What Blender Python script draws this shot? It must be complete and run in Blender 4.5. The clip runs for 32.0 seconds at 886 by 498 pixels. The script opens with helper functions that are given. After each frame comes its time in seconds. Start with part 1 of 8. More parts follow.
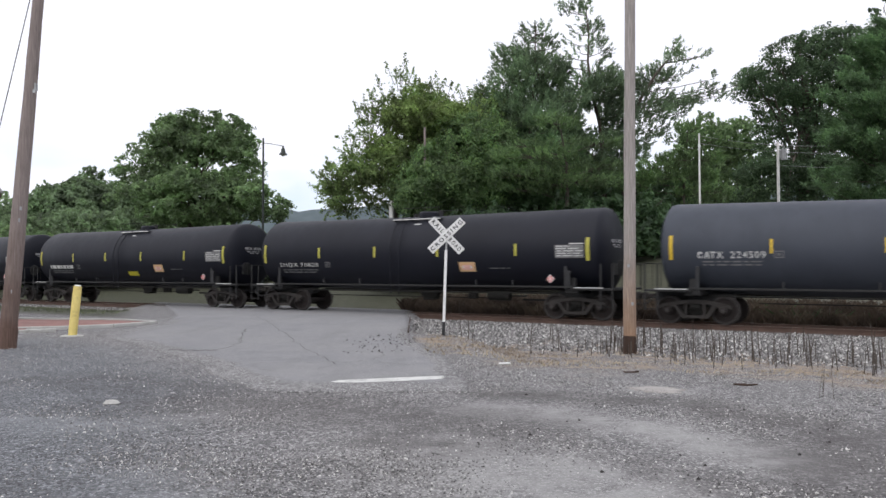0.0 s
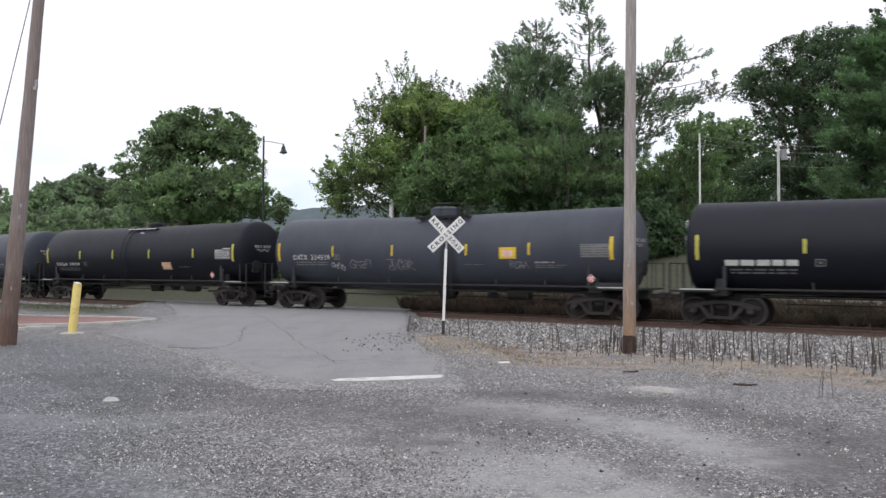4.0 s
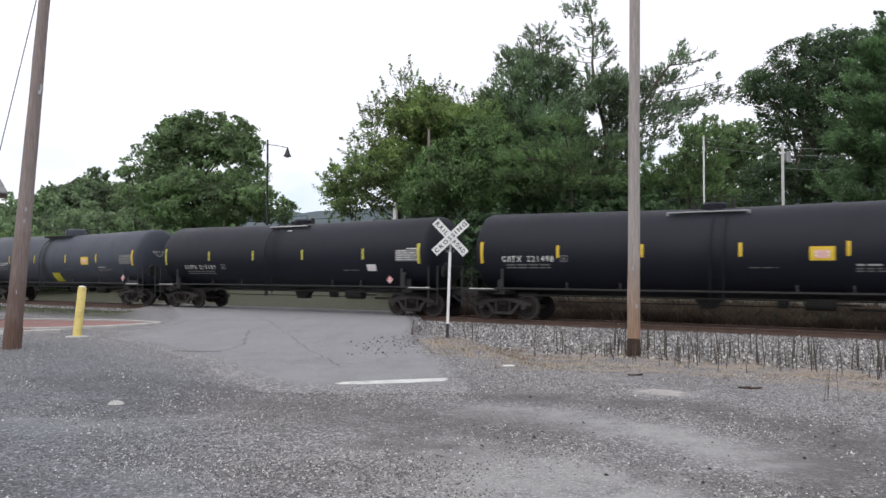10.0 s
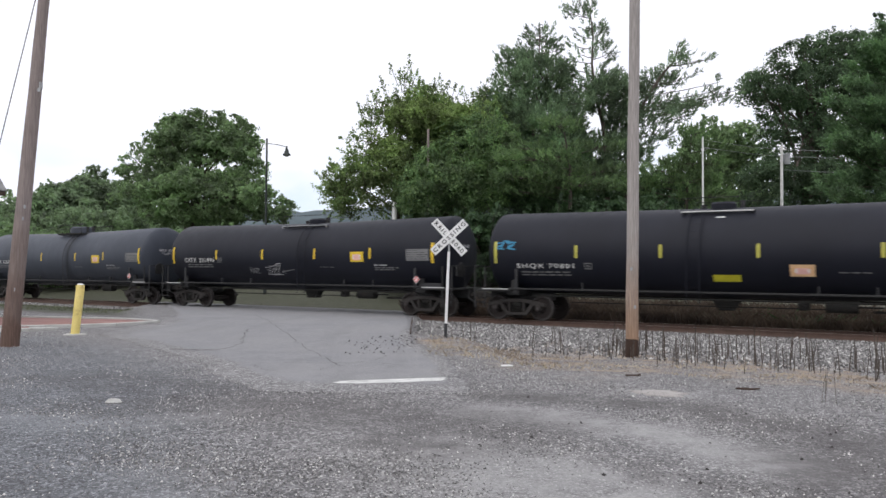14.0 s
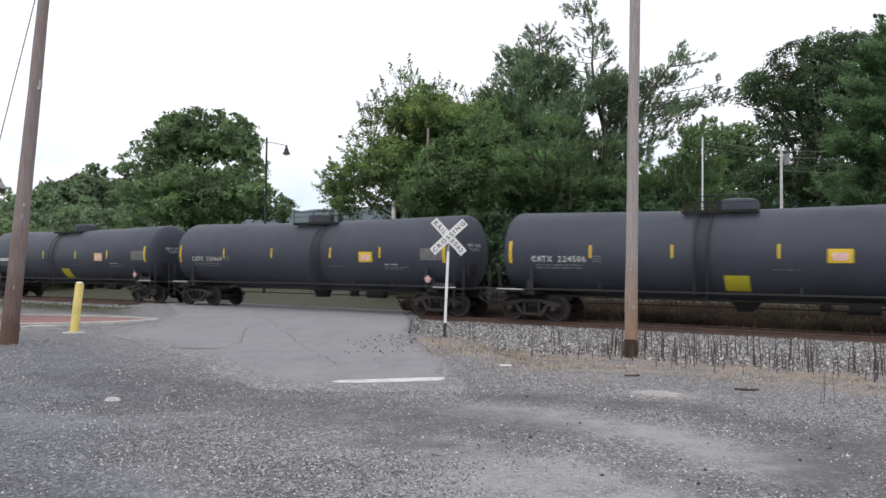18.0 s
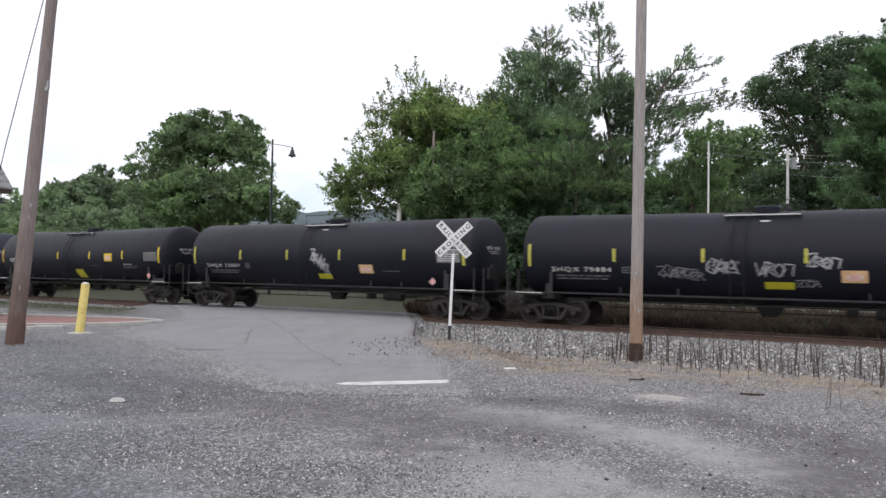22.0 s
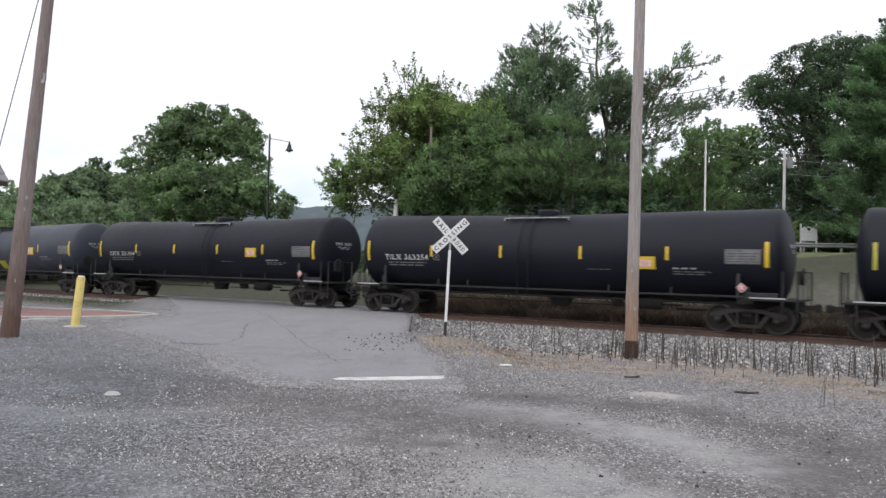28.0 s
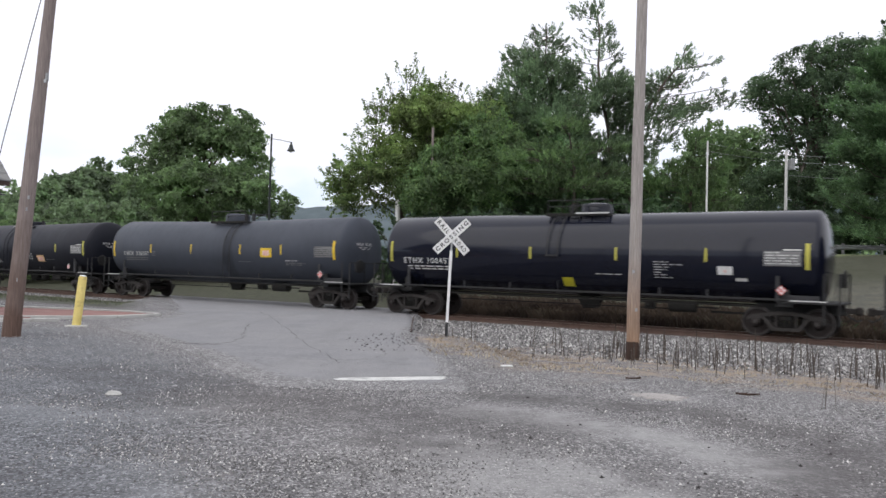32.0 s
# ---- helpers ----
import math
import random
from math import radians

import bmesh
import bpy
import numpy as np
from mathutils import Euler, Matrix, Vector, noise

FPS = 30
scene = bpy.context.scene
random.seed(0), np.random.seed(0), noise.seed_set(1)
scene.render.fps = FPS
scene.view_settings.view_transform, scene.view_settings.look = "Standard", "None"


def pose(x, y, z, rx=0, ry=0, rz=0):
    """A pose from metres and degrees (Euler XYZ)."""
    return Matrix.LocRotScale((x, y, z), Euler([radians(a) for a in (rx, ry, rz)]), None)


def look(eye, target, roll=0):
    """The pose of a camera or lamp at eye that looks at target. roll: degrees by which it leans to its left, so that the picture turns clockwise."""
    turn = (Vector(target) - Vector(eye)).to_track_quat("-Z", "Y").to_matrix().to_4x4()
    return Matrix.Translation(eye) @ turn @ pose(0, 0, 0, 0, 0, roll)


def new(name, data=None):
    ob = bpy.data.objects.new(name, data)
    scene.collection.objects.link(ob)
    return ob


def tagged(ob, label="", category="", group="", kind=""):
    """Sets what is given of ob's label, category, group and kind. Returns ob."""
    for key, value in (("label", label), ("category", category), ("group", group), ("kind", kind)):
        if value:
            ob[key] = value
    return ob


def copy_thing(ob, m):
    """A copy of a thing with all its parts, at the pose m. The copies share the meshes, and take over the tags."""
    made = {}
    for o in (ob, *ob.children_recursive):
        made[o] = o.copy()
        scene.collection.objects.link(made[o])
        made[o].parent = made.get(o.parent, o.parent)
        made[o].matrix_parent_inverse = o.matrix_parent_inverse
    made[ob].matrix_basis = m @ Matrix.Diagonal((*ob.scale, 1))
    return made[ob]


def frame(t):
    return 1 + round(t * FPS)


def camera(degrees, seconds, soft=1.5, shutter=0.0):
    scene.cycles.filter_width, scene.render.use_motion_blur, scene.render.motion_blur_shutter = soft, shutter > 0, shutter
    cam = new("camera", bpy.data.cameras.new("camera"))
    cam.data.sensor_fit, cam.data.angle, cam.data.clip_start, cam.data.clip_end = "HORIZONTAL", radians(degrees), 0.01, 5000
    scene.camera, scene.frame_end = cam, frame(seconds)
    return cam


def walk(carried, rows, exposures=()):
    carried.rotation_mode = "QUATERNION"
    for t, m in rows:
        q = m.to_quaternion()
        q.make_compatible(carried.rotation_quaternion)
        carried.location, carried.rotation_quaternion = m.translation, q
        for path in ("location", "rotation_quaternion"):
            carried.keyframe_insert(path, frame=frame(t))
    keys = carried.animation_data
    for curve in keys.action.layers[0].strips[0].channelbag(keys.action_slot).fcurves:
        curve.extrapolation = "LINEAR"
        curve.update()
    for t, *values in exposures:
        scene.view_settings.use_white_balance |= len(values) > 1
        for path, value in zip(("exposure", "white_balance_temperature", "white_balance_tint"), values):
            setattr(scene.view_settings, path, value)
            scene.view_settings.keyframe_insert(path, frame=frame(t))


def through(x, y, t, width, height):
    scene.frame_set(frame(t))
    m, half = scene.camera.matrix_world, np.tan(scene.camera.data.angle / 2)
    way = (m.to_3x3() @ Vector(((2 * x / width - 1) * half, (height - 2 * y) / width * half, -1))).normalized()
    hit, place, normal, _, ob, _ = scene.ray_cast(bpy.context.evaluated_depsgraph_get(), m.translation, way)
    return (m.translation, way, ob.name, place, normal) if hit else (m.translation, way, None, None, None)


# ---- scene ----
# One plan in metres: x to the right, y away from the camera, z up from the rail heads in front of it.
cam = camera(58.12, 32.0, soft=1.5, shutter=0.22)
PATH = [
    (0, 0.002, -0.001, 1.693, 91.665, 0.066, -0.282),
    (0.5, 0.001, -0.001, 1.692, 91.675, -0.083, -0.259),
    (1, -0.001, 0.002, 1.692, 91.657, -0.214, -0.270),
    (1.5, -0.002, 0.002, 1.694, 91.620, -0.264, -0.300),
    (2, -0.002, 0.003, 1.695, 91.590, -0.239, -0.326),
    (2.5, -0.003, 0.006, 1.695, 91.574, -0.249, -0.340),
    (3, -0.002, 0.004, 1.695, 91.566, -0.269, -0.343),
    (3.5, -0.000, -0.003, 1.694, 91.568, -0.207, -0.331),
    (5.5, -0.006, 0.001, 1.694, 91.655, -0.133, -0.244),
    (6, -0.005, -0.002, 1.695, 91.683, -0.111, -0.199),
    (6.5, -0.007, -0.003, 1.695, 91.702, -0.117, -0.170),
    (7, -0.007, -0.001, 1.695, 91.717, -0.139, -0.139),
    (7.5, -0.005, 0.001, 1.695, 91.731, -0.121, -0.101),
    (8, -0.005, 0.001, 1.696, 91.748, -0.086, -0.068),
    (8.5, -0.004, 0.001, 1.697, 91.780, -0.102, -0.035),
    (9, -0.002, -0.001, 1.696, 91.811, -0.129, -0.009),
    (9.5, -0.003, -0.003, 1.695, 91.814, -0.114, -0.007),
    (10, -0.006, -0.002, 1.696, 91.798, -0.102, -0.021),
    (10.5, -0.008, -0.001, 1.696, 91.797, -0.149, -0.027),
    (11, -0.007, -0.000, 1.695, 91.810, -0.254, -0.017),
    (11.5, -0.005, 0.001, 1.696, 91.809, -0.326, -0.020),
    (12, -0.003, 0.002, 1.696, 91.797, -0.332, -0.041),
    (12.5, -0.001, 0.002, 1.696, 91.796, -0.365, -0.059),
    (13, -0.002, 0.000, 1.694, 91.814, -0.421, -0.076),
    (13.5, -0.005, -0.003, 1.691, 91.813, -0.421, -0.098),
    (14, -0.005, -0.002, 1.691, 91.789, -0.393, -0.119),
    (14.5, -0.004, 0.003, 1.694, 91.778, -0.396, -0.129),
    (16.5, -0.003, 0.004, 1.697, 91.790, -0.425, -0.133),
    (17, -0.003, 0.003, 1.696, 91.782, -0.529, -0.129),
    (17.5, -0.002, 0.002, 1.694, 91.769, -0.604, -0.148),
    (18, -0.004, -0.003, 1.695, 91.744, -0.609, -0.166),
    (18.5, -0.005, -0.006, 1.697, 91.727, -0.636, -0.143),
    (19, -0.005, -0.003, 1.696, 91.736, -0.800, -0.096),
    (19.5, -0.006, -0.001, 1.694, 91.757, -0.917, -0.056),
    (20, -0.007, -0.001, 1.693, 91.778, -0.870, -0.006),
    (20.5, -0.006, -0.001, 1.695, 91.806, -0.794, 0.062),
    (21, -0.006, -0.001, 1.696, 91.848, -0.783, 0.120),
    (21.5, -0.005, -0.001, 1.695, 91.896, -0.852, 0.166),
    (22, -0.005, 0.001, 1.696, 91.925, -0.929, 0.187),
    (22.5, -0.005, -0.001, 1.697, 91.924, -0.956, 0.179),
    (23, -0.006, -0.000, 1.696, 91.910, -0.999, 0.155),
    (23.5, -0.007, 0.001, 1.695, 91.884, -1.104, 0.119),
    (24, -0.008, -0.000, 1.695, 91.841, -1.174, 0.083),
    (24.5, -0.007, -0.000, 1.696, 91.793, -1.171, 0.060),
    (25, -0.005, -0.000, 1.697, 91.769, -1.190, 0.050),
    (25.5, -0.001, -0.001, 1.697, 91.774, -1.274, 0.048),
    (27.5, -0.005, 0.002, 1.698, 91.686, -1.490, -0.055),
    (28, -0.005, -0.001, 1.695, 91.658, -1.394, -0.079),
    (28.5, -0.005, -0.002, 1.695, 91.643, -1.317, -0.093),
    (29, -0.007, -0.002, 1.695, 91.655, -1.339, -0.098),
    (29.5, -0.008, -0.001, 1.694, 91.675, -1.431, -0.091),
    (30, -0.009, 0.001, 1.694, 91.668, -1.448, -0.074),
    (30.5, -0.008, 0.003, 1.694, 91.662, -1.410, -0.052),
    (31, -0.007, 0.003, 1.693, 91.682, -1.435, -0.024),
    (31.5, -0.006, 0.001, 1.693, 91.704, -1.508, 0.001),
    (32, -0.006, -0.001, 1.695, 91.695, -1.550, 0.018),
]
walk(cam, [(t, pose(*p)) for t, *p in PATH])

# ---- light: a bright overcast sky and a very soft sun ----
SUN_UP, SUN_TURN = 52.0, 215.0
world = bpy.data.worlds.new("overcast_sky")
scene.world = world
world.use_nodes = True
wn, wl = world.node_tree.nodes, world.node_tree.links
wn.clear()
sky = wn.new("ShaderNodeTexSky")
sky.sky_type, sky.sun_disc = "NISHITA", False
sky.sun_elevation, sky.sun_rotation = radians(SUN_UP), radians(SUN_TURN)
sky_level = wn.new("ShaderNodeVectorMath")
sky_level.operation = "SCALE"
sky_level.inputs["Scale"].default_value = 0.16
wl.new(sky.outputs[0], sky_level.inputs[0])
sky_co = wn.new("ShaderNodeTexCoord")
cloud = wn.new("ShaderNodeTexNoise")
cloud.inputs["Scale"].default_value, cloud.inputs["Detail"].default_value, cloud.inputs["Roughness"].default_value = 2.3, 6, 0.6
wl.new(sky_co.outputs["Generated"], cloud.inputs["Vector"])
cloud_ramp = wn.new("ShaderNodeValToRGB")
cloud_ramp.color_ramp.elements[0].position, cloud_ramp.color_ramp.elements[1].position = 0.24, 0.40
wl.new(cloud.outputs["Fac"], cloud_ramp.inputs[0])
sky_mix = wn.new("ShaderNodeMix")
sky_mix.data_type = "RGBA"
wl.new(cloud_ramp.outputs[0], sky_mix.inputs["Factor"])
wl.new(sky_level.outputs[0], sky_mix.inputs["A"])
# the cloud thins to a milky blue towards the horizon, in drifts
sky_xyz = wn.new("ShaderNodeSeparateXYZ")
wl.new(sky_co.outputs["Generated"], sky_xyz.inputs[0])
drift = wn.new("ShaderNodeTexNoise")
drift.inputs["Scale"].default_value, drift.inputs["Detail"].default_value = 5.0, 3
sky_flat = wn.new("ShaderNodeMapping")
sky_flat.inputs["Scale"].default_value = (1, 1, 3)
wl.new(sky_co.outputs["Generated"], sky_flat.inputs[0])
wl.new(sky_flat.outputs[0], drift.inputs["Vector"])
low_band = wn.new("ShaderNodeMapRange")
low_band.inputs["From Min"].default_value, low_band.inputs["From Max"].default_value = 0.20, 0.07
wl.new(sky_xyz.outputs["Z"], low_band.inputs["Value"])
drift_ramp = wn.new("ShaderNodeMapRange")
drift_ramp.inputs["From Min"].default_value, drift_ramp.inputs["From Max"].default_value = 0.40, 0.62
wl.new(drift.outputs["Fac"], drift_ramp.inputs["Value"])
thin = wn.new("ShaderNodeMath")
thin.operation = "MULTIPLY"
wl.new(low_band.outputs[0], thin.inputs[0])
wl.new(drift_ramp.outputs[0], thin.inputs[1])
cloud_tint = wn.new("ShaderNodeMix")
cloud_tint.data_type = "RGBA"
cloud_tint.inputs["A"].default_value = (1.06, 1.07, 1.165, 1)
cloud_tint.inputs["B"].default_value = (0.82, 0.94, 1.08, 1)
wl.new(thin.outputs[0], cloud_tint.inputs["Factor"])
wl.new(cloud_tint.outputs["Result"], sky_mix.inputs["B"])
sky_bg = wn.new("ShaderNodeBackground")
sky_bg.inputs["Strength"].default_value = 1.0
wl.new(sky_mix.outputs["Result"], sky_bg.inputs["Color"])
wl.new(sky_bg.outputs[0], wn.new("ShaderNodeOutputWorld").inputs["Surface"])
sun = new("sun", bpy.data.lights.new("sun", "SUN"))
sun.data.energy, sun.data.angle, sun.data.color = 1.2, radians(80), (1.0, 0.97, 0.92)
sun.matrix_basis = look((0, 0, 60), (60 * math.sin(radians(SUN_TURN)) * -1, 60 * -math.cos(radians(SUN_TURN)), 60 - 60 * math.tan(radians(SUN_UP))))
scene.view_settings.exposure = 0.0

# ---- the line of the track: distance s along it, 0 in front of the camera, growing to the right ----
EYE_Z = 1.696
TRACK_Y, TRACK_TURN, TRACK_BEND = 32.64, -0.5707, 0.00126


def ease(s, reach=70.0):
    return reach * np.tanh(np.asarray(s, float) / reach)


_S = np.linspace(-520, 520, 4161)
_H = TRACK_TURN + TRACK_BEND * ease(_S)
_X = np.concatenate([[0], np.cumsum((np.cos(_H[1:]) + np.cos(_H[:-1])) / 2 * 0.25)])
_Y = np.concatenate([[0], np.cumsum((np.sin(_H[1:]) + np.sin(_H[:-1])) / 2 * 0.25)])
_X, _Y = _X - _X[2080], _Y - _Y[2080] + TRACK_Y


def track_z(s):
    u = ease(s)
    return -0.00171 * u - 0.00015 * u * u / 2


def track_turn(s):
    return TRACK_TURN + TRACK_BEND * ease(s)


def on_track(s, off=0.0, z=0.0):
    """The place s metres along the track, off metres to its near side and z above the rail heads."""
    h = track_turn(s)
    return np.stack([np.interp(s, _S, _X) + off * np.sin(h), np.interp(s, _S, _Y) - off * np.cos(h), track_z(s) + z], -1)


def along(x, y):
    """The distance along the track and the distance from it, positive on the near side."""
    x, y = np.asarray(x, float), np.asarray(y, float)
    s = x * np.cos(TRACK_TURN) + (y - TRACK_Y) * np.sin(TRACK_TURN)
    for _ in range(6):
        h = track_turn(s)
        dx, dy = x - np.interp(s, _S, _X), y - np.interp(s, _S, _Y)
        s = np.clip(s + dx * np.cos(h) + dy * np.sin(h), -515, 515)
    h = track_turn(s)
    return s, (x - np.interp(s, _S, _X)) * np.sin(h) - (y - np.interp(s, _S, _Y)) * np.cos(h)


def step(a, b, v):
    t = np.clip((np.asarray(v, float) - a) / (b - a), 0, 1)
    return t * t * (3 - 2 * t)



def beside(x, y):
    """How far a place lies beyond the right edge of the asphalt: sharp at the crossing, soft on the lot."""
    x, y = np.asarray(x, float), np.asarray(y, float)
    w = step(19.0, 21.4, y)
    return step(0.1 - 0.08 * w, 1.7 - 1.35 * w, x + 0.95 * step(19.4, 21.6, y) + 0.02 * np.maximum(y - 25, 0))


def ground_z(x, y):
    s, d = along(x, y)
    tz = track_z(s)
    x, y = np.asarray(x, float), np.asarray(y, float)
    right = beside(x, y)
    left = 1 - step(-11.4, -9.6, x + 0.32 * (y - 26))
    near = 0.10 - 0.36 * right * (1 - step(9.0, 17.0, d)) - 0.30 * left * (1 - step(3.0, 8.0, d))
    road = tz - 0.012 + (0.10 - tz + 0.012) * step(2.0, 9.0, d)
    open_ = np.maximum(right, left)
    near = np.where(d > 0, road * (1 - open_) + near * open_, near)
    # far side: a bank that rises to a road on the right, level grass on the left
    bank = step(-12, 6, s)
    far = -0.30 + tz + bank * (3.73 * step(3.5, 25.0, -d)) + (1 - bank) * 1.6 * step(3.5, 19, -d)
    crossfar = (tz - 0.012) * (1 - step(2.0, 4.0, -d)) + far * step(2.0, 4.0, -d)
    far = crossfar * (1 - open_) + far * open_
    z = np.where(d > 0, near, far)
    # the ballast under the track
    top = tz - 0.20
    bed = top - np.maximum(np.abs(d) - 1.75, 0) / 1.9
    z = np.where(open_ > 0.5, np.maximum(np.where(np.abs(d) < 1.75, np.minimum(z, top), z), bed), z)
    return np.where(np.hypot(x, y - 30) > 400, np.minimum(z, 0.1) * 0 - 0.3, z)

# ---- mesh and material helpers ----
class Shape:
    """Corners and faces of one mesh; a face's slot picks its material."""

    def __init__(self):
        self.v, self.f, self.slot = [], [], []

    def add(self, verts, faces, slot=0):
        n = len(self.v)
        self.v += [tuple(p) for p in verts]
        self.f += [tuple(i + n for i in f) for f in faces]
        self.slot += [slot] * len(faces)
        return self

    def box(self, x, y, z, sx, sy, sz, c=0.0, slot=0, m=None):
        """A box about its centre; c: the width of its chamfers."""
        hx, hy, hz = sx / 2, sy / 2, sz / 2
        c = min(c, hx * 0.9, hy * 0.9, hz * 0.9)
        if c <= 0:
            v = [(a * hx, b * hy, d * hz) for d in (-1, 1) for b in (-1, 1) for a in (-1, 1)]
            f = [(0, 2, 3, 1), (4, 5, 7, 6), (0, 1, 5, 4), (1, 3, 7, 5), (3, 2, 6, 7), (2, 0, 4, 6)]
        else:
            v, f, at = [], [], {}
            for a in (-1, 1):
                for b in (-1, 1):
                    for d in (-1, 1):
                        for k in range(3):
                            h = [hx - c, hy - c, hz - c]
                            h[k] += c
                            at[a, b, d, k] = len(v)
                            v.append((a * h[0], b * h[1], d * h[2]))
            for k in range(3):
                i, j = (k + 1) % 3, (k + 2) % 3
                for e in (-1, 1):
                    q = []
                    for p, r in ((-1, -1), (1, -1), (1, 1), (-1, 1)):
                        g = [0, 0, 0]
                        g[k], g[i], g[j] = e, p, r
                        q.append(at[g[0], g[1], g[2], k])
                    f.append(tuple(q if e > 0 else q[::-1]))
                for p in (-1, 1):
                    for r in (-1, 1):
                        g, h = [0, 0, 0], [0, 0, 0]
                        g[k], h[k] = -1, 1
                        g[i] = h[i] = p
                        g[j] = h[j] = r
                        q = (at[(*g, i)], at[(*h, i)], at[(*h, j)], at[(*g, j)])
                        f.append(q if p * r < 0 else q[::-1])
            for a in (-1, 1):
                for b in (-1, 1):
                    for d in (-1, 1):
                        q = tuple(at[a, b, d, k] for k in range(3))
                        f.append(q if a * b * d > 0 else q[::-1])
        if m is not None:
            v = [tuple(m @ Vector(p)) for p in v]
        return self.add([(p[0] + x, p[1] + y, p[2] + z) for p in v], f, slot)

    def rod(self, a, b, r, r2=None, n=8, slot=0, caps=True):
        """A round bar from a to b."""
        a, b = Vector(a), Vector(b)
        w = (b - a).normalized()
        u = w.orthogonal().normalized()
        t = w.cross(u)
        r2 = r if r2 is None else r2
        v = []
        for p, q in ((a, r), (b, r2)):
            v += [p + (u * math.cos(i * math.tau / n) + t * math.sin(i * math.tau / n)) * q for i in range(n)]
        f = [(i, (i + 1) % n, n + (i + 1) % n, n + i) for i in range(n)]
        if caps:
            f += [tuple(range(n))[::-1], tuple(range(n, 2 * n))]
        return self.add(v, f, slot)

    def pipe(self, pts, r, n=6, slot=0):
        """A round bar through several points; r: one radius, or one a point."""
        pts = [Vector(p) for p in pts]
        rs = r if isinstance(r, (list, tuple)) else [r] * len(pts)
        v, u = [], None
        for i, p in enumerate(pts):
            w = (pts[min(i + 1, len(pts) - 1)] - pts[max(i - 1, 0)]).normalized()
            u = w.orthogonal().normalized() if u is None else (u - w * u.dot(w)).normalized()
            t = w.cross(u)
            v += [p + (u * math.cos(k * math.tau / n) + t * math.sin(k * math.tau / n)) * rs[i] for k in range(n)]
        f = [(i * n + k, i * n + (k + 1) % n, (i + 1) * n + (k + 1) % n, (i + 1) * n + k) for i in range(len(pts) - 1) for k in range(n)]
        f += [tuple(range(n))[::-1], tuple(range((len(pts) - 1) * n, len(pts) * n))]
        return self.add(v, f, slot)

    def turned(self, prof, n=24, m=None, slots=None):
        """A body of rotation about y: prof is a list of (y, radius)."""
        v = [(r * math.sin(k * math.tau / n), y, r * math.cos(k * math.tau / n)) for y, r in prof for k in range(n)]
        if m is not None:
            v = [tuple(m @ Vector(p)) for p in v]
        for i in range(len(prof) - 1):
            self.add([], [], 0)
        base = len(self.v)
        self.v += v
        for i in range(len(prof) - 1):
            for k in range(n):
                self.f.append((base + i * n + k, base + i * n + (k + 1) % n, base + (i + 1) * n + (k + 1) % n, base + (i + 1) * n + k))
                self.slot.append(slots[i] if slots else 0)
        for i in (0, len(prof) - 1):
            if prof[i][1] > 1e-4:
                q = tuple(base + i * n + k for k in range(n))
                self.f.append(q if i else q[::-1])
                self.slot.append(slots[max(0, i - 1)] if slots else 0)
        return self

    def slab(self, pts, y0, y1, slot=0):
        """An outline in x and z, drawn out from y0 to y1."""
        n = len(pts)
        v = [(x, y0, z) for x, z in pts] + [(x, y1, z) for x, z in pts]
        f = [(i, (i + 1) % n, n + (i + 1) % n, n + i) for i in range(n)] + [tuple(range(n))[::-1], tuple(range(n, 2 * n))]
        return self.add(v, f, slot)


def sheet_mesh(name, v, f, materials=(), smooth=False, slot=None):
    """A mesh from arrays of corners and of faces with equally many corners."""
    v, f = np.asarray(v, np.float32), np.asarray(f, np.int32)
    me = bpy.data.meshes.new(name)
    me.vertices.add(len(v))
    me.vertices.foreach_set("co", v.ravel())
    me.loops.add(f.size)
    me.loops.foreach_set("vertex_index", f.ravel())
    me.polygons.add(len(f))
    me.polygons.foreach_set("loop_start", np.arange(0, f.size, f.shape[1], dtype=np.int32))
    me.polygons.foreach_set("loop_total", np.full(len(f), f.shape[1], np.int32))
    if slot is not None:
        me.polygons.foreach_set("material_index", np.asarray(slot, np.int32))
    me.polygons.foreach_set("use_smooth", np.full(len(f), smooth))
    me.update(calc_edges=True)
    for m in materials:
        me.materials.append(m)
    return me


def mesh_of(name, shape, materials, smooth=35):
    me = bpy.data.meshes.new(name)
    me.from_pydata(shape.v, [], shape.f)
    me.polygons.foreach_set("material_index", shape.slot)
    if smooth:
        me.polygons.foreach_set("use_smooth", [True] * len(me.polygons))
    me.update()
    if smooth:
        me.set_sharp_from_angle(angle=radians(smooth))
    for m in materials if isinstance(materials, (list, tuple)) else (materials,):
        me.materials.append(m)
    return me


def part(name, shape, material, parent, label="", smooth=35, at=None):
    """ONE mesh object under a thing or under a part."""
    ob = new(name, shape if isinstance(shape, bpy.types.Mesh) else mesh_of(name, shape, material, smooth))
    ob.parent = parent
    if at is not None:
        ob.matrix_basis = at
    return tagged(ob, label)


def thing(name, label, category, shape=None, material=None, at=None, group="", kind="", smooth=35):
    """A top-level thing: a mesh, or an Empty at its base."""
    data = None if shape is None else (shape if isinstance(shape, bpy.types.Mesh) else mesh_of(name, shape, material, smooth))
    ob = new(name, data)
    if at is not None:
        ob.matrix_basis = at
    return tagged(ob, label, category, group, kind)


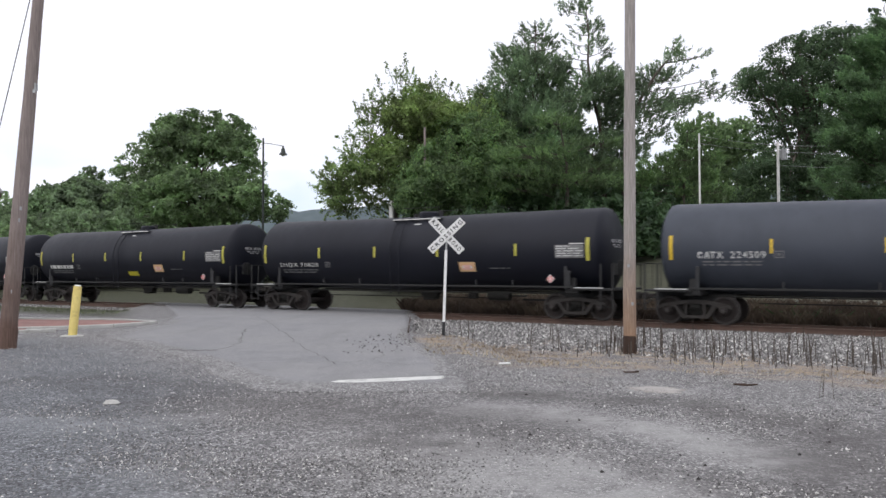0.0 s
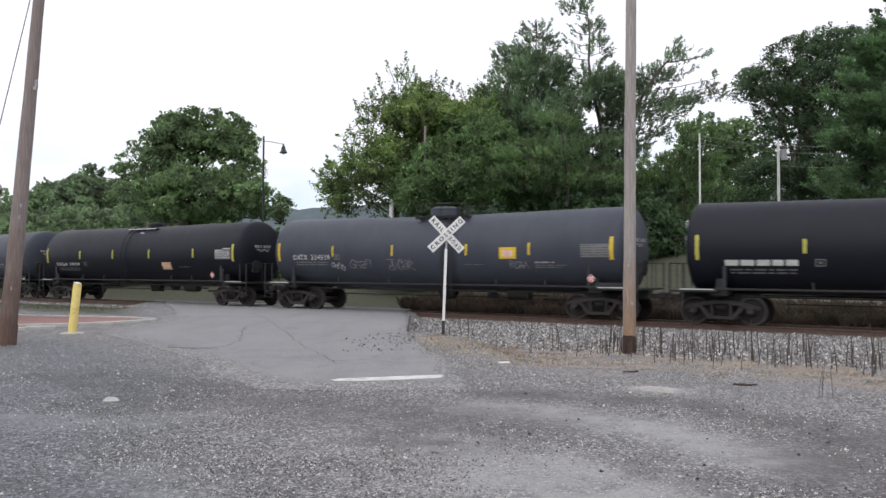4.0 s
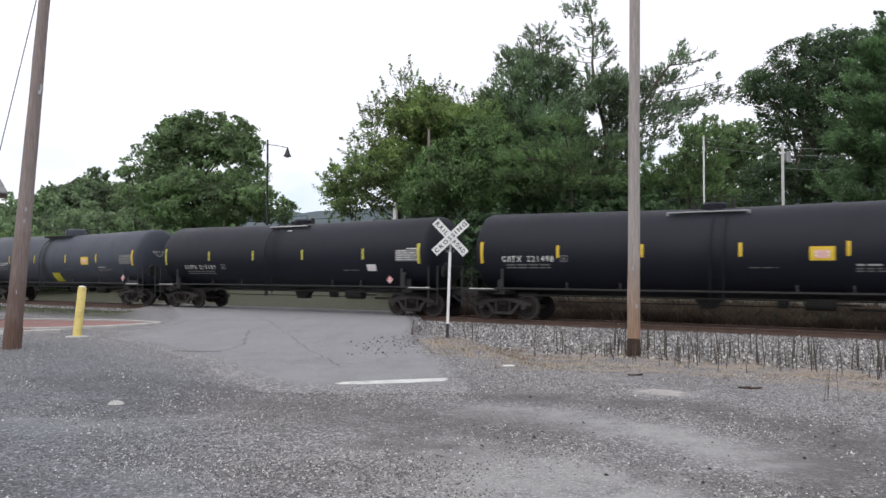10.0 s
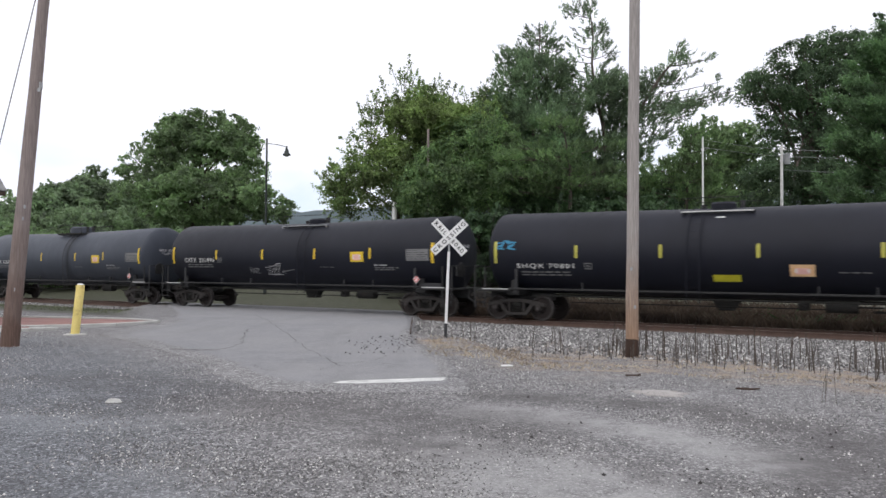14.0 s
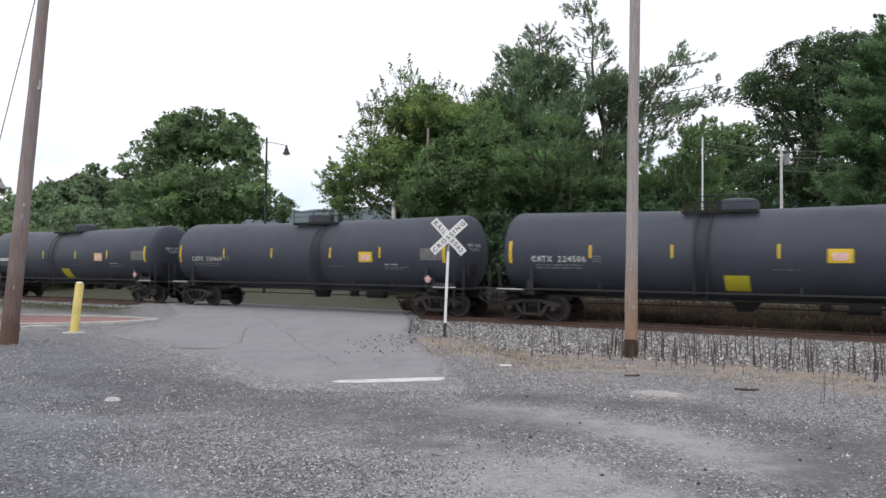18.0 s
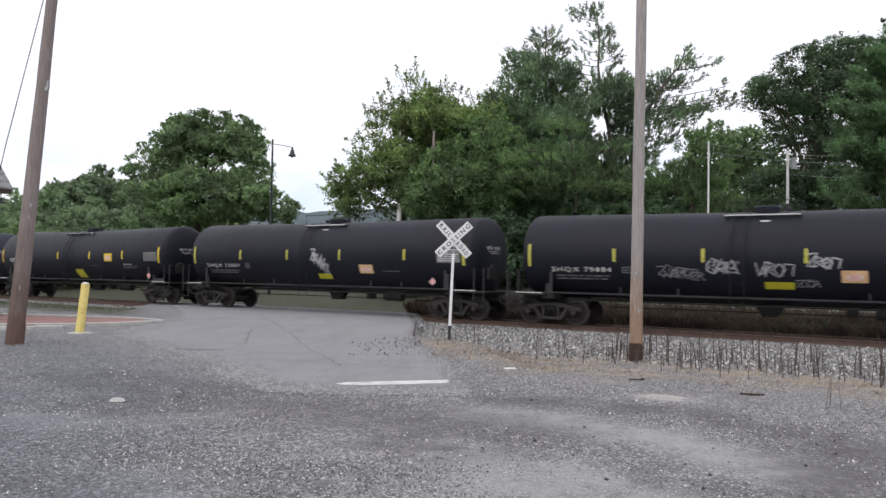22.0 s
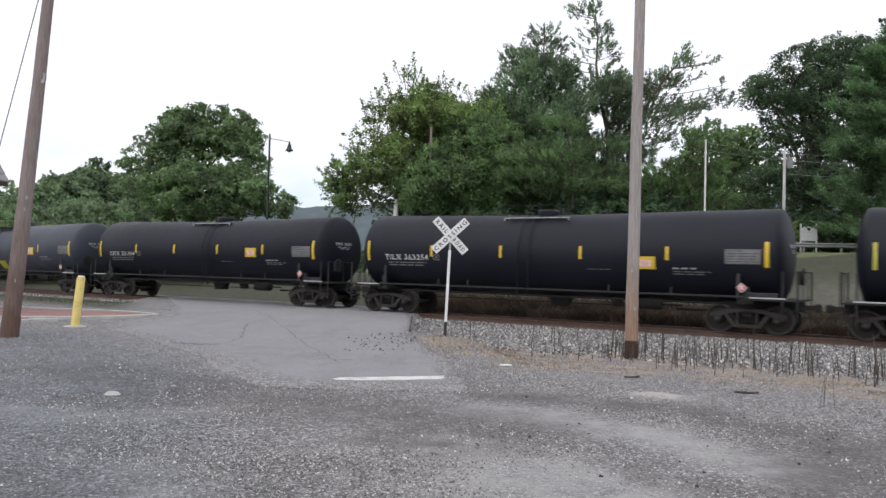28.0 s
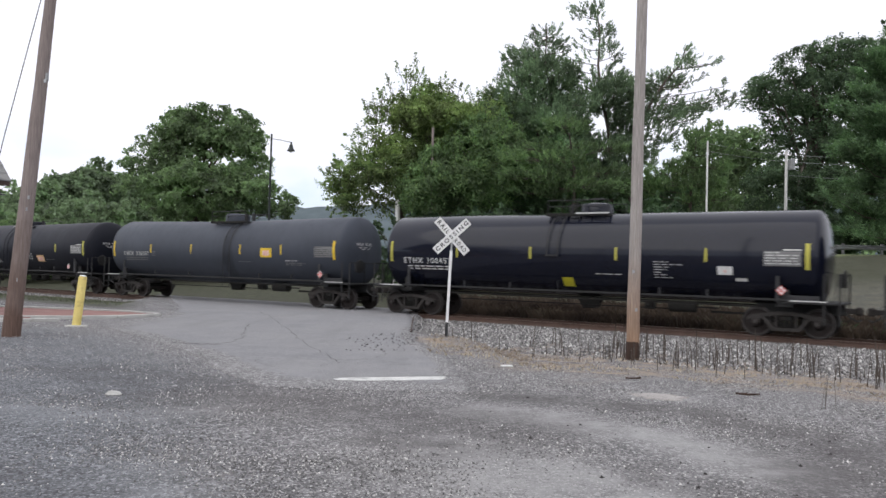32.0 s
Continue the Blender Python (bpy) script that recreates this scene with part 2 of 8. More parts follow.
def lettering(text, width, height, bold=0.012, apart=1.0):
    """A flat mesh of the text in x and y, from its lower left corner, scaled to width and height."""
    cu = bpy.data.curves.new("lettering", "FONT")
    cu.body, cu.size, cu.offset, cu.resolution_u, cu.space_character = text, 1.0, bold, 2, apart
    ob = bpy.data.objects.new("lettering", cu)
    scene.collection.objects.link(ob)
    me = bpy.data.meshes.new_from_object(ob.evaluated_get(bpy.context.evaluated_depsgraph_get()))
    bpy.data.objects.remove(ob)
    bpy.data.curves.remove(cu)
    co = np.empty(len(me.vertices) * 3, np.float32)
    me.vertices.foreach_get("co", co)
    co = co.reshape(-1, 3)
    lo, hi = co.min(0), co.max(0)
    co[:, 0] = (co[:, 0] - lo[0]) / (hi[0] - lo[0]) * width
    co[:, 1] = (co[:, 1] - lo[1]) / (hi[1] - lo[1]) * height
    faces = [tuple(p.vertices) for p in me.polygons]
    bpy.data.meshes.remove(me)
    return co, faces


# ---- materials ----
def nodes_of(name):
    m = bpy.data.materials.new(name)
    m.use_nodes = True
    return m, m.node_tree.nodes, m.node_tree.links, m.node_tree.nodes["Principled BSDF"]


def noise_at(nt, nl, vec, scale, detail=4, rough=0.55, kind="ShaderNodeTexNoise"):
    n = nt.new(kind)
    n.inputs["Scale"].default_value = scale
    if kind == "ShaderNodeTexNoise":
        n.inputs["Detail"].default_value, n.inputs["Roughness"].default_value = detail, rough
    nl.new(vec, n.inputs["Vector"])
    return n


def ramp_of(nt, nl, fac, stops, mode="LINEAR"):
    r = nt.new("ShaderNodeValToRGB")
    r.color_ramp.interpolation = mode
    while len(r.color_ramp.elements) < len(stops):
        r.color_ramp.elements.new(0.5)
    for e, (p, c) in zip(r.color_ramp.elements, stops):
        e.position, e.color = p, ((*c, 1) if len(c) == 3 else c)
    nl.new(fac, r.inputs[0])
    return r


def mixed(nt, nl, fac, a, b, blend="MIX"):
    m = nt.new("ShaderNodeMix")
    m.data_type, m.blend_type = "RGBA", blend
    for key, v in (("Factor", fac), ("A", a), ("B", b)):
        if isinstance(v, (int, float)):
            m.inputs[key].default_value = v
        elif isinstance(v, tuple):
            m.inputs[key].default_value = (*v, 1)
        else:
            nl.new(v, m.inputs[key])
    return m.outputs["Result"]


def vector_of(nt, nl, stretch=(1, 1, 1), vary=True):
    co = nt.new("ShaderNodeTexCoord").outputs["Object"]
    mp = nt.new("ShaderNodeMapping")
    mp.inputs["Scale"].default_value = stretch
    nl.new(co, mp.inputs["Vector"])
    if vary:
        info = nt.new("ShaderNodeObjectInfo")
        k = nt.new("ShaderNodeMath")
        k.operation, k.inputs[1].default_value = "MULTIPLY", 37.0
        nl.new(info.outputs["Random"], k.inputs[0])
        nl.new(k.outputs[0], mp.inputs["Location"])
    return mp.outputs["Vector"]


def bumped(nt, nl, b, height, strength, distance):
    n = nt.new("ShaderNodeBump")
    n.inputs["Strength"].default_value, n.inputs["Distance"].default_value = strength, distance
    nl.new(height, n.inputs["Height"])
    nl.new(n.outputs[0], b.inputs["Normal"])


def surface(name, dark, light, rough=0.6, metal=0.0, fine=40.0, coarse=2.5, bump=0.15, deep=0.004, stretch=(1, 1, 1), stain=None, gloss_var=0.12, spec=0.5):
    """A worn surface: fine grain and broad patches between two colours, patchy gloss, a fine relief, and stains."""
    m, nt, nl, b = nodes_of(name)
    vec = vector_of(nt, nl, stretch)
    a, c = noise_at(nt, nl, vec, fine, 5), noise_at(nt, nl, vec, coarse, 4)
    both = nt.new("ShaderNodeMath")
    both.operation = "MULTIPLY_ADD"
    both.inputs[1].default_value = 0.45
    nl.new(a.outputs["Fac"], both.inputs[0])
    half = nt.new("ShaderNodeMath")
    half.operation, half.inputs[1].default_value = "MULTIPLY", 0.55
    nl.new(c.outputs["Fac"], half.inputs[0])
    nl.new(half.outputs[0], both.inputs[2])
    col = ramp_of(nt, nl, both.outputs[0], [(0.34, dark), (0.66, light)]).outputs[0]
    if stain:
        s = noise_at(nt, nl, vec, coarse * 1.7, 6, 0.65)
        col = mixed(nt, nl, ramp_of(nt, nl, s.outputs["Fac"], [(0.55, (0, 0, 0)), (0.72, (1, 1, 1))]).outputs[0], col, stain)
    nl.new(col, b.inputs["Base Color"])
    r = nt.new("ShaderNodeMapRange")
    r.inputs["To Min"].default_value, r.inputs["To Max"].default_value = max(0.03, rough - gloss_var), min(1, rough + gloss_var)
    nl.new(c.outputs["Fac"], r.inputs["Value"])
    nl.new(r.outputs[0], b.inputs["Roughness"])
    b.inputs["Metallic"].default_value = metal
    b.inputs["Specular IOR Level"].default_value = spec
    if bump:
        bumped(nt, nl, b, a.outputs["Fac"], bump, deep)
    return m


def leaf_material(name, shades, through=0.45, glow=(1.05, 1.12, 0.85)):
    """Leaves: a shade of its own for each leaf, broad drifts of tone, and light that comes through."""
    m, nt, nl, b = nodes_of(name)
    geo = nt.new("ShaderNodeNewGeometry")
    mean = np.mean(shades, 0)
    col = ramp_of(nt, nl, geo.outputs["Random Per Island"], [(i / (len(shades) - 1), tuple(mean + 0.5 * (np.array(c) - mean))) for i, c in enumerate(shades)]).outputs[0]
    for scale, lo, hi in ((0.22, 0.72, 1.32), (0.9, 0.52, 1.48)):
        drift = noise_at(nt, nl, vector_of(nt, nl), scale, 2)
        tone = ramp_of(nt, nl, drift.outputs["Fac"], [(0.33, (lo, lo, lo)), (0.67, (hi * 0.95, hi, hi * 0.93))]).outputs[0]
        col = mixed(nt, nl, 1.0, col, tone, "MULTIPLY")
    nl.new(col, b.inputs["Base Color"])
    b.inputs["Roughness"].default_value = 0.6
    b.inputs["Specular IOR Level"].default_value = 0.35
    tr = nt.new("ShaderNodeBsdfTranslucent")
    nl.new(mixed(nt, nl, 1.0, col, glow, "MULTIPLY"), tr.inputs["Color"])
    mix = nt.new("ShaderNodeMixShader")
    mix.inputs[0].default_value = through
    nl.new(b.outputs[0], mix.inputs[1])
    nl.new(tr.outputs[0], mix.inputs[2])
    nl.new(mix.outputs[0], nt["Material Output"].inputs["Surface"])
    return m


def shell_material(name, dark, light, rough, streak=0.5, vary=0.10, spill=0.0, spec=0.24, spill_at=0.0):
    """Tank paint: faint vertical streaks of grime, dusty patches, slight waves in the plates."""
    m, nt, nl, b = nodes_of(name)
    down, even = vector_of(nt, nl, (1, 1, 0.12)), vector_of(nt, nl)
    s, p, g = noise_at(nt, nl, down, 3.2, 5, 0.6), noise_at(nt, nl, even, 0.55, 4), noise_at(nt, nl, even, 45, 3)
    base = ramp_of(nt, nl, p.outputs["Fac"], [(0.3, dark), (0.7, light)]).outputs[0]
    grime = ramp_of(nt, nl, s.outputs["Fac"], [(0.50, (0, 0, 0)), (0.78, (streak, streak, streak))]).outputs[0]
    col = mixed(nt, nl, grime, base, tuple(0.55 * v + 0.006 for v in light))
    if spill:
        # dried spills below the ladder and the filling dome
        xyz = nt.new("ShaderNodeSeparateXYZ")
        nl.new(nt.new("ShaderNodeTexCoord").outputs["Object"], xyz.inputs[0])
        k = nt.new("ShaderNodeMath")
        k.operation = "MULTIPLY_ADD"
        k.inputs[1].default_value = 0.9
        nl.new(s.outputs["Fac"], k.inputs[0])
        off = nt.new("ShaderNodeMath")
        off.operation, off.inputs[1].default_value = "SUBTRACT", spill_at + 0.05
        nl.new(xyz.outputs["X"], off.inputs[0])
        nl.new(off.outputs[0], k.inputs[2])
        run = ramp_of(nt, nl, k.outputs[0], [(0.02, (0, 0, 0)), (0.18, (spill, spill, spill)), (0.58, (spill, spill, spill)), (0.78, (0, 0, 0))]).outputs[0]
        col = mixed(nt, nl, run, col, tuple(v * 0.35 for v in dark))
    dust = ramp_of(nt, nl, g.outputs["Fac"], [(0.45, (0, 0, 0)), (0.8, (0.35, 0.35, 0.35))]).outputs[0]
    col = mixed(nt, nl, dust, col, tuple(min(1, v * 1.25 + 0.002) for v in light))
    nl.new(col, b.inputs["Base Color"])
    r = nt.new("ShaderNodeMapRange")
    r.inputs["To Min"].default_value, r.inputs["To Max"].default_value = max(0.04, rough - vary), rough + vary
    nl.new(s.outputs["Fac"], r.inputs["Value"])
    nl.new(r.outputs[0], b.inputs["Roughness"])
    b.inputs["Specular IOR Level"].default_value = spec
    wave = noise_at(nt, nl, even, 0.9, 2)
    bumped(nt, nl, b, wave.outputs["Fac"], 0.06, 0.05)
    return m


M_BLACK = shell_material("black_tank_paint", (0.0066, 0.0074, 0.0128), (0.0100, 0.0112, 0.0185), 0.52, 0.35)
M_GREY = shell_material("grey_tank_paint", (0.040, 0.046, 0.060), (0.057, 0.064, 0.081), 0.50, 0.4, spill=0.5, spill_at=-0.82)
M_GREY_PLAIN = shell_material("plain_grey_tank_paint", (0.040, 0.046, 0.060), (0.057, 0.064, 0.081), 0.50, 0.4, spill=0.5, spill_at=1.12)
M_GLOSS = shell_material("glossy_black_paint", (0.0050, 0.0062, 0.0135), (0.0075, 0.0092, 0.0185), 0.13, 0.1, 0.02, spec=0.36)
M_UNDER = surface("sooty_steel", (0.005, 0.005, 0.004), (0.014, 0.013, 0.011), 0.85, 0.0, 30, 3, 0.3, 0.006, stain=(0.024, 0.018, 0.014))
M_SILL = surface("grimy_black_steel", (0.009, 0.009, 0.010), (0.020, 0.0195, 0.019), 0.66, 0.0, 30, 3)
M_CAST = surface("dusty_cast_steel", (0.018, 0.0155, 0.0145), (0.044, 0.038, 0.035), 0.85, 0.0, 25, 3, 0.35, 0.006, stain=(0.024, 0.018, 0.014))
M_WHEEL = surface("rusty_wheel_steel", (0.011, 0.008, 0.0072), (0.030, 0.0215, 0.019), 0.82, 0.0, 30, 4, 0.2)
M_RIM = surface("worn_wheel_rim", (0.026, 0.022, 0.021), (0.070, 0.062, 0.060), 0.62, 0.3, 30, 5, 0.1)
M_STRAP = surface("grey_bracket_steel", (0.018, 0.018, 0.020), (0.042, 0.042, 0.045), 0.6, 0.2, 30, 3)
M_WHITE = surface("white_stencil_paint", (0.44, 0.44, 0.43), (0.66, 0.66, 0.64), 0.7, 0, 60, 4, 0.05)
M_FADED = surface("faded_grey_stencil", (0.12, 0.12, 0.122), (0.20, 0.20, 0.20), 0.7, 0, 50, 4, 0.05)
M_YELLOW = surface("yellow_reflective_sheet", (0.60, 0.40, 0.018), (0.76, 0.53, 0.035), 0.45, 0, 60, 5, 0.05)
M_YELLOW_OLD = surface("faded_yellow_sheet", (0.40, 0.37, 0.045), (0.54, 0.50, 0.09), 0.55, 0, 60, 5, 0.05, stain=(0.30, 0.28, 0.10))
M_LIME = surface("lime_yellow_paint", (0.40, 0.375, 0.014), (0.56, 0.51, 0.035), 0.5, 0, 50, 4, 0.05)
M_ORANGE = surface("faded_orange_sheet", (0.60, 0.36, 0.18), (0.76, 0.50, 0.28), 0.55, 0, 50, 4, 0.05)
M_PINK = surface("faded_red_print", (0.62, 0.33, 0.30), (0.80, 0.52, 0.47), 0.6, 0, 60, 6, 0.05)
M_RED = surface("red_placard_print", (0.50, 0.05, 0.05), (0.66, 0.12, 0.11), 0.55, 0, 60, 6, 0.05)
M_BLUE = surface("blue_spray_paint", (0.02, 0.16, 0.30), (0.05, 0.30, 0.46), 0.6, 0, 60, 4, 0.05)
M_SPRAY = surface("white_spray_paint", (0.24, 0.24, 0.25), (0.46, 0.46, 0.46), 0.7, 0, 60, 4, 0.05)
M_SPRAY_THIN = surface("thin_grey_spray_paint", (0.13, 0.13, 0.135), (0.30, 0.30, 0.305), 0.75, 0, 60, 4, 0.05)
M_RAIL = surface("rusty_rail", (0.072, 0.043, 0.033), (0.150, 0.096, 0.076), 0.8, 0.15, 40, 2, 0.3, stretch=(1, 1, 1))
M_RAILTOP = surface("polished_rail_head", (0.20, 0.16, 0.14), (0.36, 0.31, 0.28), 0.38, 0.8, 60, 3, 0.05)
M_TIE = surface("weathered_tie_wood", (0.035, 0.028, 0.024), (0.10, 0.082, 0.068), 0.9, 0, 30, 3, 0.5, 0.01)


def pole_material(name, dark, light, low_dark, low_light, z0, z1):
    """Weathered pole wood, split along the grain, with a browner lower length."""
    m, nt, nl, b = nodes_of(name)
    vec = vector_of(nt, nl, (14, 14, 0.8))
    grain, broad = noise_at(nt, nl, vec, 3.0, 6, 0.65), noise_at(nt, nl, vector_of(nt, nl), 1.3, 4)
    up = ramp_of(nt, nl, grain.outputs["Fac"], [(0.3, dark), (0.7, light)]).outputs[0]
    low = ramp_of(nt, nl, grain.outputs["Fac"], [(0.3, low_dark), (0.7, low_light)]).outputs[0]
    xyz = nt.new("ShaderNodeSeparateXYZ")
    nl.new(nt.new("ShaderNodeTexCoord").outputs["Object"], xyz.inputs[0])
    k = nt.new("ShaderNodeMath")
    k.operation = "MULTIPLY_ADD"
    k.inputs[1].default_value = 2.2
    nl.new(broad.outputs["Fac"], k.inputs[0])
    nl.new(xyz.outputs["Z"], k.inputs[2])
    r = nt.new("ShaderNodeMapRange")
    r.inputs["From Min"].default_value, r.inputs["From Max"].default_value = z0 + 1.1, z1 + 1.1
    nl.new(k.outputs[0], r.inputs["Value"])
    nl.new(mixed(nt, nl, r.outputs[0], low, up), b.inputs["Base Color"])
    b.inputs["Roughness"].default_value = 0.92
    bumped(nt, nl, b, grain.outputs["Fac"], 0.6, 0.012)
    return m


M_POLE = pole_material("weathered_pole_wood", (0.215, 0.195, 0.182), (0.415, 0.380, 0.360), (0.185, 0.112, 0.074), (0.36, 0.238, 0.158), 0.5, 2.8)
# brown wood whose paler upper shades also hold painted-in sky glare
M_POLE_OLD = pole_material("creosoted_wood_with_glare", (0.165, 0.134, 0.124), (0.310, 0.258, 0.240), (0.080, 0.048, 0.037), (0.160, 0.102, 0.080), 0.3, 3.0)
M_POLE_BASE = surface("damp_rotten_wood", (0.022, 0.013, 0.010), (0.075, 0.042, 0.028), 0.95, 0, 9, 1.5, 0.6, 0.015, stretch=(12, 12, 1))
M_SIGN = surface("white_sign_sheet", (0.62, 0.62, 0.61), (0.80, 0.80, 0.79), 0.45, 0, 30, 5, 0.04, stain=(0.50, 0.49, 0.46))
M_SIGNBLACK = surface("black_sign_letters", (0.012, 0.012, 0.012), (0.030, 0.030, 0.030), 0.6, 0, 40, 5, 0.05)
M_POSTWHITE = surface("white_painted_post", (0.66, 0.66, 0.66), (0.82, 0.82, 0.81), 0.5, 0, 30, 3, 0.05)
M_GALV = surface("galvanised_steel", (0.26, 0.265, 0.27), (0.42, 0.425, 0.43), 0.5, 0.6, 30, 4, 0.05)
M_BOLLARD = surface("yellow_bollard_paint", (0.66, 0.52, 0.15), (0.80, 0.66, 0.24), 0.6, 0, 40, 4, 0.1, stain=(0.50, 0.38, 0.13))
M_DARK_IRON = surface("dark_green_iron", (0.010, 0.016, 0.014), (0.028, 0.036, 0.032), 0.5, 0.2, 30, 3, 0.05)
M_LAMPGLASS = surface("milky_lamp_glass", (0.45, 0.45, 0.43), (0.60, 0.60, 0.57), 0.25, 0, 20, 3, 0)
M_BARK = surface("grey_brown_bark", (0.050, 0.040, 0.032), (0.135, 0.112, 0.092), 0.95, 0, 16, 2, 0.7, 0.03, stretch=(3, 3, 0.7))
M_DEAD = surface("dead_weed_stalk", (0.034, 0.027, 0.023), (0.095, 0.076, 0.062), 0.95, 0, 40, 6, 0.2)
M_CONCRETE = surface("worn_concrete", (0.34, 0.335, 0.32), (0.52, 0.515, 0.49), 0.85, 0, 35, 2, 0.25, 0.004, stain=(0.28, 0.27, 0.25))
M_PAVER = surface("red_brick_paving", (0.20, 0.095, 0.080), (0.31, 0.165, 0.145), 0.85, 0, 14, 1.5, 0.3, 0.005, stain=(0.26, 0.21, 0.19))
M_PAINT = surface("worn_road_paint", (0.40, 0.40, 0.385), (0.70, 0.70, 0.68), 0.7, 0, 30, 3, 0.2, 0.003, stain=(0.24, 0.24, 0.235))
M_FARPOLE = surface("sun_bleached_pole_wood", (0.62, 0.61, 0.59), (0.80, 0.79, 0.77), 0.9, 0, 9, 1.2, 0.4, 0.01, stretch=(12, 12, 1))
M_SHINGLE = surface("grey_roof_shingles", (0.13, 0.13, 0.13), (0.27, 0.27, 0.265), 0.9, 0, 18, 2, 0.4, 0.01)
M_HOUSE = surface("pale_grey_siding", (0.30, 0.32, 0.315), (0.40, 0.42, 0.41), 0.8, 0, 20, 1.5, 0.1)
M_WALL = surface("cream_station_wall", (0.40, 0.36, 0.28), (0.52, 0.47, 0.37), 0.85, 0, 20, 1.5, 0.2)
M_WIRE = surface("black_cable", (0.018, 0.018, 0.019), (0.035, 0.035, 0.036), 0.6, 0, 30, 4, 0)
M_EDGE = surface("rust_stained_timber", (0.030, 0.021, 0.017), (0.075, 0.052, 0.041), 0.92, 0, 20, 2, 0.4, 0.01)
M_SAND = surface("pale_sand", (0.27, 0.252, 0.24), (0.43, 0.405, 0.385), 0.95, 0, 60, 4, 0.4, 0.004)
M_CRACK = surface("tar_in_cracks", (0.055, 0.055, 0.055), (0.105, 0.103, 0.102), 0.9, 0, 30, 4, 0.2)

LEAF_DEEP = leaf_material("maple_leaves", [(0.112, 0.155, 0.098), (0.193, 0.261, 0.148), (0.28, 0.359, 0.197), (0.157, 0.217, 0.128)], 0.5)
LEAF_LIGHT = leaf_material("young_tree_leaves", [(0.0714, 0.1166, 0.0686), (0.1626, 0.2538, 0.1222), (0.3177, 0.4192, 0.1842), (0.1297, 0.2059, 0.1062)])
LEAF_TIP = leaf_material("yellowing_locust_leaves", [(0.084, 0.125, 0.067), (0.174, 0.246, 0.102), (0.294, 0.342, 0.138), (0.138, 0.194, 0.09)])
LEAF_TOP = leaf_material("light_compound_leaves", [(0.15, 0.206, 0.088), (0.237, 0.31, 0.12), (0.338, 0.406, 0.158), (0.194, 0.256, 0.105)])
LEAF_LIME = leaf_material("yellow_green_leaves", [(0.110, 0.140, 0.056), (0.160, 0.192, 0.076), (0.220, 0.244, 0.098), (0.132, 0.162, 0.064)])
LEAF_DARK = leaf_material("oak_leaves", [(0.0442, 0.071, 0.0499), (0.0864, 0.1344, 0.0826), (0.1632, 0.2189, 0.1248), (0.0672, 0.1037, 0.0691)])
LEAF_PINE = leaf_material("pine_needles", [(0.099, 0.138, 0.108), (0.184, 0.252, 0.173), (0.298, 0.371, 0.231), (0.141, 0.197, 0.145)], 0.42)
# a darkened copy of the pine needles, shade put into the colour
LEAF_PINE_SHADE = leaf_material("shaded_pine_needles", [(0.0708, 0.1141, 0.0736), (0.1316, 0.2088, 0.1178), (0.2134, 0.3091, 0.1573), (0.1003, 0.1638, 0.0984)], 0.42)
LEAF_SOFT = leaf_material("soft_pine_needles", [(0.0804, 0.1236, 0.0727), (0.1468, 0.2164, 0.1128), (0.2396, 0.3168, 0.1514), (0.1128, 0.17, 0.0927)], 0.45)
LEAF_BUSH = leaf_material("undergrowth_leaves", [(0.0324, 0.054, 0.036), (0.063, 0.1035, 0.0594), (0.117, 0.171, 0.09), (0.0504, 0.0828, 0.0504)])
# paler leaf shades for far trees: distance haze put into the colour
LEAF_HAZED = leaf_material("haze_paled_leaves", [(0.165, 0.215, 0.150), (0.215, 0.275, 0.185), (0.265, 0.325, 0.210), (0.190, 0.245, 0.168)], 0.5)
LEAF_GRASS = leaf_material("field_grass", [(0.110, 0.118, 0.080), (0.126, 0.132, 0.090), (0.146, 0.148, 0.102), (0.116, 0.124, 0.084)], 0.35, (1.0, 1.0, 0.92))
LEAF_DRY = leaf_material("dry_weeds", [(0.0554, 0.0378, 0.0311), (0.0857, 0.0596, 0.0487), (0.126, 0.089, 0.0739), (0.0638, 0.0445, 0.0378)], 0.3, (1.0, 0.95, 0.9))
LEAF_HEADS = leaf_material("weed_seed_heads", [(0.0864, 0.0662, 0.0533), (0.1224, 0.095, 0.0763), (0.1656, 0.1296, 0.1044), (0.1008, 0.0778, 0.0634)], 0.3, (1.0, 0.95, 0.9))
LEAF_STRAW = leaf_material("straw_grass", [(0.26, 0.202, 0.165), (0.33, 0.258, 0.212), (0.41, 0.322, 0.265), (0.28, 0.216, 0.178)], 0.25, (1.0, 0.95, 0.9))


